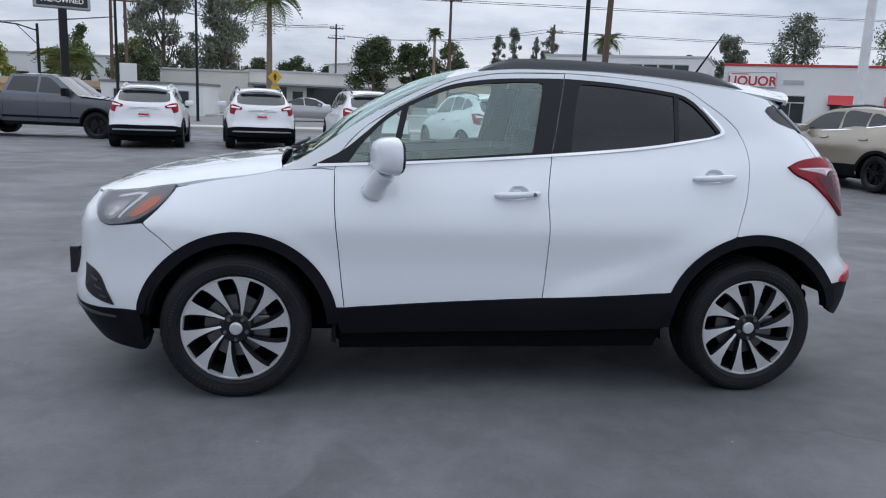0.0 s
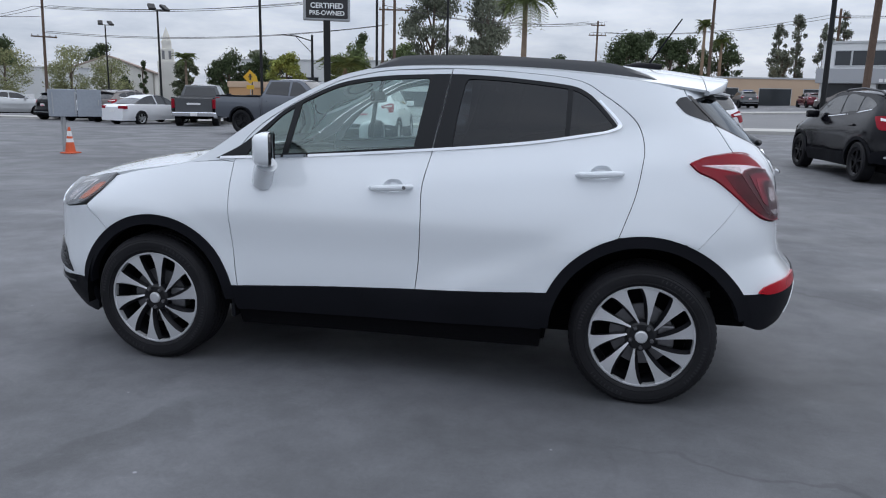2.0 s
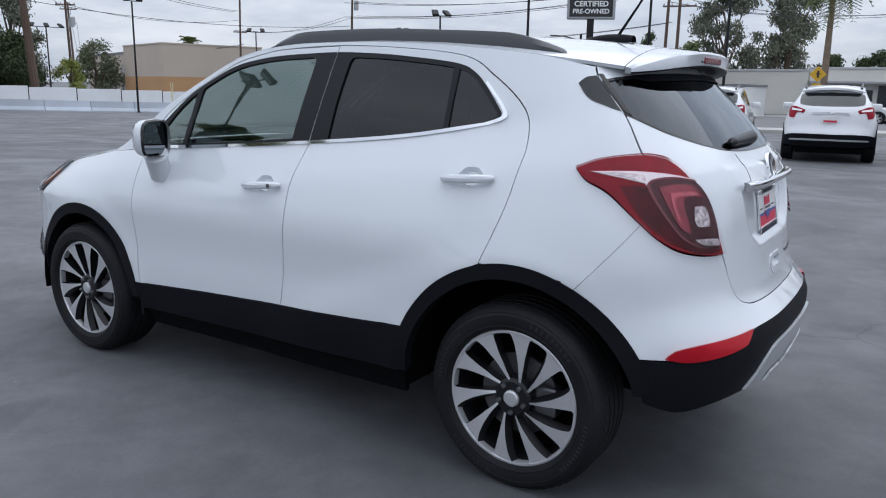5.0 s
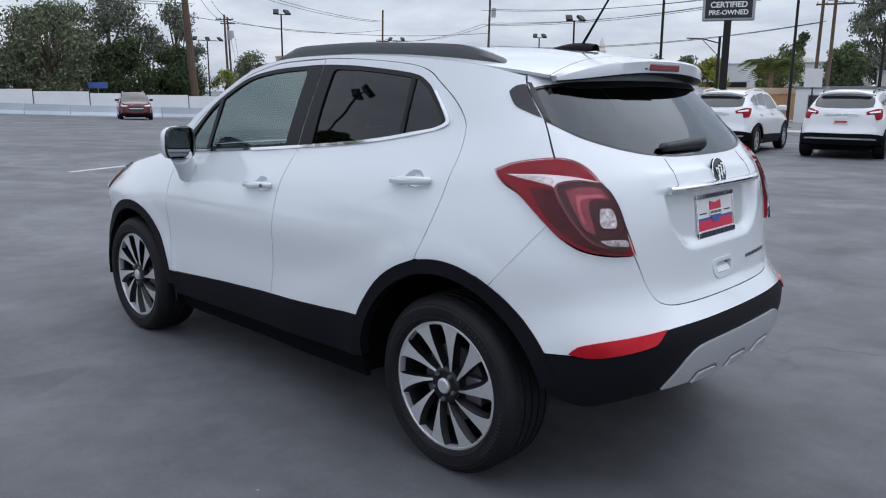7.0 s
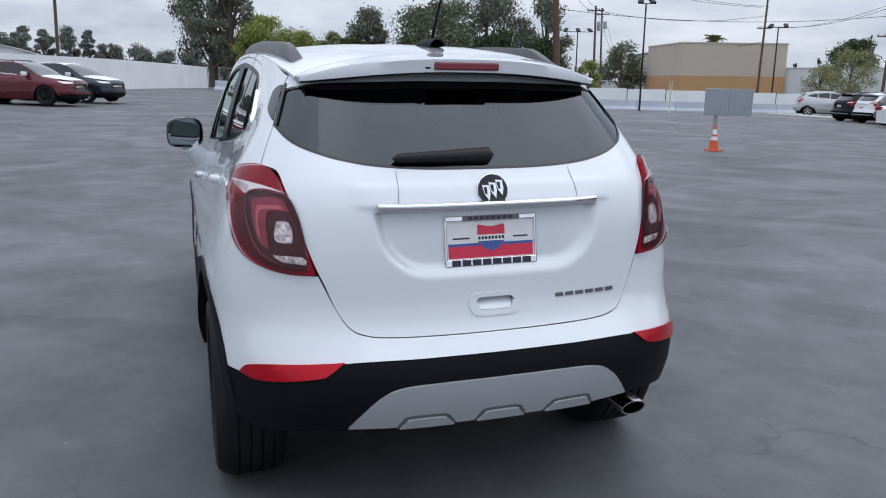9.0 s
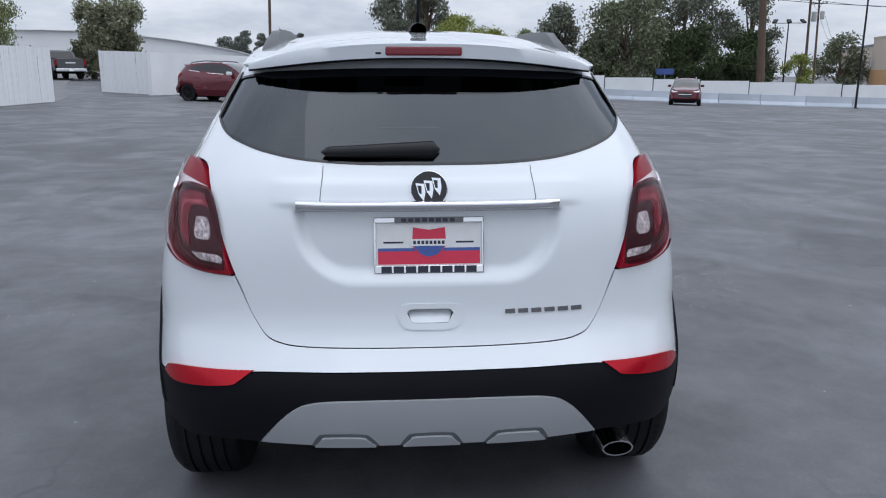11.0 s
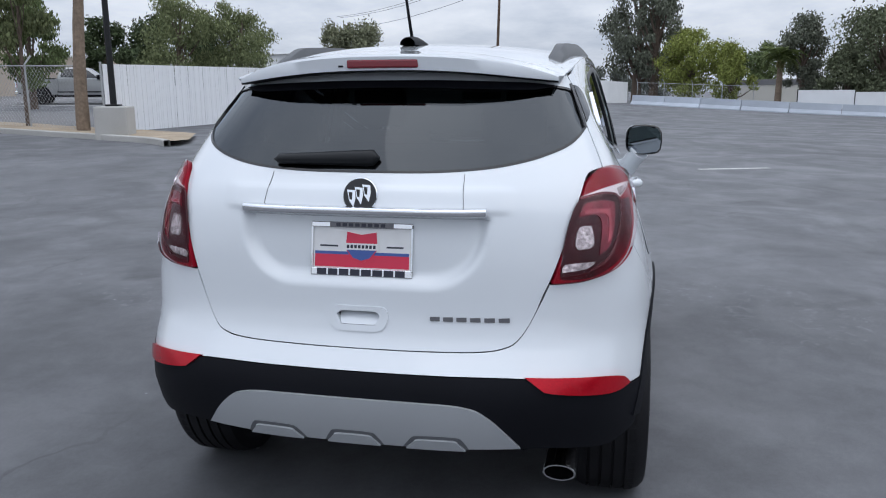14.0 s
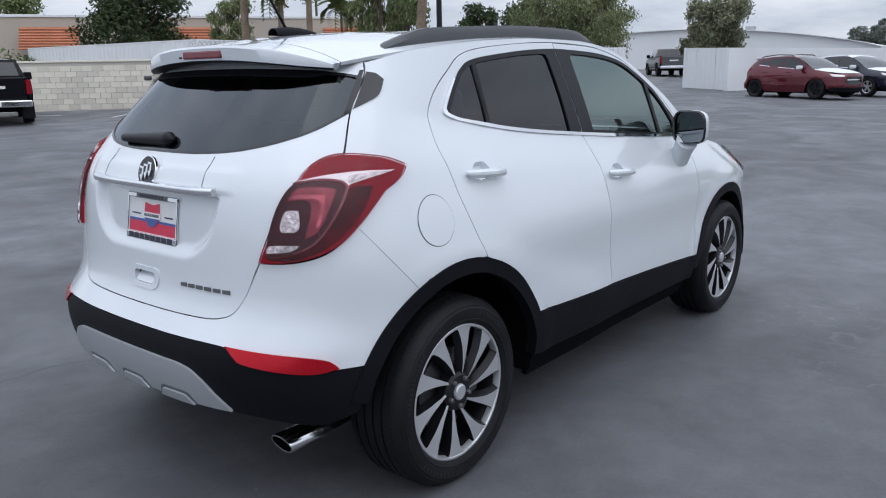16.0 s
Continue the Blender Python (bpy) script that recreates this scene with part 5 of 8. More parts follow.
    # cabin
    part("cabin_floor", merge(box(-0.78, 0.76, -0.74, 0.74, 0.44, 0.56, 0.02), box(0.76, 1.70, -0.49, 0.49, 0.44, 0.56, 0.02)), CABIN, car)
    part("dashboard", merge(box(-1.02, -0.62, -0.70, 0.70, 0.60, 1.06, 0.06), box(-0.80, -0.58, -0.56, -0.20, 1.0, 1.11, 0.03)), CABIN, car, "dark dashboard")
    part("steering_wheel", merge(moved(lathe([(0.014 * math.sin(a), 0.175 + 0.014 * math.cos(a)) for a in np.linspace(0, 2 * math.pi, 9)], 28, "x"), pose(-0.44, -0.37, 0.98, 0, 24, 0)), moved(box(-0.03, 0.01, -0.16, 0.16, -0.03, 0.03, 0.01), pose(-0.44, -0.37, 0.98, 0, 24, 0)), moved(box(-0.03, 0.03, -0.055, 0.055, -0.09, 0.06, 0.02), pose(-0.44, -0.37, 0.98, 0, 24, 0)), tube([(-0.46, -0.37, 0.97), (-0.66, -0.37, 0.86)], 0.03, 8)), CABIN, car, "black steering wheel", smooth=30)
    for sgn in (-1, 1):
        y = 0.37 * sgn
        part("front_seat", merge(moved(box(-0.25, 0.25, -0.24, 0.24, -0.07, 0.07, 0.05), pose(0.0, y, 0.68, 0, -6, 0)), moved(box(-0.06, 0.06, -0.23, 0.23, 0.0, 0.58, 0.05), pose(0.24, y, 0.70, 0, 16, 0)), moved(box(-0.045, 0.045, -0.13, 0.13, 0.60, 0.80, 0.04), pose(0.25, y, 0.70, 0, 16, 0)), box(-0.2, 0.2, y - 0.2, y + 0.2, 0.55, 0.62, 0.01)), FABRIC, car, "dark cloth front seat", smooth=40)
    part("rear_bench", merge(box(0.80, 1.30, -0.49, 0.49, 0.56, 0.78, 0.05), moved(box(-0.06, 0.06, -0.60, 0.60, 0.08, 0.52, 0.05), pose(1.27, 0, 0.76, 0, 16, 0)), *[moved(box(-0.04, 0.04, y - 0.11, y + 0.11, 0.52, 0.66, 0.03), pose(1.28, 0, 0.76, 0, 16, 0)) for y in (-0.40, 0.40)]), FABRIC, car, "dark rear bench", smooth=40)
    for m in (False, True):
        part("door_lining", panel(round_flank, outline([(-0.78, 0.62), (0.70, 0.62)], [(0.70, 0.62), (0.80, 0.85), (1.02, 1.0)], [(1.02, 1.0), (1.04, 1.25), (0.2, 1.15), (-0.78, 1.07)], [(-0.78, 1.07), (-0.78, 0.62)], step=0.08), mirror=m, lift=-0.055, depth=0.01, step=0.12), CABIN, car, smooth=SMOOTH)
    part("boot_floor", box(1.35, 1.82, -0.49, 0.49, 0.55, 0.80, 0.02), CABIN, car)
    part("inside_mirror", merge(box(-0.30, -0.27, -0.11, 0.11, 1.395, 1.455, 0.012), tube([(-0.27, 0, 1.45), (-0.24, 0, 1.55)], 0.012, 6)), CABIN, car)
    part("headlining", panel(top, outline([(-0.22, -0.97), (1.47, -0.97)], [(1.47, 0.97), (-0.22, 0.97)], step=0.1), step=0.12, lift=-0.028, depth=0), CABIN_PALE, car)
    for sgn in (False, True):
        part("pillar_lining", panel(round_flank, outline([(0.13, 1.18), (0.20, 1.36), (0.24, 1.52)], [(0.24, 1.52), (0.34, 1.52)], [(0.34, 1.52), (0.29, 1.18)], step=0.05), mirror=sgn, lift=-0.03, depth=0.02, step=0.08), CABIN, car)
        part("pillar_lining", panel(round_flank, outline([(1.12, 1.28), (1.02, 1.45), (0.96, 1.50)], [(0.96, 1.50), (1.48, 1.46)], [(1.48, 1.46), (1.62, 1.33), (1.75, 1.20)], [(1.75, 1.20), (1.12, 1.20)], step=0.05), mirror=sgn, lift=-0.025, depth=0.01, step=0.08), CABIN, car)
    for x in (-1.2775, 1.2775):
        for sgn in (-1, 1):
            build_wheel(car, x, sgn)
    return car


hero = build_hero()

# ---- the lot ----
def build_ground():
    ring = [0, 2, 4, 6, 8, 10, 13, 17, 22, 28, 36, 46, 60, 80, 110, 160, 260, 500, 1000, 2500]
    v, q, n = [(0, 0, 0)], [], 72
    for r in ring[1:]:
        for i in range(n):
            a = 2 * math.pi * i / n
            x, y = r * math.cos(a), r * math.sin(a)
            v.append((x, y, rgrid(x, y)))
    q += [(0, 1 + i, 1 + (i + 1) % n) for i in range(n)]
    for k in range(len(ring) - 2):
        q += [(1 + k * n + i, 1 + (k + 1) * n + i, 1 + (k + 1) * n + (i + 1) % n, 1 + k * n + (i + 1) % n) for i in range(n)]
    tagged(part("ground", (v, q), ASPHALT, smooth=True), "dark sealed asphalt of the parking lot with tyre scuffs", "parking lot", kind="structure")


build_ground()


def strip(name, pts, width, up, material, label, category, thick=0.0, step=2.0):
    """A flat band along a line that follows the lot's slope; thick: raised as a kerbed slab."""
    line = spline(pts, step)
    v, q = [], []
    for i, p in enumerate(line):
        a, b = Vector(line[max(i - 1, 0)]), Vector(line[min(i + 1, len(line) - 1)])
        d = (b - a).normalized()
        n = Vector((-d.y, d.x))
        for k in (-0.5, 0.5):
            c = Vector(p) + n * width * k
            z = rgrid(c.x, c.y) + up
            v += [(c.x, c.y, z), (c.x, c.y, z - max(thick, 0.02))]
    for i in range(len(line) - 1):
        k = i * 4
        q += [(k, k + 4, k + 6, k + 2), (k + 1, k + 5, k + 4, k), (k + 2, k + 6, k + 7, k + 3)]
    q += [(0, 2, 3, 1), (len(v) - 4, len(v) - 3, len(v) - 1, len(v) - 2)]
    return tagged(part(name, (v, [f[::-1] for f in q]), material), label, category, kind="structure")


strip("road", [(-160, 52), (-60, 48), (0, 44), (60, 42), (160, 40)], 22, 0.012, ROAD, "grey asphalt street beyond the lot", "street")
strip("pavement", [(-46, 44), (-20, 34), (-4, 30.5), (10, 28.5), (40, 27)], 2.4, 0.13, CONCRETE, "pale concrete pavement along the street", "pavement", thick=0.2)
strip("pavement", [(-60, 63.5), (0, 57.5), (70, 55.5)], 3.0, 0.13, CONCRETE, "pale concrete pavement across the street", "pavement", thick=0.2)
strip("road", [(-62, -46), (-40, -36), (-22, -30), (-24, -17), (-40, -22), (-70, -32)], 9, 0.010, ROAD, "grey asphalt of the neighbouring yard", "yard")
for p, q in (((-8.9, -24.6), (-8.2, -25.9)), ((-11.6, -18.2), (-13.2, -19.2)), ((-9.3, -21.8), (-10.9, -23.2)), ((-10.6, 2.3), (-11.2, 3.6))):
    strip("line_marking", [p, q], 0.11, 0.006, LINE_PAINT, "worn white parking line", "line marking")
for a in ((-33, -31, -36, -24), (-30, -29, -33, -22), (-39, -33, -42, -26)):
    strip("line_marking", [a[:2], a[2:]], 0.12, 0.018, LINE_PAINT, "worn white parking line", "line marking")

# ---- walls and fences ----
BLOCK = mat("cream_concrete_block", (0.76, 0.71, 0.61), 0.85, grain=0.10, scale=60, stain=0.05, bump=0.25, per_part=0.10)
MORTAR = mat("grey_mortar", (0.50, 0.47, 0.42), 0.9, grain=0.15, scale=80)
WHITE_WALL = mat("white_painted_wall", (0.76, 0.77, 0.78), 0.8, grain=0.05, scale=30, stain=0.07, stain_scale=0.5, bump=0.1)
SLAT = mat("white_plastic_slat", (0.78, 0.79, 0.81), 0.5, grain=0.04, scale=50, stain=0.03, stain_scale=0.7, per_part=0.015)
GALV = mat("galvanised_steel", (0.42, 0.43, 0.44), 0.45, 0.7, grain=0.15, scale=60)
RAIL_CONCRETE = mat("barrier_concrete", (0.47, 0.51, 0.57), 0.85, grain=0.10, scale=30, stain=0.14, stain_scale=0.6, bump=0.2, per_part=0.08)
DARK_POLE = mat("dark_painted_steel", (0.014, 0.0145, 0.016), 0.5, grain=0.15, scale=20, spec=0.25)
WOOD_POLE = mat("weathered_pole_wood", (0.105, 0.070, 0.052), 0.9, grain=0.25, scale=14, stain=0.2, stain_scale=1.0, bump=0.3)


def along(p0, p1, d, side=0.0):
    a, b = Vector(p0), Vector(p1)
    u = (b - a).normalized()
    c = a + u * d + Vector((-u.y, u.x)) * side
    return c, math.degrees(math.atan2(u.y, u.x)), (b - a).length


def block_wall(p0, p1, height=1.95):
    _, ang, length = along(p0, p1, 0)
    base = min(rgrid(*p0), rgrid(*p1)) - 0.05
    wall = tagged(part("wall_block", box(0, length, 0.03, 0.17, 0, height - 0.02), MORTAR), "cream concrete block wall with raked joints", "wall", kind="structure")
    wall.matrix_world = pose(p0[0], p0[1], base, 0, 0, ang)
    me, half = None, None
    rest = []
    rows, cols = int(height / 0.2), int(length / 0.4) + 1
    count = 0
    for r in range(rows):
        for c in range(cols):
            x = c * 0.4 + (0.2 if r % 2 else 0)
            if x + 0.4 > length:
                rest.append(moved(box(0.005, length - x - 0.003, 0, 0.2, 0.005, 0.195), pose(x, 0, r * 0.2))) if length - x > 0.05 else None
                continue
            geo = box(0.005, 0.395, 0, 0.2, 0.005, 0.195, 0.006) if me is None or c > 31 else None
            if c <= 29:
                b = part("block", me or geo, BLOCK if me is None else None, wall)
                me = b.data
                b.location = (x, random.uniform(-0.003, 0.003), r * 0.2)
            else:
                rest.append(moved(box(0.005, 0.395, 0, 0.2, 0.005, 0.195), pose(x, random.uniform(-0.003, 0.003), r * 0.2)))
    if rest:
        part("block_courses", merge(*rest), BLOCK, wall)["kind"] = "stuff"
    cap = part("coping", box(0, length, -0.01, 0.21, height - 0.02, height + 0.05, 0.008), BLOCK, wall)


block_wall((-4.9, -33.2), (-15.9, -21.0))


def slat_fence(name, p0, p1, height, label, pitch=0.095, post_every=3.0):
    _, ang, length = along(p0, p1, 0)
    f = thing(name, label, "fence", m=pose(p0[0], p0[1], 0, 0, 0, ang))
    u = (Vector(p1) - Vector(p0)).normalized()
    me = None
    n = int(length / pitch)
    for i in range(n):
        c = Vector(p0) + u * pitch * (i + 0.5)
        s = part("slat", me or box(-0.0445, 0.0445, -0.008, 0.008, 0.04, height, 0.004), SLAT if me is None else None, f)
        me = s.data
        s.matrix_local = pose(pitch * (i + 0.5), random.uniform(-0.006, 0.006), rgrid(c.x, c.y), random.uniform(-0.3, 0.3), random.uniform(-0.2, 0.2), random.uniform(-2, 2))
    for z in (0.12, height * 0.5, height - 0.04):
        part("rail", tube([(0, 0.03, rgrid(*p0) + z), (length, 0.03, rgrid(*p1) + z)], 0.02, 6), GALV, f)
    for i in range(int(length / post_every) + 1):
        d = min(i * post_every, length - 0.03)
        c = Vector(p0) + u * d
        part("post", tube([(d, 0.06, rgrid(c.x, c.y) - 0.1), (d, 0.06, rgrid(c.x, c.y) + height + 0.06)], 0.035, 8), GALV, f)
    return f


slat_fence("slat_fence", (-15.4, -13.2), (-25.4, -11.9), 1.95, "white plastic slat fence on grey steel posts")
slat_fence("slat_gate", (-34.7, -13.4), (-33.3, -10.8), 1.95, "white slat gate leaf standing open", post_every=2.9)


def white_wall(p0, p1, height, name="wall_white", thick=0.18):
    line = spline([p0, p1], 4.0)
    v, q = [], []
    d = (Vector(p1) - Vector(p0)).normalized()
    n = Vector((-d.y, d.x)) * thick / 2
    for a in line:
        z = rgrid(*a)
        for s, h in ((1, -0.1), (1, height), (-1, height), (-1, -0.1)):
            v.append((a[0] + n.x * s, a[1] + n.y * s, z + h))
    for i in range(len(line) - 1):
        k = i * 4
        q += [(k + j, k + 4 + j, k + 4 + (j + 1) % 4, k + (j + 1) % 4) for j in range(4)]
    q += [(0, 1, 2, 3), tuple(len(v) - 4 + j for j in (3, 2, 1, 0))]
    return tagged(part(name, (v, q), WHITE_WALL), "plain white painted boundary wall", "wall", kind="structure")


white_wall((-33.2, -10.7), (-74.0, 2.0), 1.95)

RAIL_LINE = [(-66.0, 2.4), (-60.0, 10), (-57.0, 19), (-54.0, 29), (-52.0, 40), (-51.5, 52), (-54, 66)]


def barrier_mesh(length):
    prof = [(-0.30, 0), (-0.30, 0.08), (-0.13, 0.33), (-0.085, 0.81), (0.085, 0.81), (0.13, 0.33), (0.30, 0.08), (0.30, 0)]
    v, q = prism([(a, b) for a, b in prof], 0.015, length - 0.015, "y")
    return [(y, x, z) for x, y, z in v], [f[::-1] for f in q]


def barriers():
    line = spline(RAIL_LINE, 0.5)
    acc, i, me = 0.0, 0, None
    start = Vector(line[0])
    for p in line[1:]:
        if (Vector(p) - start).length >= 3.0:
            d = Vector(p) - start
            b = part("concrete_barrier", me or barrier_mesh(3.0), RAIL_CONCRETE if me is None else None)
            me = b.data
            b.matrix_world = pose(start.x, start.y, rgrid(start.x, start.y), 0, -math.degrees(math.atan2(rgrid(p[0], p[1]) - rgrid(start.x, start.y), d.length)), math.degrees(math.atan2(d.y, d.x))) @ Matrix.Diagonal((d.length / 3.0, 1, 1, 1))
            tagged(b, "grey concrete road barrier segment", "barrier", "barriers along the lot's edge")
            start = Vector(p)


barriers()


def back_fence():
    """White sheet fence with dark posts behind the barriers."""
    line = spline([(-60.2, 14.5), (-58.6, 19.4), (-55.6, 29.4), (-53.6, 40.2), (-53.2, 52), (-56, 66)], 0.5)
    f = thing("panel_fence", "white sheet panel fence with dark posts behind the barriers", "fence")
    start = Vector(line[0])
    for p in line[1:]:
        if (Vector(p) - start).length >= 3.4:
            d = Vector(p) - start
            ang = math.degrees(math.atan2(d.y, d.x))
            z = rgrid(start.x, start.y)
            part("sheet", moved(box(0.02, d.length - 0.02, -0.02, 0.02, 0.30, 1.72, 0.005), pose(start.x, start.y, z, 0, 0, ang)), WHITE_WALL, f)
            part("post", tube([(start.x, start.y, z - 0.1), (start.x, start.y, z + 1.8)], 0.045, 6), DARK_POLE, f)
            start = Vector(p)


back_fence()


def chain_fence(p0, p1, height, label, coil=False, mesh_pitch=0.16):
    _, ang, length = along(p0, p1, 0)
    z0, z1 = rgrid(*p0), rgrid(*p1)
    f = thing("chain_link_fence", label, "fence", m=pose(p0[0], p0[1], 0, 0, 0, ang))
    lift = lambda x: z0 + (z1 - z0) * x / length
    wires = []
    n = int((length + height) / mesh_pitch)
    for i in range(n):
        for s in (1, -1):
            a = i * mesh_pitch - (height if s > 0 else 0)
            xa, za, xb, zb = a, 0.0, a + height * s if s < 0 else a + height, height
            lo, hi = max(0, min(xa, xb)), min(length, max(xa, xb))
            if hi - lo < 0.05:
                continue
            fz = lambda x: (x - xa) / (xb - xa) * height
            wires.append(tube([(lo, 0, lift(lo) + fz(lo)), (hi, 0, lift(hi) + fz(hi))], 0.0035, 3, caps=False))
    part("mesh", merge(*wires), GALV, f)["kind"] = "stuff"
    for z in (0.05, height):
        part("rail", tube([(0, 0, lift(0) + z), (length, 0, lift(length) + z)], 0.02, 6), GALV, f)
    for i in range(int(length / 2.6) + 1):
        x = min(i * 2.6, length)
        part("post", tube([(x, 0, lift(x) - 0.1), (x, 0, lift(x) + height + 0.04), (x, -0.22, lift(x) + height + 0.30)], 0.028, 7), GALV, f)
    if coil:
        pts = [(t * length / 160, 0.26 * math.cos(t) - 0.1, lift(t * length / 160) + height + 0.20 + 0.26 * math.sin(t)) for t in np.linspace(0, 160, 1000)]
        part("razor_coil", tube(pts, 0.014, 4), GALV, f, "coiled razor wire")
    return f


chain_fence((-15.6, -14.0), (-18.6, -24.0), 1.9, "grey chain-link fence beside the planter")
chain_fence((-18.0, -21.8), (-15.6, -27.0), 2.0, "chain-link fence topped with coiled razor wire", coil=True, mesh_pitch=0.3)
chain_fence((-67.4, 2.8), (-61.6, 12.0), 1.9, "grey chain-link fence behind the barriers", mesh_pitch=0.3)


def planter():
    soil = mat("pale_planter_soil", (0.36, 0.29, 0.21), 0.95, grain=0.25, scale=30, stain=0.2, stain_scale=1.5, bump=0.4)
    edge = spline([(-12.4, -9.6), (-13.1, -10.5), (-13.9, -12.8), (-15.2, -17.0), (-17.2, -23.0)], 0.6)
    kerb = []
    v, q = [], []
    for i, p in enumerate(edge):
        a, b = Vector(edge[max(i - 1, 0)]), Vector(edge[min(i + 1, len(edge) - 1)])
        d = (b - a).normalized(); n = Vector((d.y, -d.x))
        z = rgrid(*p)
        for off, h in ((0, -0.05), (0, 0.13), (0.02, 0.15), (0.15, 0.15), (0.15, 0.0)):
            v.append((p[0] + n.x * off, p[1] + n.y * off, z + h))
    for i in range(len(edge) - 1):
        q += [(i * 5 + j, i * 5 + j + 1, i * 5 + 6 + j, i * 5 + 5 + j) for j in range(4)]
    tagged(part("kerb", (v, q), CONCRETE), "pale concrete kerb round the planter", "kerb", kind="structure")
    v, q = [], []
    for i, p in enumerate(edge):
        w = 0.3 + 1.9 * min(1, i / 4)
        for k in (0.14, w):
            a, b = Vector(edge[max(i - 1, 0)]), Vector(edge[min(i + 1, len(edge) - 1)])
            d = (b - a).normalized(); n = Vector((d.y, -d.x))
            v.append((p[0] + n.x * k, p[1] + n.y * k, rgrid(*p) + 0.12 + random.uniform(-0.01, 0.02)))
    q = [(2 * i, 2 * i + 1, 2 * i + 3, 2 * i + 2) for i in range(len(edge) - 1)]
    tagged(part("planter_bed", (v, q), soil), "dry pale soil of the planter strip", "planter", kind="structure")


planter()

# ---- buildings ----
CREAM = mat("cream_stucco", (0.64, 0.62, 0.57), 0.9, grain=0.06, scale=25, stain=0.08, stain_scale=0.3, bump=0.2)
TAN = mat("tan_stucco", (0.50, 0.43, 0.36), 0.9, grain=0.05, scale=20, stain=0.06, stain_scale=0.25, bump=0.2)
OCHRE = mat("ochre_stucco", (0.48, 0.28, 0.14), 0.9, grain=0.06, scale=20, stain=0.08, stain_scale=0.4, bump=0.2)
PEACH = mat("peach_stucco", (0.52, 0.38, 0.27), 0.9, grain=0.06, scale=20, stain=0.08, stain_scale=0.3, bump=0.2)
GREY_WALL = mat("grey_painted_wall", (0.36, 0.37, 0.39), 0.8, grain=0.05, scale=20, stain=0.06, stain_scale=0.3)
PALE_WALL = mat("pale_grey_wall", (0.68, 0.69, 0.69), 0.85, grain=0.05, scale=20, stain=0.08, stain_scale=0.3)
WINDOW_DARK = mat("dark_window_pane", (0.03, 0.035, 0.04), 0.08, grain=0.2, scale=0.6)
FRAME_GREY = mat("grey_window_frame", (0.45, 0.46, 0.47), 0.5, grain=0.05)
RED_TRIM = mat("red_trim", (0.45, 0.03, 0.035), 0.6, grain=0.08, scale=20)
TILE = mat("terracotta_tile", (0.46, 0.18, 0.10), 0.85, grain=0.15, scale=18, stain=0.12, stain_scale=1.0, bump=0.3, per_part=0.1, vary=0.12)
ROOF_WHITE = mat("white_metal_roof", (0.80, 0.81, 0.82), 0.5, grain=0.03, scale=8, stain=0.05, stain_scale=0.2)
ROOF_GREY = mat("grey_roofing", (0.20, 0.20, 0.21), 0.9, grain=0.1, scale=10)


def building(name, label, p0, p1, depth, z_top, material, windows=(), doors=(), band=None, coping=FRAME_GREY, base_drop=0.6, coping_h=0.18):
    """A plain block with a coping; windows: (x, z, width, height) on the front, from its left foot, z above ground."""
    _, ang, length = along(p0, p1, 0)
    z = min(rgrid(*p0), rgrid(*p1))
    h = z_top - z
    b = thing(name, label, "building", m=pose(p0[0], p0[1], z, 0, 0, ang))
    part("wall", box(0, length, 0, depth, -base_drop, h - 0.02, 0.02), material, b)
    part("roof", merge(box(-0.08, length + 0.08, -0.08, 0.25, h - coping_h, h, 0.02), box(-0.08, 0.25, 0.25, depth, h - coping_h, h, 0.02), box(length - 0.25, length + 0.08, 0.25, depth, h - coping_h, h, 0.02)), coping, b)
    if band:
        part("wall_band", box(-0.012, length + 0.012, -0.012, depth, -base_drop, band[0]), band[1], b)
    fm, pm = {}, {}
    for i, (x, zz, w, hh) in enumerate(windows):
        w_ob = part("window", merge(box(x - 0.06, x + w + 0.06, -0.05, 0.0, zz + hh, zz + hh + 0.07), box(x - 0.06, x + w + 0.06, -0.07, 0.0, zz - 0.07, zz), box(x - 0.06, x, -0.05, 0.0, zz, zz + hh), box(x + w, x + w + 0.06, -0.05, 0.0, zz, zz + hh)), FRAME_GREY, b)
        part("pane", box(x, x + w, -0.02, -0.005, zz, zz + hh), WINDOW_DARK, w_ob)
    for x, w, hh, m in doors:
        d = part("door", box(x, x + w, -0.04, 0.0, 0.0, hh, 0.01), m, b)
        part("door_frame", merge(box(x - 0.07, x, -0.06, 0, 0, hh + 0.07), box(x + w, x + w + 0.07, -0.06, 0, 0, hh + 0.07), box(x, x + w, -0.06, 0, hh, hh + 0.07)), FRAME_GREY, d)
    return b


def wall_text(words, size, m, material, parent):
    cu = bpy.data.curves.new("lettering", "FONT")
    cu.body, cu.size, cu.extrude, cu.align_x, cu.offset = words, size, 0.01, "CENTER", size * 0.026
    tmp = new("lettering", cu)
    dg = bpy.context.evaluated_depsgraph_get()
    me = bpy.data.meshes.new_from_object(tmp.evaluated_get(dg))
    bpy.data.objects.remove(tmp)
    me.materials.clear(); me.materials.append(material)
    ob = new("lettering", me)
    ob.parent = parent
    ob.matrix_local = m
    return ob


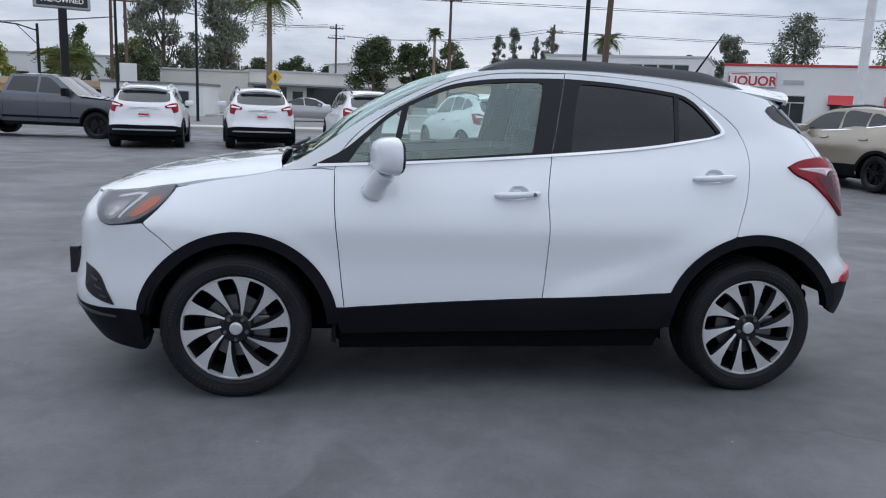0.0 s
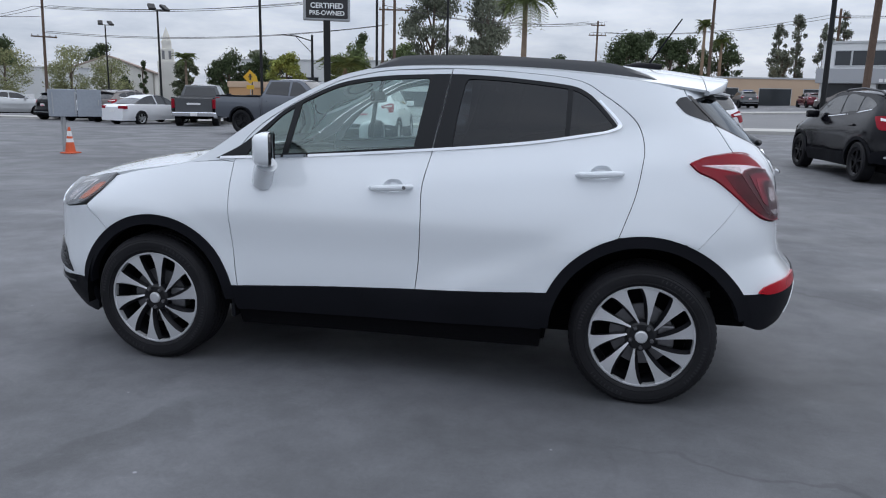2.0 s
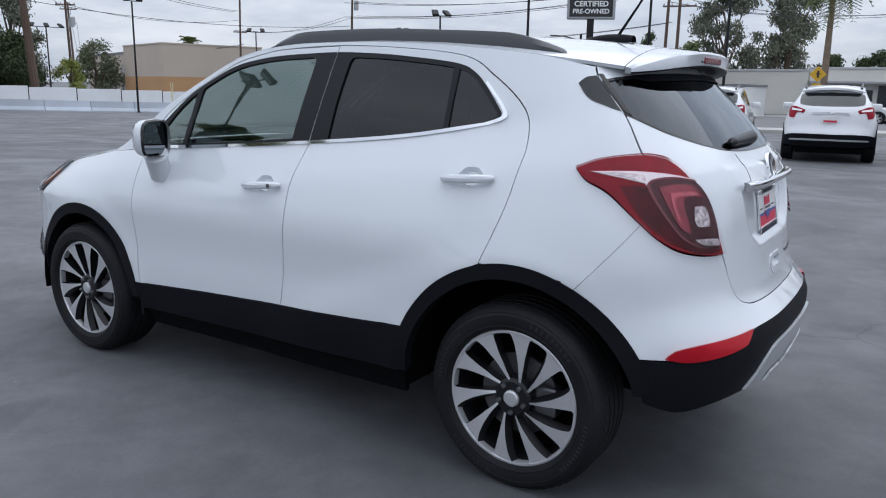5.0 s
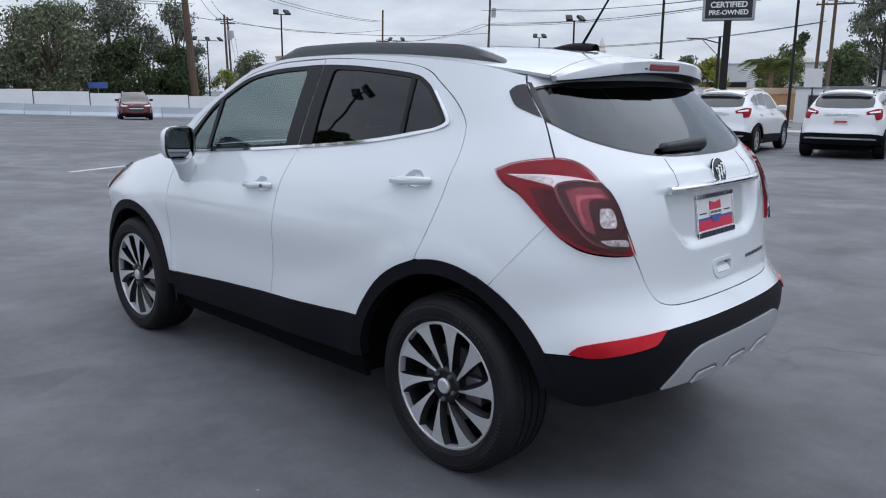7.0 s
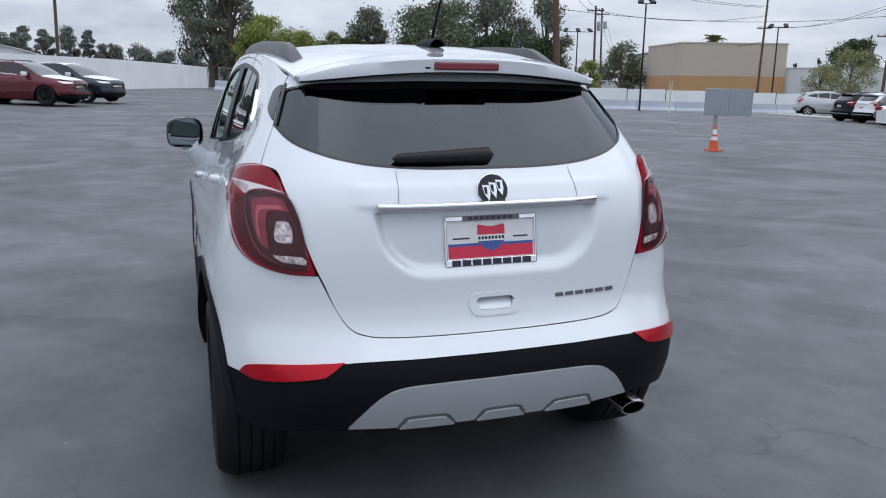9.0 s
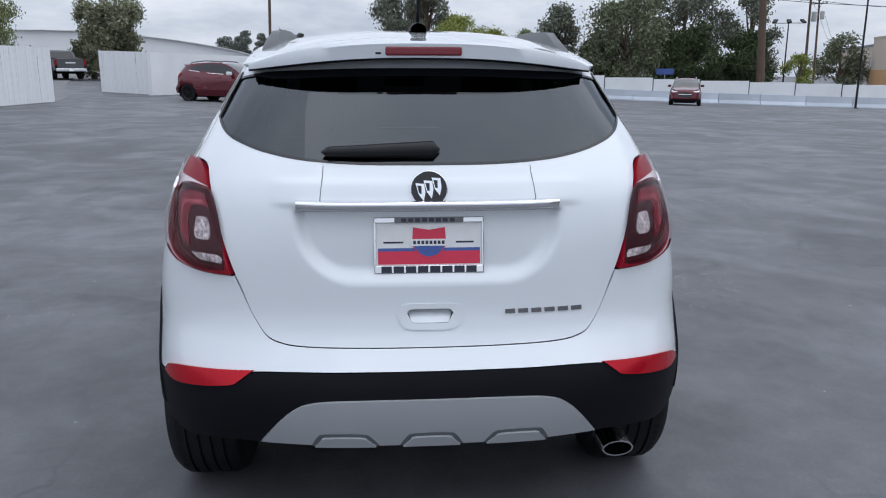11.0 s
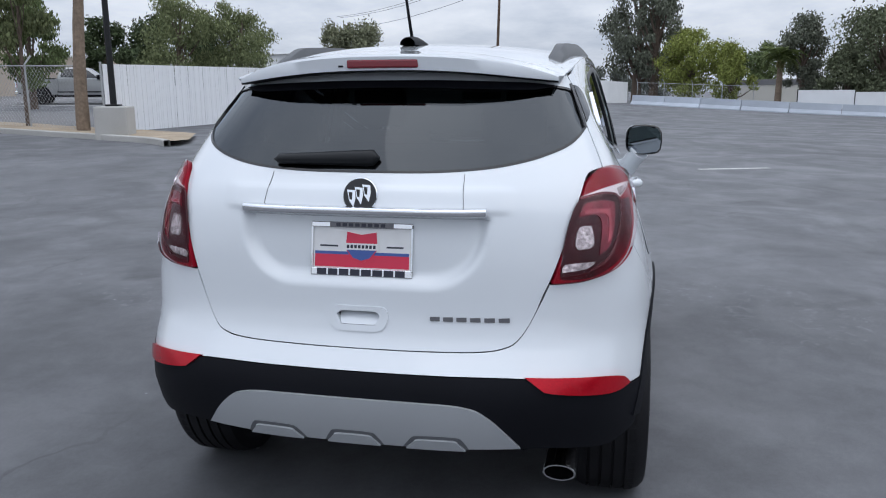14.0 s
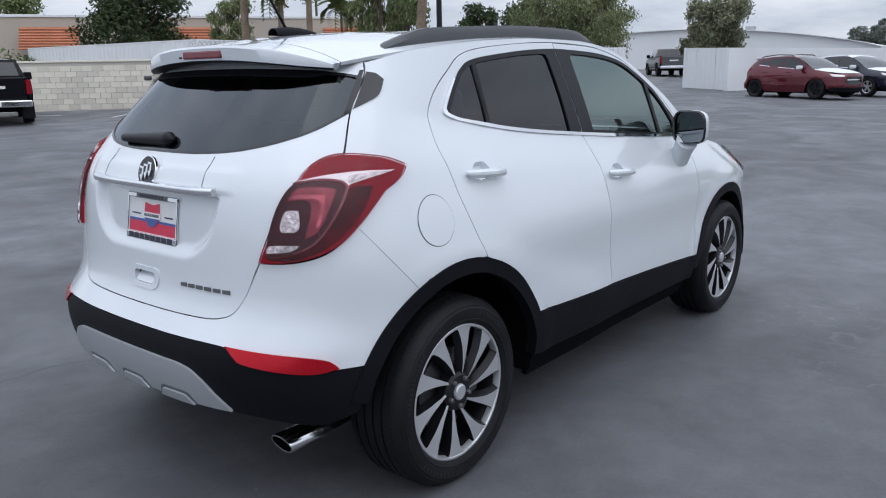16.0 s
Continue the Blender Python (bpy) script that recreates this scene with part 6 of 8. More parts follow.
building("white_shop", "low cream stucco building with a plain side wall", (-17.6, 75.6), (-9.1, 74.4), 14, 3.55, CREAM)
shop = building("storefront", "cream single-storey storefront with dark windows", (-9.0, 74.6), (7.0, 77.6), 12, 3.75, CREAM, windows=[(0.4, 0.6, 3.2, 2.0), (5.6, 0.5, 4.2, 2.1), (10.6, 0.5, 4.2, 2.1)], doors=[(4.2, 1.0, 2.2, WINDOW_DARK)])
part("awning", box(0.0, 16.0, -1.2, 0.0, 2.75, 2.95, 0.02), GREY_WALL, shop)
office = building("office_block", "two-storey grey office with a row of upper windows", (17.0, 61.1), (28.4, 54.6), 12, 5.75, PALE_WALL, windows=[(0.93 + 1.215 * i, 3.55, 1.08, 1.05) for i in range(9)])
part("undercroft", box(0.3, 12.8, -0.06, 0.0, 0.2, 2.2), mat("dark_shop_glazing", (0.03, 0.033, 0.038), 0.15, grain=0.2, scale=0.5), office, "dark glazed ground floor")
part("fascia", box(-0.1, 14.2, -0.9, 0.0, 2.2, 3.3, 0.03), GREY_WALL, office, "grey fascia above the ground floor")
for i in range(3):
    part("column", box(3.6 + 4.0 * i, 4.1 + 4.0 * i, -0.7, -0.1, -0.3, 2.2, 0.02), PALE_WALL, office)
for i in range(2):
    part("number_bar", box(4.3 + 0.35 * i, 4.55 + 0.35 * i, -0.93, -0.9, 2.3, 2.55), PLATE_WHITE, office)
liquor = building("liquor_store", "white liquor store with red trim and awnings", (30.4, 55.6), (43.2, 46.7), 12, 5.35, PALE_WALL, windows=[(4.2, 0.15, 0.95, 1.5), (5.2, 0.15, 0.95, 1.5), (4.2, 1.75, 1.95, 0.45), (8.0, 0.15, 1.8, 1.5), (11.8, 0.15, 1.8, 1.5)], coping=RED_TRIM)
sign = part("sign_board", box(0.4, 3.95, -0.12, 0.0, 2.86, 3.95, 0.02), PLATE_WHITE, liquor, "white sign board with red lettering")
part("sign_border", merge(box(0.36, 3.99, -0.15, -0.02, 3.93, 3.99, 0.01), box(0.36, 3.99, -0.15, -0.02, 2.82, 2.88, 0.01), box(0.36, 0.42, -0.15, -0.02, 2.88, 3.93, 0.01), box(3.93, 3.99, -0.15, -0.02, 2.88, 3.93, 0.01)), FRAME_GREY, sign)
wall_text("LIQUOR", 1.0, pose(2.18, -0.13, 2.96, 90, 0, 0), RED_TRIM, sign)
part("sign_bar", box(0.6, 1.9, -0.13, -0.12, 3.78, 3.85), RED_TRIM, sign)
for x in (7.8, 11.6):
    part("awning", ([(x, 0, 2.35), (x + 2.2, 0, 2.35), (x + 2.2, -0.8, 1.65), (x, -0.8, 1.65), (x, 0, 1.55), (x + 2.2, 0, 1.55)], [(0, 3, 2, 1), (0, 4, 3), (1, 2, 5), (3, 4, 5, 2)]), RED_TRIM, liquor, "red awning")
for x in (4.5, 11.9):
    for i in range(3):
        part("louvre", box(x, x + 1.5, -0.05, 0.0, 3.07 + 0.13 * i, 3.15 + 0.13 * i), FRAME_GREY, liquor)
building("peach_shops", "low peach stucco shops with dark glazing", (7.0, 88.5), (27.0, 92.0), 10, 3.7, PEACH, windows=[(1.5, 0.4, 3.0, 1.9), (6.0, 0.4, 2.6, 1.9), (11.0, 0.4, 3.6, 1.9), (16.0, 0.4, 3.0, 1.9)], doors=[(9.2, 1.1, 2.1, PLATE_BLUE)])
building("grey_shed", "pale grey shed behind the shops", (1.5, 92.0), (9.0, 95.0), 8, 5.6, PALE_WALL)
# church
church = thing("church", "white stucco church with a stepped bell tower", "church", m=pose(-62.6, 100.8, -1.75, 0, 0, 28))
part("tower", merge(box(-1.3, 1.3, -1.3, 1.3, 0, 6.6, 0.05), box(-0.95, 0.95, -0.95, 0.95, 6.6, 8.4, 0.05), box(-0.65, 0.65, -0.65, 0.65, 8.4, 9.5, 0.05)), CREAM, church)
part("spire", lathe([(9.5, 0.62), (10.4, 0.40), (11.5, 0.02)], 8, "z"), CREAM, church)
for x in (-0.45, 0.45):
    part("belfry_opening", box(x - 0.18, x + 0.18, -0.98, -0.93, 6.9, 8.1), ROOF_GREY, church)
part("nave", prism([(-14, 0), (-2, 0), (-2, 4.8), (-8, 7.0), (-14, 4.8)], -1.5, 14), CREAM, church)
part("nave_roof", merge(prism([(-14.4, 4.7), (-8, 7.05), (-8, 7.25), (-14.6, 4.85)], -1.8, 14), prism([(-8, 7.05), (-1.6, 4.7), (-1.4, 4.85), (-8, 7.25)], -1.8, 14)), mat("grey_brown_roof_tile", (0.30, 0.24, 0.21), 0.9, grain=0.15, scale=6, stain=0.1, bump=0.3), church)
for x in (-11.0, -6.0):
    part("window", box(x, x + 0.9, -1.55, -1.5, 1.5, 3.8), WINDOW_DARK, church)
# motel
motel = building("motel", "two-storey tan motel with an ochre base", (-81.5, 60.4), (-77.7, 73.6), 14, 6.35, TAN, band=(3.9, OCHRE), coping=TAN)
wing = building("motel_wing", "long tan motel wing with a shallow dark roof", (-121, 75.5), (-82.4, 61.2), 12, 5.7, TAN, windows=[(4 + 4.2 * i, 4.6, 1.3, 1.0) for i in range(8)] + [(4 + 4.2 * i, 1.6, 1.3, 1.2) for i in range(8)], coping=ROOF_GREY, coping_h=0.35)
for i in range(6):
    part("air_conditioner", box(6.0 + 4.2 * i, 6.6 + 4.2 * i, -0.35, 0, 3.7, 4.1, 0.02), FRAME_GREY, wing)
building("white_hall", "low white hall with a flat parapet", (-79.0, 73.6), (-62.0, 82.0), 14, 3.35, PALE_WALL)


def arch_hall():
    """A white warehouse with a shallow barrel roof."""
    b = thing("warehouse", "white warehouse with a shallow barrel roof", "warehouse", m=pose(-76, -53, 0.9, 0, 0, 95))
    w, eave, rise, n = 40.0, 2.45, 2.3, 28
    prof = [(w * i / n, eave + rise * math.sin(math.pi * i / n) ** 0.8) for i in range(n + 1)]
    part("wall", prism([(0, -0.8)] + [(x, z - 0.1) for x, z in prof] + [(w, -0.8)], 0.0, 30), ROOF_WHITE, b)
    part("roof", prism(prof + [(x, z - 0.08) for x, z in prof[::-1]], -0.4, 30.4), ROOF_WHITE, b)
    for x in (8, 20, 26):
        part("roof_vent", box(x, x + 0.9, 7, 8, eave + rise * 0.75, eave + rise + 0.35, 0.03), GALV, b)
    return b


arch_hall()
mall = building("tiled_shops", "tan shops under an orange tiled mansard roof", (-14.5, -55.4), (-41.5, -38.6), 10, 5.75, TAN, coping=ROOF_WHITE, windows=[(6, 0.6, 3, 1.8), (16, 0.6, 3, 1.8)])
for x0, x1 in ((5.8, 9.4), (14.3, 17.9), (25.8, 30.2)):
    me = None
    v, q = grid(lambda u, k: (x0 + (x1 - x0) * u, -1.3 * (1 - k), 2.75 + 1.5 * k), np.linspace(0, 1, 8), np.linspace(0, 1, 3))
    mansard = part("roof_slope", (v, [f[::-1] for f in q]), TILE, mall, "orange clay tile slope")
    for r in range(8):
        z = 2.79 + 1.48 * r / 8
        part("tile_course", tube([(x0, -1.3 + 1.28 * r / 8 - 0.02, z), (x1, -1.3 + 1.28 * r / 8 - 0.02, z)], 0.05, 5), TILE, mansard)
building("tan_shed", "small tan flat-roofed shed", (-52, -46), (-63, -37), 6, 4.6, TAN, coping=ROOF_WHITE)
building("far_house", "low house with a grey pitched roof behind the fence", (-92.0, 15.0), (-88.0, 26.0), 8, 2.6, CREAM, coping=ROOF_GREY, coping_h=0.6)


def container():
    c = thing("shipping_container", "white corrugated container standing behind the block wall", "container", m=pose(-18.2, -27.2, 0.45, 0, 0, -81))
    xs = np.arange(0, 12.01, 0.14)
    wave = [0.03 if i % 2 else 0.0 for i in range(len(xs))]
    v = [(x, w, z) for x, w in zip(xs, wave) for z in (0.1, 2.55)]
    part("side", (v, [(2 * i, 2 * i + 1, 2 * i + 3, 2 * i + 2) for i in range(len(xs) - 1)]), WHITE_WALL, c)
    part("frame", merge(box(0, 12, -0.03, 0.06, 2.5, 2.64, 0.01), box(-0.06, 0.06, -0.03, 0.08, 0, 2.64, 0.01), box(11.94, 12.06, -0.03, 0.08, 0, 2.64, 0.01), box(0, 12, -0.03, 2.3, 2.56, 2.62)), WHITE_WALL, c)
    part("side", moved((v, [(2 * i, 2 * i + 2, 2 * i + 3, 2 * i + 1) for i in range(len(xs) - 1)]), pose(0, 2.3, 0)), WHITE_WALL, c)
    part("end", box(-0.03, 0.03, 0.05, 2.3, 0, 2.6), WHITE_WALL, c)
    part("end", box(11.97, 12.03, 0.05, 2.3, 0, 2.6), WHITE_WALL, c)


container()

# ---- parked vehicles ----
def paint(name, color, metal=0.2, rough=0.3):
    return mat(name, color, rough, metal, grain=0.03, scale=700, coat=0.85, spec=0.35, stain=0.03, stain_scale=1.5)


FAR_WHITE = paint("white_paint_far", (0.76, 0.77, 0.79), 0.0)
FAR_RED = paint("deep_red_paint", (0.105, 0.003, 0.012), 0.4, 0.25)
FAR_BLUE = paint("dark_blue_paint", (0.010, 0.014, 0.030))
FAR_BLACK = mat("black_paint", (0.003, 0.003, 0.005), 0.15, grain=0.03, scale=700, spec=0.22)
FAR_TAN = paint("beige_metallic_paint", (0.36, 0.32, 0.26), 0.4)
FAR_SLATE = paint("slate_grey_paint", (0.120, 0.132, 0.155), 0.5, 0.25)
FAR_GREY = paint("dark_grey_paint", (0.075, 0.079, 0.084), 0.3)
FAR_SILVER = paint("silver_paint", (0.42, 0.43, 0.44), 0.5)
FAR_BROWN = paint("grey_brown_paint", (0.12, 0.105, 0.10), 0.4)
FILM = mat("white_protective_film", (0.74, 0.75, 0.77), 0.55, grain=0.05, scale=30, bump=0.1)
ROADWHEELS = {}


def road_wheel(parent, x, y, r, bright=False, width=0.22):
    """Tyre and five-spoke rim, its face outwards."""
    key = (round(r, 3), bright)
    if key not in ROADWHEELS:
        k = r / 0.347
        tyre = lathe([(0.0, 0.225 * k), (-0.03, 0.26 * k), (-0.028, 0.32 * k), (0.0, 0.345 * k), (width - 0.03, 0.345 * k), (width, 0.31 * k), (width - 0.02, 0.22 * k)], 32)
        rim = [lathe([(0.012, 0.205 * k), (-0.008, 0.228 * k), (0.02, 0.232 * k)], 32), lathe([(0.05, 0.01), (0.05, 0.21 * k)], 24), lathe([(-0.012, 0.002), (-0.012, 0.05 * k), (0.03, 0.06 * k)], 16)]
        for i in range(10):
            a = 2 * math.pi * (i // 2) / 5 + (0.16 if i % 2 else -0.16)
            rim.append(moved(box(-0.014, 0.014, -0.004, 0.03, 0.03, 0.215 * k), Matrix.Rotation(a, 4, "Y")))
        ROADWHEELS[key] = [tyre, merge(rim[0], *rim[2:]), rim[1], None, None]
    t = ROADWHEELS[key]
    side = -1 if y < 0 else 1
    w = part("wheel", t[3] or t[0], RUBBER if t[3] is None else None, parent, smooth=30 if t[3] is None else False)
    w.matrix_local = pose(x, y, r, 0, 0, 0 if side < 0 else 180)
    t[3] = w.data
    rm = part("rim", t[4] or merge(t[1], t[2]), (ALLOY if bright else RIM_DARK) if t[4] is None else None, w, smooth=30 if t[4] is None else False)
    if t[4] is None:
        rm.data.materials.append(RIM_DARK)
        nf = len(t[1][1])
        for q in rm.data.polygons[nf:]:
            q.material_index = 1
    t[4] = rm.data


def build_suv(name, label, body, size, at, forward, r=0.36, bright=False, clad=True, film=False, group="", front=False, plate=True):
    """A parked SUV; forward: the way its nose points, in degrees."""
    car = thing(name, label, "car", group, ground_pose(at[0], at[1], forward + 180))
    k = dict(size=size, step=0.14, depth=0.0)

    def lay(nm, edge, ma, lift=0.0, lab="", whole=False, surface=round_flank, sides=(False, True), **kw):
        kk = dict(k); kk.update(kw)
        for m in ((False,) if whole else sides):
            part(nm, panel(surface, both(edge) if whole else edge, mirror=m, lift=lift, **kk), ma, car, lab, smooth=40)
    st = 0.06
    hf, hr = (-1.2775, 0.35), (1.2775, 0.35)
    lower = outline([(-1.9, 0.36), (-1.69, 0.36)], arc(*hf, 0.41, 2, 178, 12), [(-0.85, 0.30), (0.85, 0.30)], arc(*hr, 0.41, 2, 178, 12), [(1.69, 0.42), (1.86, 0.46)], [(1.86, 0.46), (1.86, 0.9), (1.80, 1.15), (1.52, 1.46)], [(s, float(SHOULDER(s))) for s in np.linspace(1.52, -1.1, 12)], [(-1.1, 1.07), (-1.6, 0.98), (-1.9, 0.90)], [(-1.9, 0.90), (-1.9, 0.36)], step=st)
    lay("body_side", lower, body, step=0.10)
    lay("side_window", outline([(-0.80, 1.12), (-0.45, 1.40), (-0.15, 1.50), (0.16, 1.525)], [(0.16, 1.525), (0.14, 1.17)], [(0.14, 1.17), (-0.80, 1.12)], step=st), FAR_GLASS, 0.004, "dark side window")
    lay("side_window", outline([(0.22, 1.18), (0.24, 1.53), (0.8, 1.50)], [(0.8, 1.50), (0.76, 1.22)], [(0.76, 1.22), (0.22, 1.18)], step=st), FAR_GLASS, 0.004)
    lay("side_window", outline([(0.82, 1.23), (0.86, 1.49), (1.15, 1.44), (1.40, 1.36)], [(1.40, 1.36), (1.30, 1.30), (0.82, 1.23)], step=st), FAR_GLASS, 0.004)
    lay("belt_strip", outline([(-0.82, 1.10), (0.2, 1.16), (1.30, 1.285)], [(1.30, 1.27), (0.2, 1.145), (-0.82, 1.085)], step=st), CHROME, 0.006)
    for x in (-0.2, 0.78):
        lay("door_handle", outline([(x, 1.0), (x + 0.2, 1.01)], [(x + 0.2, 0.98), (x, 0.97)]), body, 0.03, depth=0.03)
    trim = TRIM_BLACK if clad else body
    lay("sill_trim", outline([(-0.84, 0.46), (0.84, 0.50)], [(0.84, 0.26), (-0.84, 0.24)], step=st), trim, 0.012, depth=0.03)
    for h in (hf, hr):
        lay("arch_trim", outline(arc(*h, 0.455, 2, 178, 12), arc(*h, 0.395, 178, 2, 12), step=st), trim, 0.012, depth=0.05)
    # tail
    lay("tail", outline([(CENTRE, 1.50), (1.7, 1.49), (1.52, 1.46)], [(1.52, 1.46), (1.80, 1.15), (1.86, 0.9), (1.86, 0.46)], [(1.86, 0.46), (2.2, 0.42), (CENTRE, 0.42)], step=st), body, whole=True, step=0.1)
    lay("rear_window", outline([(CENTRE, 1.47), (1.85, 1.45), (1.64, 1.42)], [(1.64, 1.42), (1.86, 1.22)], [(1.86, 1.22), (2.1, 1.19), (CENTRE, 1.18)], step=st), FAR_GLASS, 0.006, "dark rear window", whole=True)
    lay("bumper_trim", outline([(CENTRE, 0.60), (2.0, 0.60), (1.72, 0.56)], [(1.72, 0.56), (1.72, 0.40), (2.0, 0.36), (CENTRE, 0.36)], step=st), TRIM_BLACK if clad else body, 0.030, "black lower bumper", whole=True, depth=0.06, step=0.09)
    if clad:
        lay("bumper_strip", outline([(CENTRE, 0.515), (2.05, 0.51), (1.90, 0.50)], [(1.90, 0.475), (2.05, 0.48), (CENTRE, 0.485)], step=st), SILVER, 0.045, "silver strip on the bumper", whole=True, depth=0.02, step=0.09)
    lay("tail_lamp", outline([(1.58, 1.16), (1.80, 1.17), (2.05, 1.10)], [(2.05, 1.10), (2.03, 1.04), (1.90, 1.05), (1.87, 0.93)], [(1.87, 0.93), (1.74, 0.95), (1.66, 1.06), (1.58, 1.16)], step=st), LAMP_RED, 0.012, "red tail lamp", depth=0.02)
    lay("lamp_strip", outline([(1.72, 1.135), (1.99, 1.10)], [(1.99, 1.07), (1.74, 1.09)], step=st), LAMP_BRIGHT, 0.016, depth=0.006)
    lay("chrome_bar", outline([(2.2, 1.05), (CENTRE, 1.055)], [(CENTRE, 1.02), (2.2, 1.015)], step=st), CHROME, 0.02, whole=True, depth=0.02)
    if plate:
        xb = 1.955 * size[0]
        part("plate", box(xb - 0.012, xb + 0.012, -0.155, 0.155, 0.84, 0.98, 0.004), PLATE_WHITE, car, "white dealer plate")
        part("plate_bar", box(xb + 0.012, xb + 0.014, -0.13, 0.13, 0.86, 0.905), PLATE_RED, car)
    # nose
    lay("nose", outline([(-CENTRE, 0.90), (-2.2, 0.91), (-1.9, 0.90)], [(-1.9, 0.90), (-1.9, 0.36)], [(-1.9, 0.36), (-2.2, 0.30), (-CENTRE, 0.30)], step=st), body, whole=True, step=0.1)
    lay("grille", outline([(-CENTRE, 0.80), (-2.28, 0.79)], [(-2.28, 0.79), (-2.22, 0.60), (-2.30, 0.52), (-CENTRE, 0.50)], step=st), GLOSS_BLACK, 0.010, "black grille", whole=True)
    lay("grille_bar", outline([(-CENTRE, 0.70), (-2.26, 0.70)], [(-2.26, 0.665), (-CENTRE, 0.665)], step=st), CHROME, 0.022, whole=True, depth=0.01)
    lay("headlamp", outline([(-1.72, 0.90), (-2.18, 0.85)], [(-2.18, 0.80), (-1.85, 0.81), (-1.72, 0.90)], step=st), LAMP_CLEAR, 0.010, "headlamp")
    lay("nose_trim", outline([(-CENTRE, 0.40), (-2.0, 0.42), (-1.75, 0.42)], [(-1.75, 0.30), (-2.0, 0.26), (-CENTRE, 0.25)], step=st), TRIM_BLACK, 0.010, whole=True, depth=0.03)
    # top
    tk = dict(surface=top, sides=(False,), step=0.15)
    lay("hood", outline([(-1.10, -0.99), (-1.10, 0.99)], [(-1.6, 0.99), (-1.95, 0.7), (-2.02, 0.0), (-1.95, -0.7), (-1.6, -0.99)], step=0.1), FILM if film else body, 0.0, "hood under white protective film" if film else "", **tk)
    lay("windscreen", outline([(-1.05, -0.97), (-0.32, -0.97)], [(-0.22, 0.0), (-0.32, 0.97)], [(-0.32, 0.97), (-1.05, 0.97)], step=0.1), FAR_GLASS, 0.002, "windscreen", **tk)
    lay("roof", outline([(-0.32, -1), (1.52, -1)], [(1.52, 1), (-0.32, 1)], step=0.1), FILM if film == 2 else body, 0.0, **tk)
    lay("spoiler", outline([(1.50, -0.98), (1.62, -0.85), (1.66, 0), (1.62, 0.85), (1.50, 0.98)], step=0.08), body, 0.012, surface=top, sides=(False,), step=0.15, depth=0.04)
    for sgn in (-1, 1):
        part("roof_rail", tube([tuple(a * b for a, b in zip(p, size)) for p in ((-0.1, sgn * 0.56, 1.575), (0.0, sgn * 0.56, 1.625), (0.6, sgn * 0.55, 1.655), (1.2, sgn * 0.53, 1.60), (1.3, sgn * 0.52, 1.555))], 0.022, 6), RAIL_GREY if not bright else ALLOY, car, smooth=40)
        part("mirror", moved(box(-0.08, 0.06, -0.12, 0.12, -0.075, 0.075, 0.035), pose(-0.62 * size[0], sgn * 0.92 * size[1], 1.15 * size[2])), FILM if film else body, car, smooth=40)
    part("underbody", merge(box(-1.9 * size[0], 1.85 * size[0], -0.66, 0.66, 0.20, 0.55, 0.03), box(-0.8 * size[0], 0.8 * size[0], -0.84, 0.84, 0.24, 0.5)), SHADOW_BLACK, car)
    for x in (-1.2775, 1.2775):
        for sgn in (-1, 1):
            road_wheel(car, x * size[0], sgn * 0.86 * size[1], r, bright)
            part("wheel_housing", ([(a * size[0], sgn * yy, b) for yy in (0.84 * size[1], 0.5) for a, b in arc(x, 0.35, 0.40, -5, 185, 12)], [(i, i + 1, 13 + i, 12 + i) for i in range(11)] + [tuple(range(12, 24))]), SHADOW_BLACK, car)
    return car


TERRAIN = (1.11, 1.045, 1.01)
GROUP_W = "white SUVs parked in a row"
build_suv("suv", "white compact SUV seen parked with its tail to the lot", FAR_WHITE, TERRAIN, (-5.9, 18.6), 97, bright=True, group=GROUP_W)
build_suv("suv", "white compact SUV with black lower bumper, parked beside another", FAR_WHITE, TERRAIN, (-3.05, 19.0), 99, group=GROUP_W)
build_suv("suv", "white compact SUV with red tail lamps, parked near the street", FAR_WHITE, TERRAIN, (0.0, 17.3), 97, group=GROUP_W)
build_suv("suv", "white compact SUV with bright wheels at the row's end", FAR_WHITE, TERRAIN, (2.75, 15.0), 101, group=GROUP_W)
build_suv("suv", "black compact SUV with chrome bumper strip, parked in the row", FAR_BLACK, TERRAIN, (6.25, 12.3), 97)
build_suv("suv", "beige compact SUV with black wheels and dark arches", FAR_TAN, TERRAIN, (10.3, 10.7), 96)
build_suv("suv", "deep red SUV with white film on hood and mirrors", FAR_RED, (1.10, 1.06, 1.0), (-29.4, -6.4), 66, film=1, clad=False, r=0.37)
build_suv("suv", "dark blue SUV with white film on hood and roof", FAR_BLUE, (1.10, 1.06, 1.0), (-32.9, -5.2), 60, film=2, clad=False, r=0.37, bright=True)
build_suv("suv", "older red SUV facing the lot near the barriers", FAR_RED, (1.2, 1.12, 1.09), (-46.8, 20.2), -22, bright=True, clad=False)
build_suv("suv", "large silver SUV with dark windows by the barriers", FAR_SILVER, (1.36, 1.15, 1.16), (-44.2, 48.0), 48, clad=False, r=0.40, bright=True)
wagon = build_suv("suv", "dark grey SUV with a chrome bumper strip by the block wall", FAR_GREY, (1.08, 1.05, 1.04), (-10.8, -20.0), 246, bright=True, clad=False)
for z0, s0 in ((0.735, 2.1), (0.50, 1.80)):
    part("bumper_strip", panel(round_flank, both(outline([(CENTRE, z0 + 0.022), (s0, z0 + 0.018)], [(s0, z0 - 0.012), (CENTRE, z0 - 0.014)], step=0.06)), size=(1.08, 1.05, 1.04), lift=0.045, depth=0.05, step=0.09), CHROME, wagon, "chrome strip across the tail", smooth=40)
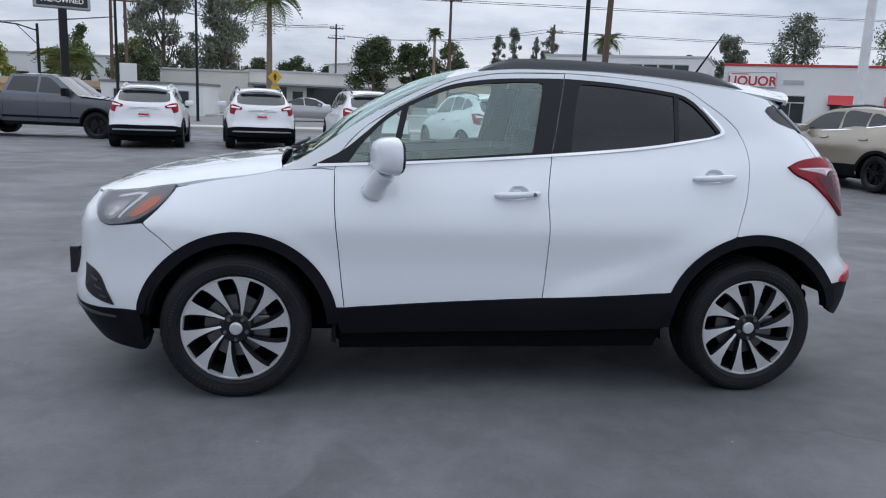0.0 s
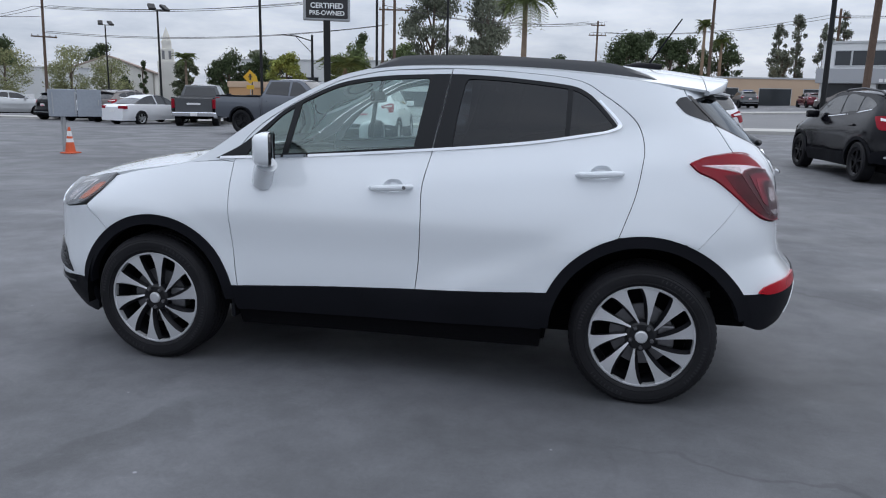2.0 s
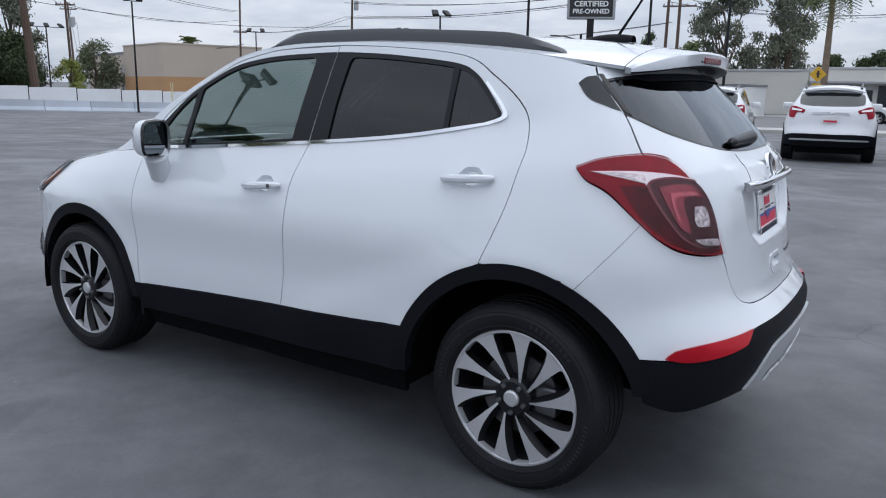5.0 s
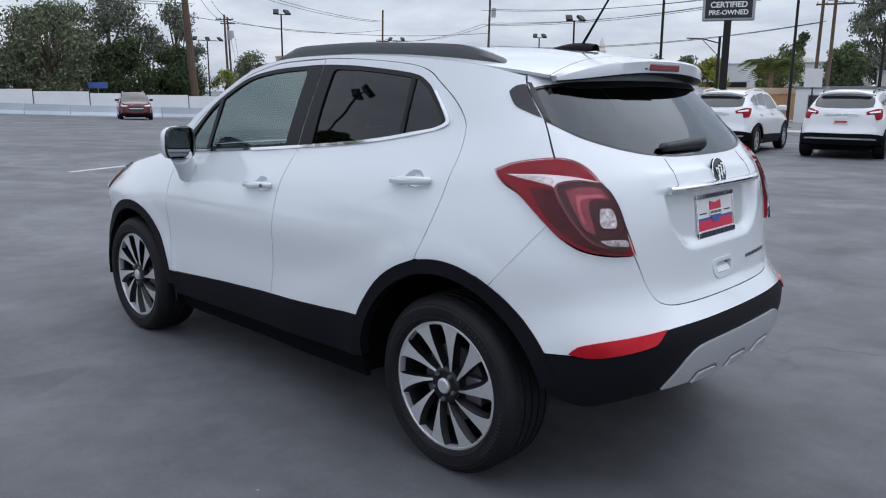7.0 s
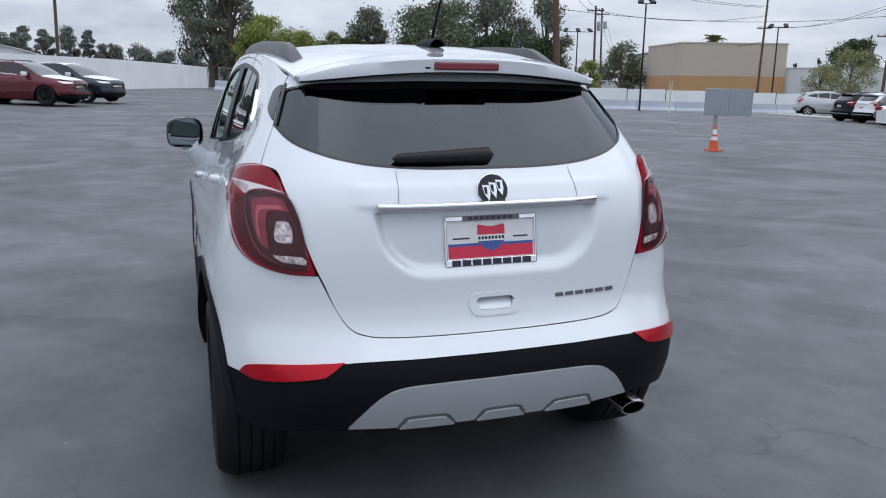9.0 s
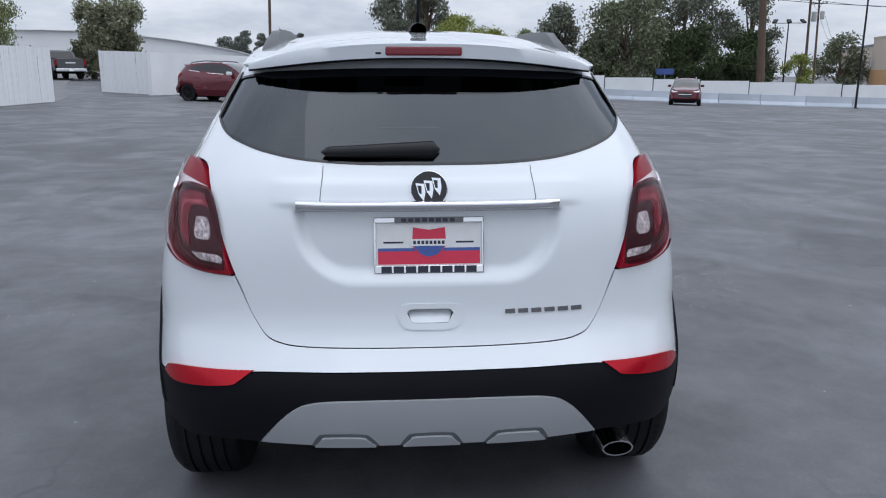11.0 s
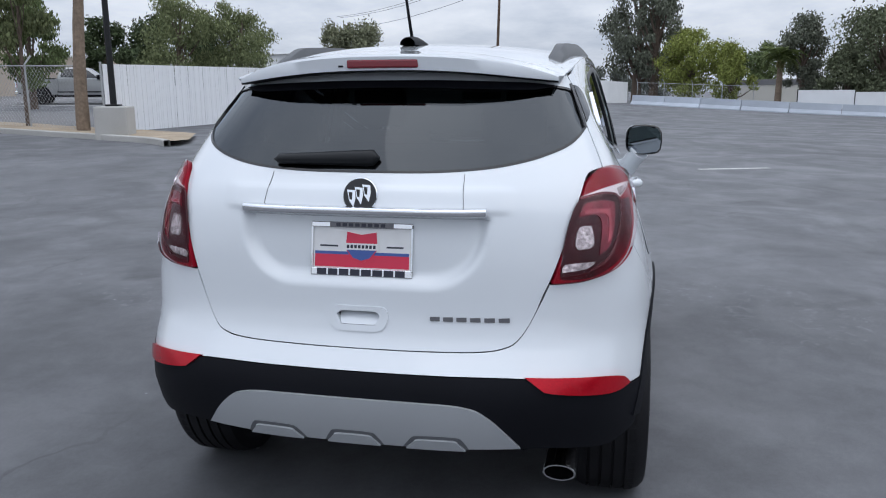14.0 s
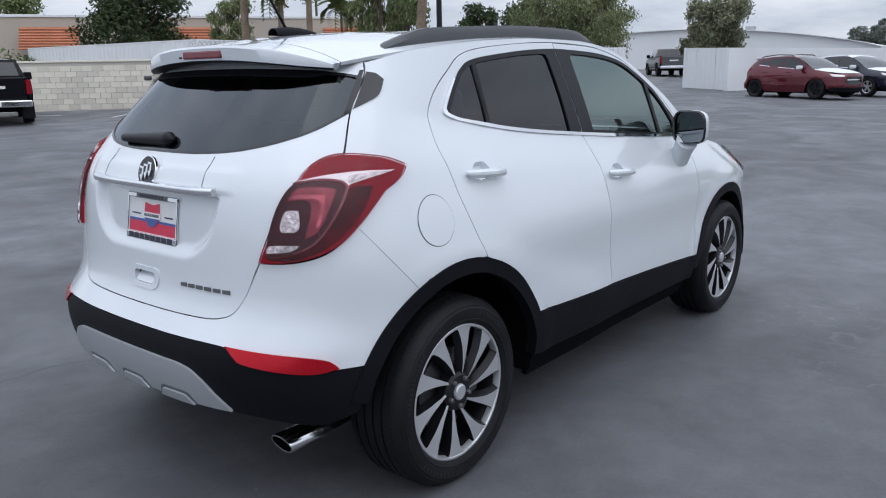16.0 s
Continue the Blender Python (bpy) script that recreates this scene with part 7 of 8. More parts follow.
build_suv("suv", "grey-brown SUV in the far row", FAR_BROWN, (1.15, 1.08, 1.06), (-25.0, 34.4), 84, clad=False)
build_suv("suv", "white SUV in the far row", FAR_WHITE, (1.12, 1.05, 1.02), (-27.8, 35.9), 82, clad=True)
build_suv("suv", "black SUV in the far row", FAR_BLACK, (1.12, 1.05, 1.03), (-30.9, 37.6), 80, clad=True)
build_suv("suv", "dark SUV parked across the street", FAR_GREY, (1.12, 1.05, 1.03), (14.5, 79), 95)
build_suv("suv", "beige SUV parked across the street", FAR_BROWN, (1.1, 1.05, 1.03), (18.5, 58.5), 150)
build_suv("suv", "red car parked across the street", FAR_RED, (1.0, 1.0, 0.88), (20.5, 78), 95, clad=False)
build_suv("suv", "white SUV in the neighbouring yard", FAR_WHITE, (1.2, 1.1, 1.1), (-38.5, -25.5), 150, clad=False)
build_suv("suv", "white SUV behind the slat fence", FAR_WHITE, (1.15, 1.05, 1.02), (-23.5, -16.2), 170, clad=False)
build_suv("suv", "black SUV behind the slat fence", FAR_BLACK, (1.2, 1.08, 1.06), (-28.5, -17.2), 170, clad=False)


def build_sedan(label, body, at, forward):
    """A low saloon: lofted body, dark glasshouse, four wheels."""
    car = thing("sedan", label, "car", m=ground_pose(at[0], at[1], forward + 180))
    deck = curve([-2.4, .62, -2.3, .75, -1.6, .86, -1.0, .95, 1.5, 1.0, 2.2, .98, 2.4, .85])
    glassline = curve([-1.1, .95, -.35, 1.36, .1, 1.44, .6, 1.42, 1.1, 1.28, 1.75, 1.0])
    plan = curve([-2.4, .70, -2.1, .86, -1.2, .91, 1.4, .91, 2.1, .86, 2.4, .74])
    xs = np.linspace(-2.4, 2.4, 41)
    rows = [[(x, s * w * k, z) for s, k, z in ((-1, .92, .22), (-1, 1, .45), (-1, 1, .70), (-1, .93, d - .03), (-1, .78, d), (1, .78, d), (1, .93, d - .03), (1, 1, .70), (1, 1, .45), (1, .92, .22))] for x, w, d in zip(xs, plan(xs), deck(xs))]
    n = 10
    q = [(i * n + j, i * n + j + 1, (i + 1) * n + j + 1, (i + 1) * n + j) for i in range(len(xs) - 1) for j in range(n - 1)] + [tuple(range(n))[::-1], tuple((len(xs) - 1) * n + j for j in range(n))]
    part("body", ([p for r in rows for p in r], q), body, car, smooth=35)
    gx = np.linspace(-1.05, 1.7, 24)
    rows = [[(x, -.74, .94), (x, -.74 + .20 * (z - .95) / .5, z - .03), (x, 0, z), (x, .74 - .20 * (z - .95) / .5, z - .03), (x, .74, .94)] for x, z in zip(gx, glassline(gx))]
    part("glasshouse", ([p for r in rows for p in r], [(i * 5 + j, i * 5 + j + 1, i * 5 + 6 + j, i * 5 + 5 + j) for i in range(len(gx) - 1) for j in range(4)]), FAR_GLASS, car, "dark windows", smooth=30)
    rx = np.linspace(-.38, 1.12, 12)
    part("roof", ([(x, y, float(glassline(x)) + .012 - .035 * abs(y) / .56) for x in rx for y in (-.57, -.3, 0, .3, .57)], [(i * 5 + j, i * 5 + 5 + j, i * 5 + 6 + j, i * 5 + j + 1) for i in range(11) for j in range(4)]), body, car, smooth=True)
    for s in (-1, 1):
        part("pillar", tube([(0.25, s * .73, .95), (.35, s * .56, 1.41)], .035, 6), body, car)
        part("tail_lamp", box(2.2, 2.41, s * .42 if s > 0 else -.86, .86 if s > 0 else s * .42, .78, .92, .02), LAMP_RED, car, "red tail lamp")
        part("headlamp", box(-2.36, -2.1, s * .5 if s > 0 else -.84, .84 if s > 0 else s * .5, .60, .72, .02), LAMP_CLEAR, car)
        part("mirror", box(-.75, -.6, s * .98 - .09, s * .98 + .09, .98, 1.1, .03), body, car)
        for x in (-1.42, 1.42):
            road_wheel(car, x, s * .915, .335, True)
            part("wheel_arch", prism(arc(x, .335, .37, 0, 180, 12), s * .60, s * .918), SHADOW_BLACK, car)
    part("plate", box(2.40, 2.42, -.15, .15, .62, .74), PLATE_WHITE, car)


build_sedan("white four-door saloon with red tail lamps", FAR_WHITE, (-21.6, 31.2), 76)
build_sedan("grey saloon waiting on the street", FAR_SILVER, (-2.2, 44.5), -8)


def build_pickup(label, body, at, forward, mud=False):
    """A crew-cab pickup with an open bed."""
    car = thing("pickup", label, "pickup truck", m=ground_pose(at[0], at[1], forward + 180))
    side = lambda x, z: (x * 1.0, -(0.985 - 0.05 * np.clip((z - 0.95) / 0.45, -1.2, 1.2) ** 2 - 0.10 * np.clip((-x - 2.3) / 0.6, 0, 1) ** 2), z * 1.0)
    upper = lambda x, z: (x * 1.0, -(0.93 - 0.22 * np.clip((z - 1.28) / 0.62, 0, 1.1) ** 1.2), z * 1.0)
    hf, hr = (-1.93, 0.44), (1.82, 0.44)

    def lay(nm, edge, ma, surface=side, lift=0.0, depth=0.03, lab=""):
        for m in (False, True):
            part(nm, panel(surface, edge, mirror=m, lift=lift, depth=depth, step=0.15), ma, car, lab, smooth=35)
    st = 0.08
    lay("body_side", outline([(-2.88, 0.50), (-2.42, 0.50)], arc(*hf, 0.49, 6, 174, 12), [(-1.44, 0.48), (1.0, 0.48)], [(1.0, 0.48), (1.0, 1.32)], [(1.0, 1.32), (-1.35, 1.28), (-1.5, 1.24), (-2.7, 1.16), (-2.88, 1.05)], [(-2.88, 1.05), (-2.88, 0.50)], step=st), body)
    lay("bed_side", outline([(1.012, 0.50), (1.33, 0.50)], arc(*hr, 0.49, 6, 174, 12), [(2.31, 0.55), (2.88, 0.58)], [(2.88, 0.58), (2.88, 1.33)], [(2.88, 1.33), (1.012, 1.33)], [(1.012, 1.33), (1.012, 0.50)], step=st), body)
    lay("cab_side", outline([(-1.40, 1.27), (-0.62, 1.84), (-0.2, 1.90)], [(-0.2, 1.90), (0.75, 1.89)], [(0.75, 1.89), (0.98, 1.31)], [(0.98, 1.31), (-1.40, 1.27)], step=st), body, upper)
    lay("side_window", outline([(-1.05, 1.34), (-0.50, 1.78), (-0.20, 1.83)], [(-0.20, 1.83), (-0.17, 1.36)], [(-0.17, 1.36), (-1.05, 1.34)], step=st), FAR_GLASS, upper, 0.006, 0.004, "dark side window")
    lay("side_window", outline([(-0.10, 1.365), (-0.10, 1.83)], [(-0.10, 1.83), (0.66, 1.82)], [(0.66, 1.82), (0.83, 1.40)], [(0.83, 1.40), (-0.10, 1.365)], step=st), FAR_GLASS, upper, 0.006, 0.004)
    for h in (hf, hr):
        lay("arch_trim", outline(arc(*h, 0.53, 0, 180, 12), arc(*h, 0.47, 180, 0, 12), step=st), TRIM_BLACK, lift=0.03, depth=0.06)
    for x in (-0.35, 0.72):
        lay("door_handle", outline([(x, 1.18), (x + 0.2, 1.18)], [(x + 0.2, 1.14), (x, 1.14)]), body, lift=0.035)
    for x in (-1.16, -0.14, 0.93):
        lay("door_seam", outline([(x - 0.004, 0.52), (x - 0.004, 1.28)], [(x + 0.004, 1.28), (x + 0.004, 0.52)]), SHADOW_BLACK, lift=0.002, depth=0.004)
    lay("body_moulding", outline([(-1.40, 0.66), (0.98, 0.66)], [(0.98, 0.60), (-1.40, 0.60)], step=st), TRIM_BLACK, lift=0.012, depth=0.02)
    lay("step_bar", outline([(-1.38, 0.46), (0.95, 0.46)], [(0.95, 0.38), (-1.38, 0.38)], step=st), TRIM_BLACK, lift=0.0)
    sheet = lambda f, us, vs: grid(f, np.linspace(*us), np.linspace(*vs))
    part("roof", sheet(lambda u, v: (-0.62 + 1.38 * u, v * 0.71, 1.86 + 0.05 * math.sin(math.pi * u) + 0.03 * (1 - v * v) - (0.03 if abs(v) == 1 else 0)), (0, 1, 10), (-1, 1, 7)), body, car, smooth=True)
    part("windscreen", sheet(lambda u, v: (-1.42 + 0.80 * u - 0.10 * (1 - v * v), v * (0.90 - 0.20 * u), 1.26 + 0.60 * u), (0, 1, 6), (-1, 1, 7)), FAR_GLASS, car, "windscreen", smooth=True)
    part("cab_back", sheet(lambda u, v: (0.98 - 0.23 * u, v * (0.92 - 0.21 * u), 0.8 if u == 0 else 1.28 + 0.60 * u), (0, 1, 5), (-1, 1, 3)), body, car)
    part("rear_window", sheet(lambda u, v: (0.955 - 0.17 * u, v * (0.76 - 0.10 * u), 1.40 + 0.40 * u), (0, 1, 2), (-1, 1, 2)), FAR_GLASS, car, "dark rear window")
    part("hood", sheet(lambda u, v: (-2.86 + 1.5 * u, v * (0.90 + 0.05 * math.sin(math.pi * u * 0.5)), 1.04 + 0.26 * u ** 0.4 + 0.03 * (1 - v * v)), (0, 1, 10), (-1, 1, 7)), body, car, smooth=True)
    part("front", box(-2.93, -2.84, -0.90, 0.90, 0.48, 1.10, 0.04), body, car)
    part("grille", box(-2.97, -2.92, -0.62, 0.62, 0.66, 1.04, 0.03), GLOSS_BLACK, car, "black grille")
    part("bumper", box(-3.02, -2.84, -0.95, 0.95, 0.42, 0.62, 0.04), CHROME, car, "chrome front bumper")
    part("bumper", box(2.86, 3.04, -0.94, 0.94, 0.50, 0.70, 0.04), CHROME, car, "chrome rear bumper")
    part("tailgate", box(2.80, 2.90, -0.82, 0.82, 0.70, 1.33, 0.025), body, car)
    part("tailgate_mark", box(2.90, 2.905, -0.30, 0.30, 1.02, 1.10), PLATE_WHITE, car)
    part("plate", box(3.04, 3.05, -0.15, 0.15, 0.53, 0.66), PLATE_WHITE, car)
    part("bed_floor", box(1.02, 2.80, -0.78, 0.78, 0.70, 0.78), SHADOW_BLACK, car)
    part("bed_rim", merge(box(1.01, 2.86, -0.98, -0.86, 1.29, 1.345, 0.015), box(1.01, 2.86, 0.86, 0.98, 1.29, 1.345, 0.015)), TRIM_BLACK, car)
    part("frame", box(-2.7, 2.7, -0.62, 0.62, 0.36, 0.70, 0.03), SHADOW_BLACK, car)
    for s in (-1, 1):
        part("tail_lamp", box(2.70, 2.915, s * 0.83 if s > 0 else -0.965, 0.965 if s > 0 else s * 0.83, 0.86, 1.27, 0.02), LAMP_RED, car, "red tail lamp")
        part("headlamp", box(-2.95, -2.80, s * 0.64 if s > 0 else -0.93, 0.93 if s > 0 else s * 0.64, 0.84, 1.04, 0.02), LAMP_CLEAR, car)
        part("mirror", box(-1.14, -0.98, s * 1.08 - 0.12, s * 1.08 + 0.12, 1.28, 1.52, 0.03), TRIM_BLACK, car)
        for x, y in (hf, hr):
            road_wheel(car, x, s * 0.95, 0.42, False, 0.27)
            part("wheel_housing", ([(a, s * yy, b) for yy in (0.93, 0.55) for a, b in arc(x, y, 0.475, -5, 185, 12)], [(i, i + 1, 13 + i, 12 + i) for i in range(11)] + [tuple(range(12, 24))]), SHADOW_BLACK, car)
        if mud:
            part("mud_flap", box(2.36, 2.39, s * 0.84 - 0.16, s * 0.84 + 0.16, 0.16, 0.62), RUBBER, car, "black mud flap")
    return car


build_pickup("slate grey crew-cab pickup parked across the row", FAR_SLATE, (-9.75, 21.9), -9)
build_pickup("dark grey pickup with its tailgate to the lot", FAR_GREY, (-18.3, 30.6), 110)
build_pickup("black pickup with mud flaps parked at the block wall", FAR_BLACK, (-6.7, -24.2), 250, mud=True)
build_pickup("dark grey pickup in the yard beyond the gate", FAR_GREY, (-52.0, -22.0), 215)
build_pickup("silver pickup in the neighbouring yard", FAR_SILVER, (-33.5, -27.6), 120)

# ---- poles, wires and signs ----
def light_pole(at, height, heads, face=0.0, label="dark steel light pole with floodlights", base=True):
    z = rgrid(*at)
    p = thing("light_pole", label, "light pole", "light poles of the lot", pose(at[0], at[1], z, 0, 0, face))
    part("pole", tube([(0, 0, -0.1), (0, 0, height)], [0.085, 0.06], 10), DARK_POLE, p)
    if base:
        part("base_plate", box(-0.17, 0.17, -0.17, 0.17, 0, 0.05, 0.01), DARK_POLE, p)
    n = len(heads)
    if n:
        part("cross_arm", tube([(min(heads) - 0.05, 0, height), (max(heads) + 0.05, 0, height)], 0.035, 6), DARK_POLE, p)
    for i, x in enumerate(heads):
        h = part("floodlight", moved(box(-0.22, 0.22, -0.30, 0.30, -0.07, 0.10, 0.03), pose(x, -0.12, height + 0.16, 35, 0, 30 * (i - (n - 1) / 2))), DARK_POLE, p, "dark floodlight head")
        part("lens", moved(box(-0.18, 0.18, -0.25, 0.25, -0.085, -0.07), pose(x, -0.12, height + 0.16, 35, 0, 30 * (i - (n - 1) / 2))), FRAME_GREY, h)
    return p


light_pole((-28.2, 43.0), 7.0, (-0.45, 0.45), 60)
light_pole((-45.8, 62.6), 8.2, (-0.45, 0.45), 50)
light_pole((-62.2, 58.0), 8.4, (-0.7, 0.7), 45)
light_pole((-51.2, 35.0), 8.4, (-0.45, 0.45), 70)
light_pole((-74.5, 41.6), 7.9, (-1.35, 0.0, 1.35), 75)
light_pole((-17.4, 35.3), 10.5, (), 0, "tall dark steel pole beside the street", True)
light_pole((-12.5, 40.6), 11.5, (), 0, "tall dark steel pole beside the street", True)
light_pole((-8.5, 41.8), 11.5, (), 0, "tall dark steel pole on a concrete foot", True)
light_pole((7.4, 21.0), 9.5, (), 0, "tall dark steel pole beside the street", True)
mast = thing("flag_pole", "tall white tapered pole beside the street", "pole", m=ground_pose(16.1, 19.0))
part("pole", tube([(0, 0, -0.1), (0, 0, 5.0), (0, 0, 10.5)], [0.17, 0.14, 0.10], 14), mat("white_pole_paint", (0.66, 0.67, 0.68), 0.5, grain=0.06, scale=12, stain=0.12, stain_scale=2), mast, smooth=True)
part("base_plate", box(-0.28, 0.28, -0.28, 0.28, 0, 0.06, 0.01), GALV, mast)
yard = light_pole((-14.2, -12.1), 8.0, (-0.5, 0.5), 20, "dark light pole on a pale concrete plinth", True)
yard.location.z += 0.85
foot = tagged(part("plinth", box(-0.42, 0.42, -0.42, 0.42, -0.2, 0.85, 0.04), CONCRETE), "pale concrete plinth under the light pole", "plinth")
foot.matrix_world = pose(-14.2, -12.1, rgrid(-14.2, -12.1), 0, 0, 20)


def utility_pole(at, height, arms=(), lean=0.0, face=0.0, box_on=False, r=0.15):
    z = rgrid(*at)
    p = thing("utility_pole", "weathered wooden utility pole", "utility pole", "utility poles", pose(at[0], at[1], z, 0, lean, face))
    part("pole", tube([(0, 0, -0.2), (0, 0, height)], [r, r * 0.7], 10), WOOD_POLE, p)
    for h, w in arms:
        a = part("cross_arm", box(-w, w, -0.22, -0.10, h - 0.06, h + 0.06, 0.01), WOOD_POLE, p)
        for x in (-w + 0.1, -w * 0.45, w * 0.45, w - 0.1):
            part("insulator", lathe([(h + 0.06, 0.05), (h + 0.14, 0.06), (h + 0.22, 0.03)], 8, "z"), GALV, a).location = (x, -0.16, 0)
    if box_on:
        part("transformer", lathe([(height - 2.6, 0.01), (height - 2.6, 0.24), (height - 1.7, 0.24), (height - 1.6, 0.01)], 12, "z"), GALV, p).location = (0.42, 0, 0)
    return p


UP = {"a": (-72, 64.5), "b": (-51, 60.5), "c": (-72, 42.5), "d": (-70.9, -10.3), "e": (-60.8, 32.4), "f": (-86.5, 51.8), "g": (-0.6, 88.6), "h": (-16.8, 60.0), "i": (-18.6, 62.5), "j": (21.5, 75), "k": (-52, -60), "l": (8.9, 62.5), "m": (10.76, 28.67)}
utility_pole(UP["a"], 13, [(9.2, 0.8)], 1.0, 40)
utility_pole(UP["b"], 13, [(7.0, 1.1)], 1.2, 40, True)
utility_pole(UP["c"], 10.5, [(10.0, 0.9)], -1.0, 60, True)
utility_pole(UP["d"], 13, [(11.8, 0.9)], 1.5, 90)
utility_pole(UP["e"], 14, [(12.5, 1.2)], -3.0, 60, r=0.36)
utility_pole(UP["f"], 12, [(11.2, 0.9)], -1.5, 60, True)
utility_pole(UP["g"], 9.8, [(8.2, 1.0), (9.3, 0.8)], 0, 10)
utility_pole(UP["h"], 12, [(8.6, 1.3), (9.8, 1.3)], 0, 15)
utility_pole(UP["i"], 13, [(10.6, 1.2)], 0.6, 15)
utility_pole(UP["j"], 9.0, [(8.2, 0.9)], 0, 10)
utility_pole(UP["k"], 12.5, [(11.8, 1.0), (10.8, 1.0)], 0, 40)
utility_pole(UP["l"], 10.5, [(9.6, 0.9)], 0, 0)
utility_pole(UP["m"], 12.5, [(11.6, 1.0)], 1.2, 0)


def wire(a, b, sag, r=0.022):
    pts = []
    for i in range(13):
        t = i / 12
        p = Vector(a) * (1 - t) + Vector(b) * t
        p.z -= 4 * sag * t * (1 - t)
        pts.append(p)
    tagged(part("overhead_wire", tube(pts, r, 4, caps=False), DARK_POLE), "thin dark overhead wire between poles", "cable", "overhead wires")


def span(k1, h1, k2, h2, offsets=(0.0,), sag=0.8):
    for o in offsets:
        a, b = UP[k1], UP[k2]
        wire((a[0] + o, a[1], rgrid(*a) + h1 + abs(o) * 0.2), (b[0] + o, b[1], rgrid(*b) + h2 + abs(o) * 0.2), sag)


UP["w"], UP["x"], UP["y"], UP["z"], UP["q"] = (-150, 92), (110, 70), (-110, -40), (-120, 30), (-78, 15)
span("a", 9.3, "b", 9.6, (-0.7, 0.7)); span("b", 9.6, "h", 9.9, (-0.7, 0.0, 0.9)); span("h", 8.8, "g", 9.5, (-1.0, 0.0, 1.0)); span("g", 8.4, "j", 8.3, (-0.8, 0.8))
span("a", 7.6, "w", 9.0, (0.0, 0.8)); span("a", 10.6, "c", 10.0, (0.0,)); span("c", 9.8, "e", 12.4, (-0.8, 0.8)); span("e", 9.5, "d", 10.5, (0.0, 0.6)); span("d", 11.7, "y", 10.5, (-0.8, 0.8)); span("d", 10.2, "y", 9.0)
span("j", 8.2, "x", 9.0, (-0.8, 0.0, 0.8)); span("f", 11.2, "c", 10.0, (0.0,)); span("f", 9.5, "w", 9.0, (0.0, 1.0)); span("i", 10.5, "b", 11.0, (-0.8, 0.8)); span("i", 10.4, "x", 11.5, (0.0, 0.8)); span("b", 7.4, "i", 7.6, (0.0, 0.5))
span("e", 12.4, "a", 11.5, (-0.6, 0.6)); span("e", 8.6, "b", 8.8)


def street_sign_pole():
    p = thing("street_lamp", "dark street lamp with a long bracket arm", "street lamp", m=ground_pose(-16.0, 39.2, 25))
    part("pole", tube([(0, 0, -0.1), (0, 0, 4.95)], [0.09, 0.07], 10), DARK_POLE, p)
    part("arm", tube([(0, 0, 4.6), (-0.9, 0, 4.85), (-1.75, 0, 4.9)], 0.035, 6), DARK_POLE, p)
    part("brace", tube([(0, 0, 3.9), (-0.95, 0, 4.85)], 0.02, 6), DARK_POLE, p)


street_sign_pole()


def dealer_sign():
    x, y = -12.5, 32.2
    s = thing("pylon_sign", "black pylon sign with silver frame and white lettering", "sign", m=ground_pose(x, y, 24))
    part("pole", box(-0.16, 0.16, -0.16, 0.16, -0.1, 5.0, 0.01), DARK_POLE, s)
    b = part("sign_box", box(-1.12, 1.12, -0.16, 0.16, 4.98, 6.55, 0.04), mat("sign_silver", (0.35, 0.36, 0.37), 0.4, 0.6, grain=0.04), s, "silver framed sign box")
    f = part("sign_face", box(-1.0, 1.0, -0.175, 0.175, 5.09, 6.44, 0.01), GLOSS_BLACK, b, "black sign face")
    for turn in (0, 180):
        wall_text("CERTIFIED", 0.34, pose(0, -0.18 if not turn else 0.18, 5.56, 90, 0, turn), PLATE_WHITE, b)
        wall_text("PRE-OWNED", 0.29, pose(0, -0.18 if not turn else 0.18, 5.24, 90, 0, turn), PLATE_WHITE, b)
        part("logo_bar", box(-0.7, 0.7, -0.182 if not turn else 0.175, -0.175 if not turn else 0.182, 6.0, 6.2), LAMP_RED, b)


dealer_sign()
YELLOW = mat("yellow_sign_paint", (0.62, 0.36, 0.02), 0.5, grain=0.05)


def warning_sign(at, face):
    s = thing("warning_sign", "yellow diamond warning sign on a thin post", "road sign", "yellow warning signs", ground_pose(at[0], at[1], face))
    part("post", tube([(0, 0, -0.1), (0, 0, 2.9)], 0.03, 6), GALV, s)
    part("diamond", moved(box(-0.33, 0.33, -0.012, 0.012, -0.33, 0.33, 0.004), pose(0, -0.04, 2.75, 0, 45, 0)), YELLOW, s)
    part("symbol", merge(box(-0.05, 0.07, -0.06, -0.054, 2.55, 2.95), box(-0.12, 0.14, -0.06, -0.054, 2.74, 2.80)), PLATE_INK, s)
    part("arrow_plate", box(-0.25, 0.25, -0.05, -0.03, 1.95, 2.22, 0.004), YELLOW, s)


warning_sign((-4.6, 47.8), -5)
warning_sign((-22.4, 44.3), 25)
meal = thing("round_top_sign", "yellow round-topped shop sign on a post", "sign", m=ground_pose(-23.8, 47.5, 25))
part("post", tube([(0, 0, 0), (0, 0, 2.7)], 0.04, 8), DARK_POLE, meal)
part("board", prism([(-0.42, 2.55), (0.42, 2.55)] + [(0.34 * math.cos(a), 2.72 + 0.42 * math.sin(a)) for a in np.linspace(0.2, math.pi - 0.2, 12)], -0.06, 0.06), YELLOW, meal)
banner = thing("shop_sign", "pale blank sign panel on posts beside the street", "sign", m=ground_pose(-13.5, 47.0, 10))
part("panel", box(-0.5, 0.5, -0.06, 0.06, 2.3, 3.4, 0.02), PALE_WALL, banner)
part("post", tube([(0, 0, 0), (0, 0, 2.4)], 0.05, 8), DARK_POLE, banner)
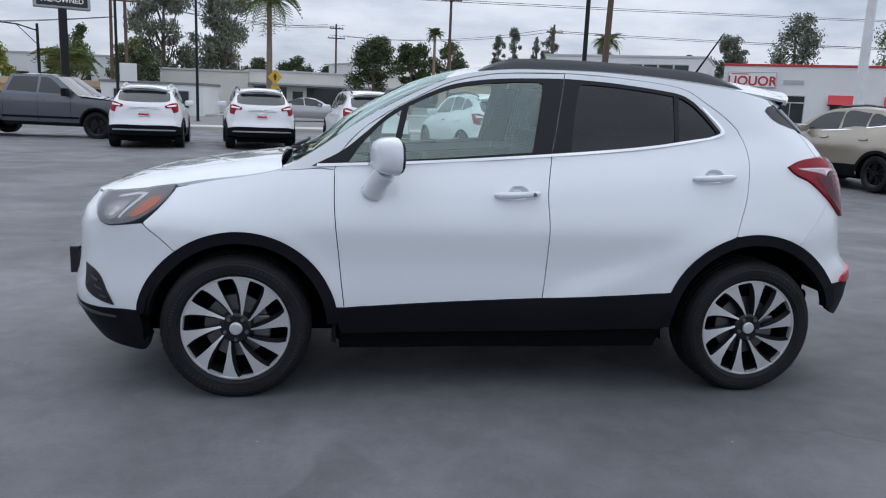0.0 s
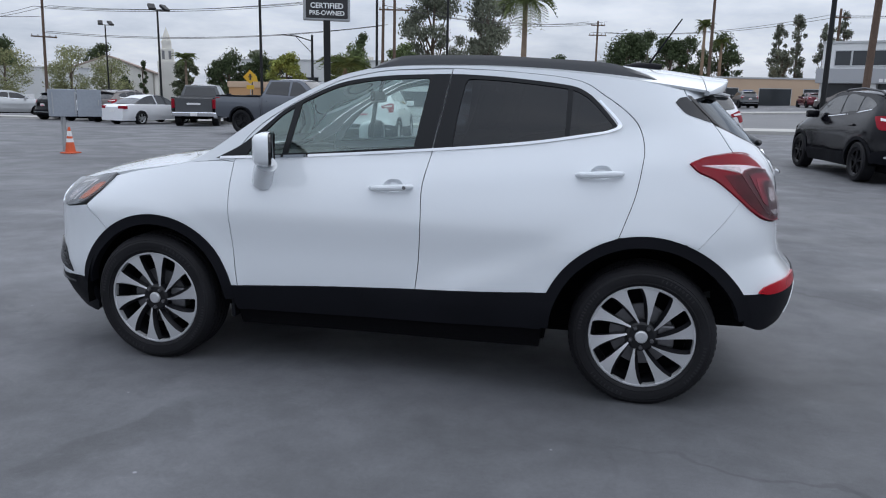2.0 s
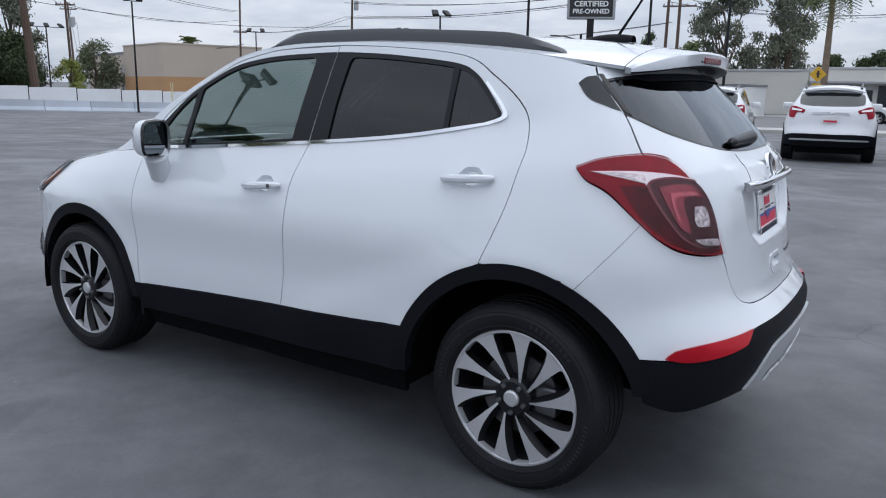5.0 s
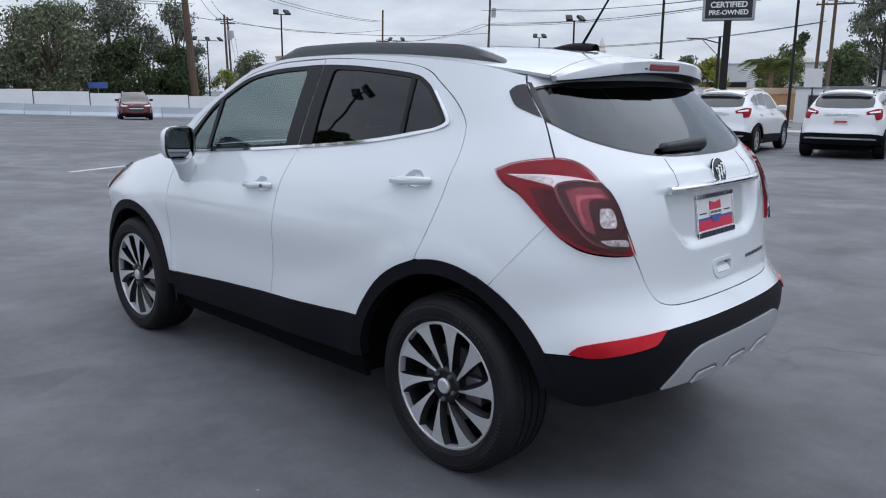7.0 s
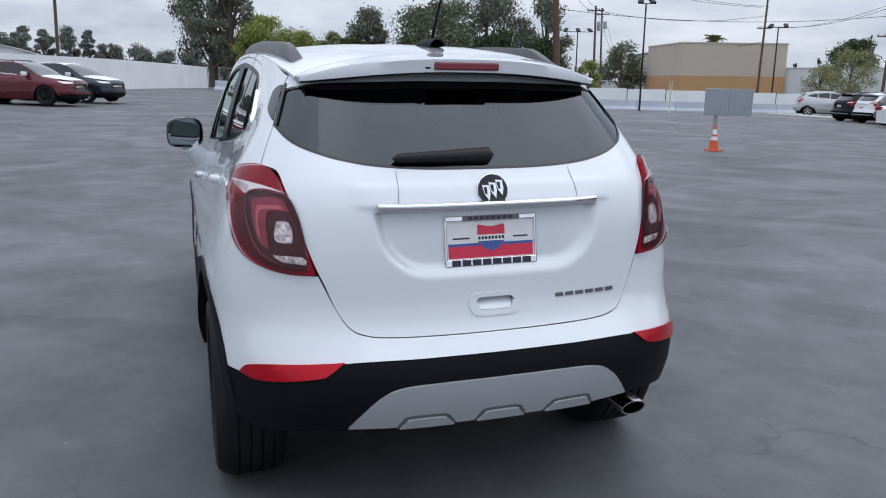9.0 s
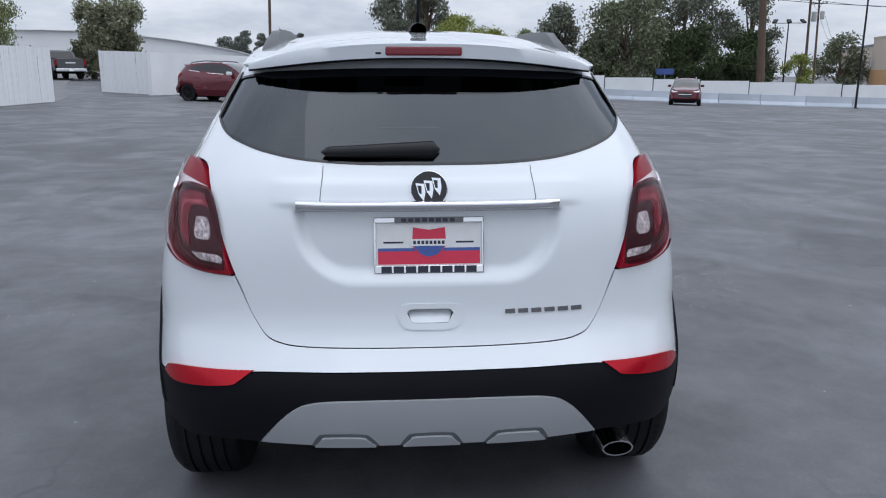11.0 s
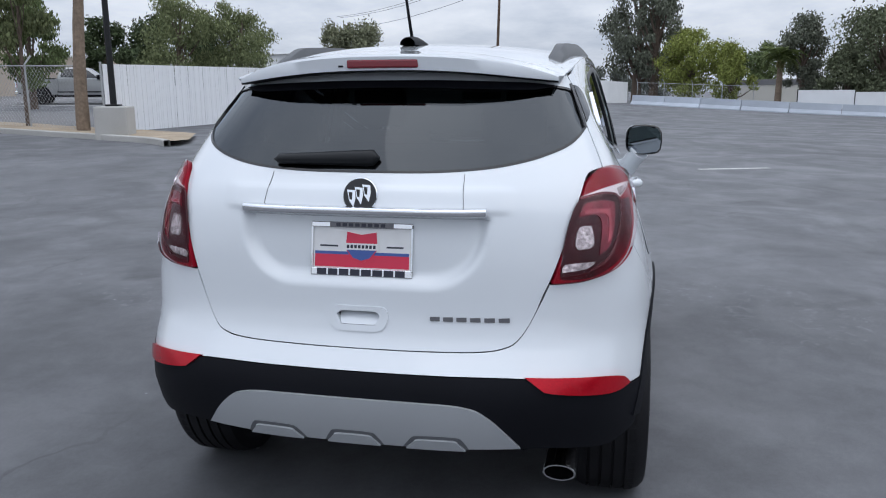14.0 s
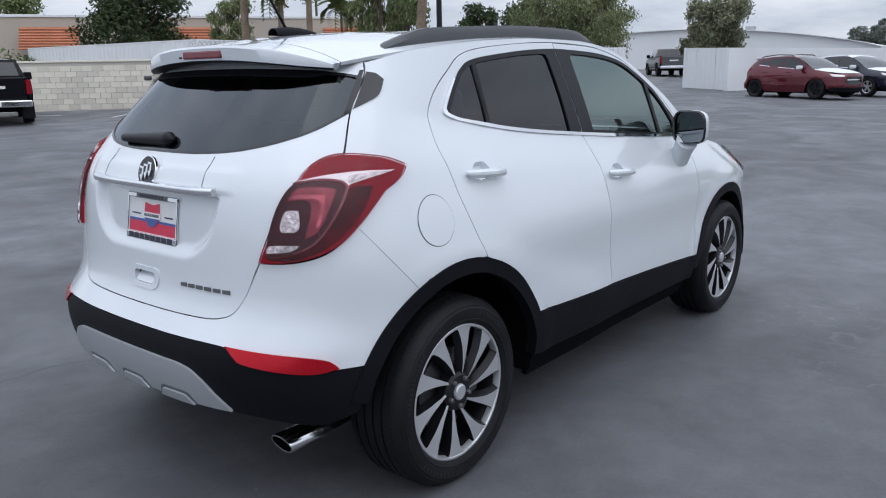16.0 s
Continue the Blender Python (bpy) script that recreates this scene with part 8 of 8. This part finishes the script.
kiosk = building("kiosk", "low white roadside building with a dark canopy", (-18.0, 57.0), (-10.5, 56.2), 5, 2.0, PALE_WALL, windows=[(1.0, 0.8, 5.5, 1.2)], coping=ROOF_GREY)
fastfood = building("brick_diner", "low diner with a red roofline", (-31, 58), (-21, 57.0), 8, 1.9, OCHRE, coping=PEACH, coping_h=0.5)
modern = building("pale_offices", "pale flat-roofed offices behind the street", (-42, 80), (-22, 79), 10, 4.6, PALE_WALL, windows=[(3 + 3 * i, 2.8, 2.0, 1.2) for i in range(5)])
part("stair_tower", box(13.5, 16.5, -0.8, 3, 0, 6.4, 0.03), CREAM, modern)


def meter_cabinet():
    c = thing("control_cabinet", "grey steel control cabinet with an open door on a post", "cabinet", m=ground_pose(-10.9, 10.9, 47))
    part("post", tube([(0, 0, -0.1), (0, 0, 0.95)], 0.05, 8), GALV, c)
    sheet = mat("grey_cabinet_paint", (0.30, 0.33, 0.37), 0.5, 0.2, grain=0.06, scale=20, stain=0.1, stain_scale=2)
    part("body", box(-0.26, 0.28, -0.14, 0.16, 0.80, 1.40, 0.01), sheet, c)
    d = part("door", moved(box(0, 0.50, -0.02, 0.0, 0.80, 1.40, 0.006), pose(0.29, -0.14, 0, 0, 0, -8)), sheet, c, "open grey cabinet door")
    part("handle", moved(box(0.43, 0.45, -0.05, -0.02, 1.05, 1.18, 0.004), pose(0.29, -0.14, 0, 0, 0, -8)), GALV, d)
    for x in (-0.22, 0.24):
        part("hinge", box(x, x + 0.02, -0.15, -0.138, 0.86, 1.34), GALV, c)


meter_cabinet()
cone = thing("traffic_cone", "orange traffic cone with white bands beside the cabinet", "traffic cone", m=ground_pose(-10.6, 10.68) @ Matrix.Scale(0.82, 4))
ORANGE = mat("orange_cone_plastic", (0.62, 0.10, 0.03), 0.6, grain=0.08, scale=30, stain=0.1, stain_scale=6)
part("base", box(-0.19, 0.19, -0.19, 0.19, 0, 0.035, 0.012), ORANGE, cone)
part("body", lathe([(0.035, 0.135), (0.70, 0.03), (0.71, 0.001)], 20, "z"), ORANGE, cone, smooth=30)
for z0, z1 in ((0.30, 0.40), (0.46, 0.60)):
    rr = lambda z: 0.135 - 0.105 * (z - 0.035) / 0.665 + 0.003
    part("band", lathe([(z0, rr(z0)), (z1, rr(z1))], 20, "z"), PLATE_WHITE, cone, "white reflective band", smooth=30)
for x, y, a in ((-46.6, 34.6, 8), (-46.2, 34.4, -5)):
    st = tagged(part("marker_stake", tube([(0, 0, -0.1), (0.02 * a, 0, 2.3)], 0.03, 6), mat("pale_yellow_stake", (0.62, 0.58, 0.36), 0.7, grain=0.05)), "thin pale yellow marker stake", "stake")
    st.matrix_world = ground_pose(x, y, 60)
board = thing("notice_board", "small blue sign on a post by the fence", "sign", m=ground_pose(-62.5, 24.5, 70))
part("post", tube([(0, 0, 0), (0, 0, 2.6)], 0.03, 6), GALV, board)
part("panel", box(-0.75, 0.75, -0.03, 0.03, 2.2, 2.7, 0.01), PLATE_BLUE, board)

# ---- trees and plants ----
def leafmat(name, color):
    return mat(name, color, 0.75, grain=0.15, scale=0.8, vary=0.30, spec=0.25)


LEAF_DARK = leafmat("dark_green_leaves", (0.058, 0.080, 0.036))
LEAF_OLIVE = leafmat("olive_green_leaves", (0.125, 0.142, 0.085))
LEAF_GREY = leafmat("grey_green_leaves", (0.140, 0.152, 0.115))
LEAF_FRESH = leafmat("fresh_yellow_green_leaves", (0.22, 0.25, 0.065))
LEAF_MID = leafmat("mid_green_leaves", (0.120, 0.155, 0.065))
LEAF_WILLOW = leafmat("soft_olive_willow_leaves", (0.165, 0.190, 0.090))
LEAF_SAGE = leafmat("sage_olive_leaves", (0.195, 0.205, 0.130))
LEAF_SPARSE = leafmat("pale_spring_leaves", (0.24, 0.25, 0.125))
BARK = mat("grey_brown_bark", (0.12, 0.09, 0.07), 0.95, grain=0.3, scale=12, bump=0.5)
PALM_BARK = mat("ringed_palm_bark", (0.20, 0.15, 0.11), 0.95, grain=0.3, scale=14, stain=0.25, stain_scale=3, bump=0.6)
FROND = leafmat("palm_frond_green", (0.115, 0.145, 0.050))
FROND_DRY = leafmat("dry_palm_frond", (0.24, 0.17, 0.09))


def leaves(blobs, n, size, rng, hang=0.0):
    """Small folded leaves, scattered through uneven clumps."""
    share = np.array([b[3] * b[4] * b[5] for b in blobs]) ** 0.72
    share = share / share.sum()
    pick = rng.choice(len(blobs), n, p=share)
    b = np.array(blobs)[pick]
    d = rng.normal(size=(n, 3)); d /= np.linalg.norm(d, axis=1, keepdims=True)
    rad = rng.uniform(0.1, 1.0, n) ** 0.6 * rng.uniform(0.85, 1.3, n)
    c = b[:, :3] + d * rad[:, None] * b[:, 3:6] * rng.uniform(0.8, 1.12, n)[:, None]
    u = rng.normal(size=(n, 3))
    u[:, 2] -= hang * 2.5
    u /= np.linalg.norm(u, axis=1, keepdims=True)
    w = np.cross(u, rng.normal(size=(n, 3))); w /= np.linalg.norm(w, axis=1, keepdims=True) + 1e-9
    s = size * rng.uniform(0.55, 1.3, n)[:, None]
    v = np.stack([c - u * s, c + w * s * 0.45, c + u * s, c - w * s * 0.45], 1).reshape(-1, 3)
    f = np.arange(4 * n).reshape(-1, 4)
    return v, f


def tree(label, at, height, spread, material, n=2600, size=0.28, trunk=0.28, bare=0.25, lumps=14, seed=0, hang=0.0, tall=1.0, sink=0.0):
    rng = np.random.default_rng(seed)
    z = rgrid(*at)
    t = thing("tree", label, "tree", m=pose(at[0], at[1], z, 0, 0, 0))
    top_z = height * 0.8
    bend = rng.normal(0, 0.03 * height, 2)
    line = [(bend[0] * k * k, bend[1] * k * k, -0.2 + (top_z + 0.2) * k) for k in np.linspace(0, 1, 7)]
    part("trunk", tube(line, [trunk * (1 - 0.8 * k) + 0.02 for k in np.linspace(0, 1, 7)], 9), BARK, t, smooth=True)
    blobs = []
    lumps = int(lumps * 1.7)
    for i in range(lumps):
        a = 2 * math.pi * (i + rng.uniform(-0.3, 0.3)) * 0.382 * 2
        h = bare * height + (1 - bare) * height * (0.12 + 0.82 * ((i + 0.5) / lumps)) * rng.uniform(0.92, 1.06)
        r = spread * (0.25 + 0.75 * math.sin(math.pi * min(0.95, 0.15 + 0.85 * (i + 0.5) / lumps)) ** 0.8) * rng.uniform(0.35, 0.95) * 0.75
        c = (math.cos(a) * r, math.sin(a) * r, min(h, height * 0.93))
        k = spread * rng.uniform(0.15, 0.36)
        blobs.append((*c, k, k, k * rng.uniform(0.6, 0.95) * tall))
        if i % 2 == 0:
            f = min(0.9, max(0.2, (c[2] - 0.18 * height) / top_z))
            o = (bend[0] * f * f, bend[1] * f * f, top_z * f * 0.8)
            m = tuple((o[j] + c[j]) / 2 + (0, 0, -0.04 * height)[j] for j in range(3))
            part("limb", tube([o, m, c], [trunk * 0.4, trunk * 0.25, 0.03], 6), BARK, t, smooth=True)
    part("crown", leaves(blobs, int(n * 3.0), size * 0.54, rng, hang), material, t)
    return t


def palm(label, at, height, fronds=22, length=2.4, trunk=0.2, seed=0, lean=(0, 0), droop=1.0, skirt=False):
    rng = np.random.default_rng(seed)
    t = thing("palm_tree", label, "palm tree", m=ground_pose(*at))
    line = [(lean[0] * k * k, lean[1] * k * k, -0.1 + height * k) for k in np.linspace(0, 1, 10)]
    part("trunk", tube(line, [trunk * (1.25 - 0.45 * k + 0.05 * (i % 2)) for i, k in enumerate(np.linspace(0, 1, 10))], 10), PALM_BARK, t, smooth=True)
    v, q = [], []
    ks = np.linspace(0, 1, 15)
    mid = [(length * k * (1 - 0.22 * k * droop), 0, length * (0.42 * k - 0.85 * droop * k * k)) for k in ks]
    for k, p in zip(ks[1:], mid[1:]):
        w = length * 0.30 * math.sin(math.pi * min(0.97, 0.12 + 0.8 * k)) + 0.05
        for s in (-1, 1):
            n = len(v)
            v += [(p[0] - 0.05, 0, p[2] + 0.01), (p[0] + 0.05, 0, p[2]), (p[0] + 0.30 * w + 0.03, s * w, p[2] - 0.30 * w * droop), (p[0] + 0.22 * w, s * w * 0.9, p[2] - 0.32 * w * droop)]
            q.append((n, n + 1, n + 2, n + 3))
    stalk = tube(mid, [0.025 * (1 - 0.8 * k) + 0.004 for k in ks], 4)
    geo = merge((v, q), stalk)
    me = dry = None
    for i in range(fronds):
        f = part("frond", me or geo, FROND if me is None else None, t)
        me = f.data
        up = rng.uniform(-0.5, 1.9)
        f.matrix_local = Matrix.Translation((lean[0], lean[1], height)) @ pose(0, 0, 0, rng.uniform(-15, 15), -38 * up + 12, 360 * i * 0.382) @ Matrix.Scale(rng.uniform(0.8, 1.1), 4)
    if skirt:
        for i in range(14):
            f = part("dry_frond", dry or moved(geo, Matrix.Scale(0.55, 4)), FROND_DRY if dry is None else None, t)
            dry = f.data
            f.matrix_local = Matrix.Translation((lean[0], lean[1], height - 0.15)) @ pose(0, 0, 0, 0, 62, 360 * i * 0.382)
    return t


def shrub(label, at, w, h, material, n=900, size=0.12, seed=0, depth=None):
    rng = np.random.default_rng(seed)
    s = thing("shrub", label, "shrub", m=ground_pose(*at))
    blobs = [(rng.uniform(-w, w) * 0.6, rng.uniform(-1, 1) * (depth or w) * 0.6, h * rng.uniform(0.35, 0.72), w * 0.45, (depth or w) * 0.45, h * 0.36) for _ in range(9)]
    part("crown", leaves(blobs, n, size, rng), material, s)
    part("stem", tube([(0, 0, -0.05), (0, 0, h * 0.5)], 0.04, 6), BARK, s)


tree("tall airy grey-green eucalyptus behind the shops", (-19, 84), 14.5, 4.6, LEAF_GREY, 4200, 0.34, 0.35, 0.15, 20, 1, hang=0.6)
tree("tall airy grey-green eucalyptus behind the shops", (-13, 86), 15.0, 4.4, LEAF_GREY, 4200, 0.34, 0.35, 0.2, 20, 2, hang=0.6)
tree("dark conifer beside the eucalyptus", (-27.5, 84), 9.0, 2.0, LEAF_DARK, 1600, 0.3, 0.2, 0.1, 10, 3, tall=1.4)
tree("round dark green street tree", (-16.2, 62), 5.2, 2.1, LEAF_DARK, 1800, 0.22, 0.15, 0.3, 10, 4)
tree("dark green street tree with an uneven crown", (2.4, 60), 6.3, 2.7, LEAF_DARK, 2800, 0.22, 0.16, 0.3, 13, 5)
tree("dark green tree beside the street tree", (6.0, 66), 6.4, 2.0, LEAF_DARK, 1800, 0.24, 0.16, 0.3, 10, 6)
for i, (x, y, h, w) in enumerate(((-6, 100, 6.5, 3.5), (-1, 104, 6.0, 3.5), (-11, 102, 6.4, 3.2), (5.5, 108, 10.0, 4.2), (11, 107, 9.2, 4.0), (16, 110, 9.4, 4.0))):
    tree("dark green tree crown behind the shops", (x, y), h, w, LEAF_DARK, 1900, 0.36, 0.25, 0.15, 11, 10 + i)
for i, (x, y, h) in enumerate(((24.5, 116, 11.2), (27, 116.5, 12.4), (30.8, 116, 11.6), (33, 117, 12.8), (40.5, 113, 11.0), (21.0, 96, 6.6))):
    tree("slim dark pine beyond the roofs", (x, y), h, 1.9, LEAF_GREY, 1300, 0.3, 0.2, 0.2, 12, 20 + i, tall=1.5)
palm("palm with a full round crown beyond the roofs", (38, 105), 9.6, 30, 2.6, 0.3, 30)
palm("tall palm with drooping fronds by the shops", (-6.0, 61.0), 9.2, 26, 2.9, 0.22, 31, droop=1.25)
palm("slim fan palm beyond the roofs", (12.5, 101), 9.8, 24, 1.5, 0.2, 32)
palm("slim fan palm beyond the roofs", (14.8, 102), 7.8, 24, 1.4, 0.2, 33)
for i, (x, y, h, w, m) in enumerate(((52, 96, 10.5, 3.6, LEAF_GREY), (58, 90, 13.0, 5.0, LEAF_GREY), (66, 80, 11.5, 6.0, LEAF_MID), (72, 74, 12.0, 6.5, LEAF_MID), (45, 93, 7.6, 1.4, LEAF_DARK), (40, 92, 6.6, 3.0, LEAF_DARK), (34, 90, 6.2, 3.0, LEAF_DARK))):
    tree("tree crown rising behind the shop roofs", (x, y), h, w, m, 2200, 0.36, 0.25, 0.2, 13, 40 + i)
for i, (x, y, h, w, m) in enumerate(((-24, 70, 6.4, 3.2, LEAF_MID), (-19.5, 72, 6.8, 3.0, LEAF_MID), (-29, 66, 5.6, 2.6, LEAF_FRESH), (-38, 72, 6.0, 3.2, LEAF_DARK), (-34, 71, 5.6, 3.0, LEAF_DARK))):
    tree("broad green tree beside the street", (x, y), h, w, m, 2000, 0.3, 0.2, 0.15, 11, 50 + i)
palm("feather palm with arching fronds by the street", (-22.2, 63), 4.2, 22, 2.6, 0.2, 56, droop=1.3)
for i, (x, y, h, w) in enumerate(((-47, 96, 7.6, 3.4), (-51, 97, 7.2, 3.2), (-42, 96, 7.4, 3.2), (-37.5, 97, 6.2, 3.0), (-56, 95, 6.6, 2.6))):
    tree("hazy grey-green tree in the distance", (x, y), h, w, LEAF_OLIVE, 1500, 0.36, 0.25, 0.15, 11, 60 + i)
palm("fan palm near the church", (-54.6, 92), 6.6, 28, 1.9, 0.18, 66)
for i, (x, y, h, w) in enumerate(((-61.0, 92, 6.8, 0.9), (-63.2, 91, 4.2, 1.5), (-71.0, 90, 4.6, 1.8))):
    tree("dark upright cypress before the church", (x, y), h, w, LEAF_DARK, 1200, 0.2, 0.15, 0.02, 10, 70 + i, tall=1.7)
tree("dark tree behind the church", (-82, 112), 10, 4, LEAF_DARK, 1600, 0.4, 0.3, 0.2, 11, 75)
for i, (x, y, h, w, m, n) in enumerate(((-62, 68, 6.6, 4.2, LEAF_SPARSE, 2600), (-57, 72, 7.2, 4.4, LEAF_SPARSE, 2600), (-51, 70, 5.6, 3.6, LEAF_SPARSE, 2000), (-68, 70, 5.4, 3.2, LEAF_SPARSE, 1600))):
    tree("sparse pale spring tree behind the parked cars", (x, y), h, w, m, n, 0.2, 0.16, 0.1, 13, 80 + i)
tree("tall dark rounded tree behind the white hall", (-79, 86), 9.4, 3.9, LEAF_DARK, 3600, 0.34, 0.4, 0.2, 20, 85)
for i, (x, h) in enumerate(((-92, 6.6), (-90.2, 7.4), (-88.8, 8.2), (-87.2, 9.2), (-86, 9.8), (-95, 6.0), (-97, 7.0))):
    tree("thin dark Italian cypress", (x, 92 + 0.6 * x + 56), h + 1.0, 0.62, LEAF_DARK, 700, 0.2, 0.12, 0.02, 9, 90 + i, tall=2.6)
# beyond the barriers
for i, (x, y, h, w, m) in enumerate(((-66, 22, 9.0, 5.5, LEAF_OLIVE), (-69, 29, 11.5, 5.2, LEAF_GREY), (-67.5, 33.8, 10.6, 4.2, LEAF_GREY), (-72, 25, 10.2, 5.0, LEAF_OLIVE), (-65, 27.5, 6.6, 4.2, LEAF_DARK), (-64.5, 19.0, 5.4, 3.0, LEAF_OLIVE), (-64.5, 32.5, 6.2, 3.4, LEAF_DARK), (-70, 17.0, 8.2, 3.2, LEAF_GREY))):
    tree("broad grey-green tree behind the white fence", (x, y), h, w, m, 4200, 0.27, 0.35, 0.06, 18, 100 + i, hang=0.4)
tree("low yellow-green shrubby tree by the fence", (-64, 37.5), 4.8, 2.0, LEAF_FRESH, 1600, 0.2, 0.15, 0.05, 9, 110)
tree("hazy tree behind the motel", (-98, 62), 8.5, 5.0, LEAF_OLIVE, 2200, 0.36, 0.3, 0.15, 12, 111)
palm("fan palm above the motel roof", (-93, 74), 9.0, 24, 1.9, 0.25, 112)
palm("stout fan palm with a dry skirt", (-68, 14.6), 4.6, 30, 2.1, 0.24, 113, skirt=True)
tree("bright yellow-green tree beyond the chain-link", (-80.5, 8.5), 7.6, 4.8, LEAF_FRESH, 5200, 0.26, 0.3, 0.08, 18, 114, hang=0.5)
tree("bright yellow-green tree beyond the chain-link", (-77, 12.0), 6.0, 3.4, LEAF_FRESH, 3200, 0.24, 0.25, 0.05, 13, 115, hang=0.5)
tree("mid-green tree beyond the barriers", (-98, 18), 7.6, 4.4, LEAF_MID, 2600, 0.34, 0.3, 0.1, 13, 116)
tree("tall open eucalyptus with dark stems", (-86, 3.2), 15.5, 5.4, LEAF_GREY, 4600, 0.32, 0.55, 0.12, 20, 117, hang=0.8)
tree("tall open eucalyptus with dark stems", (-84, 5.0), 14.0, 4.6, LEAF_GREY, 3600, 0.32, 0.5, 0.1, 17, 118, hang=0.8)
# paler, greyer leaves: the haze of distance is mixed into their colour
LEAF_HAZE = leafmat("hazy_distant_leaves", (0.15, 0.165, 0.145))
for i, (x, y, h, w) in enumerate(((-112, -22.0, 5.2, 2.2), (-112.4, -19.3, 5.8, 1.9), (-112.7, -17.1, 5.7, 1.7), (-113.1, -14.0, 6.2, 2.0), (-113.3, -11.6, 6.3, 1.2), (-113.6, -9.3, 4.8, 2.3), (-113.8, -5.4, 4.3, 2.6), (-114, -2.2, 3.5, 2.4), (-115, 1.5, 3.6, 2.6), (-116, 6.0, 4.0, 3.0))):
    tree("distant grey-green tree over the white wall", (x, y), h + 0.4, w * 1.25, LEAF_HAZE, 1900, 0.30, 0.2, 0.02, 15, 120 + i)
# beyond the gate and the planter
tree("dense rounded olive tree behind the gate", (-53.0, -18.5), 5.5, 3.0, LEAF_SAGE, 5200, 0.22, 0.2, 0.04, 18, 130, tall=1.3)
tree("dense rounded olive tree behind the gate", (-54.5, -20.6), 5.2, 2.2, LEAF_SAGE, 3200, 0.22, 0.2, 0.04, 14, 131, tall=1.3)
for i, (x, y, h, w) in enumerate(((-47, -25.0, 6.6, 3.6), (-45, -28.5, 6.8, 3.8))):
    tree("dense willow-like green tree over the fence", (x, y), h, w, LEAF_WILLOW, 5200, 0.18, 0.22, 0.05, 16, 140 + i, hang=0.8)
for i, (x, y, h, w) in enumerate(((-54, -36, 6.0, 3.4), (-50, -37.5, 5.6, 3.2), (-57, -33, 5.4, 3.0))):
    tree("dark green tree behind the yard", (x, y), h, w, LEAF_DARK, 2200, 0.3, 0.2, 0.1, 11, 145 + i)
for i, (x, y, h, w) in enumerate(((-27.5, -25.6, 5.4, 2.0),)):
    tree("weeping pepper tree inside the fence", (x, y), h, w, LEAF_MID, 3800, 0.16, 0.16, 0.15, 13, 150 + i, hang=1.2)
tree("young weeping tree with thin pale stems on the planter strip", (-16.6, -16.8), 6.0, 1.35, LEAF_WILLOW, 3000, 0.13, 0.05, 0.36, 10, 152, hang=1.4)
tree("soft green tree behind the razor wire", (-24.0, -35.5), 5.6, 2.0, LEAF_WILLOW, 3600, 0.16, 0.12, 0.1, 13, 153, hang=1.0)
tree("broad dark green tree behind the container", (-21.5, -41.0), 6.6, 4.2, LEAF_DARK, 5200, 0.24, 0.25, 0.2, 18, 155)
tree("mid-green tree by the tiled shops", (-23.5, -62), 6.8, 3.4, LEAF_MID, 2400, 0.3, 0.2, 0.15, 12, 156)
for i, (x, y) in enumerate(((-14.0, -38.5), (-11.0, -37.0), (-16.5, -40.5))):
    shrub("low pale green shrub behind the block wall", (x, y), 1.6, 2.6, LEAF_FRESH if i else LEAF_MID, 1400, 0.13, 160 + i)
palm("slender palm leaning beside the planter fence", (-15.3, -13.9), 5.6, 22, 2.0, 0.15, 170, lean=(-0.85, -0.15))
palm("slender palm on the planter strip", (-18.1, -22.2), 6.2, 22, 2.0, 0.12, 171, lean=(-0.35, -0.2))
palm("palm with a ringed trunk behind the razor wire", (-19.6, -28.4), 7.2, 24, 2.2, 0.17, 172)
palm("palm with hanging fronds behind the razor wire", (-20.6, -27.0), 5.0, 22, 1.5, 0.15, 173, droop=1.5, skirt=True)
palm("young feather palm with a thin pale stem", (-16.8, -18.9), 3.5, 14, 1.05, 0.05, 174, droop=1.3)
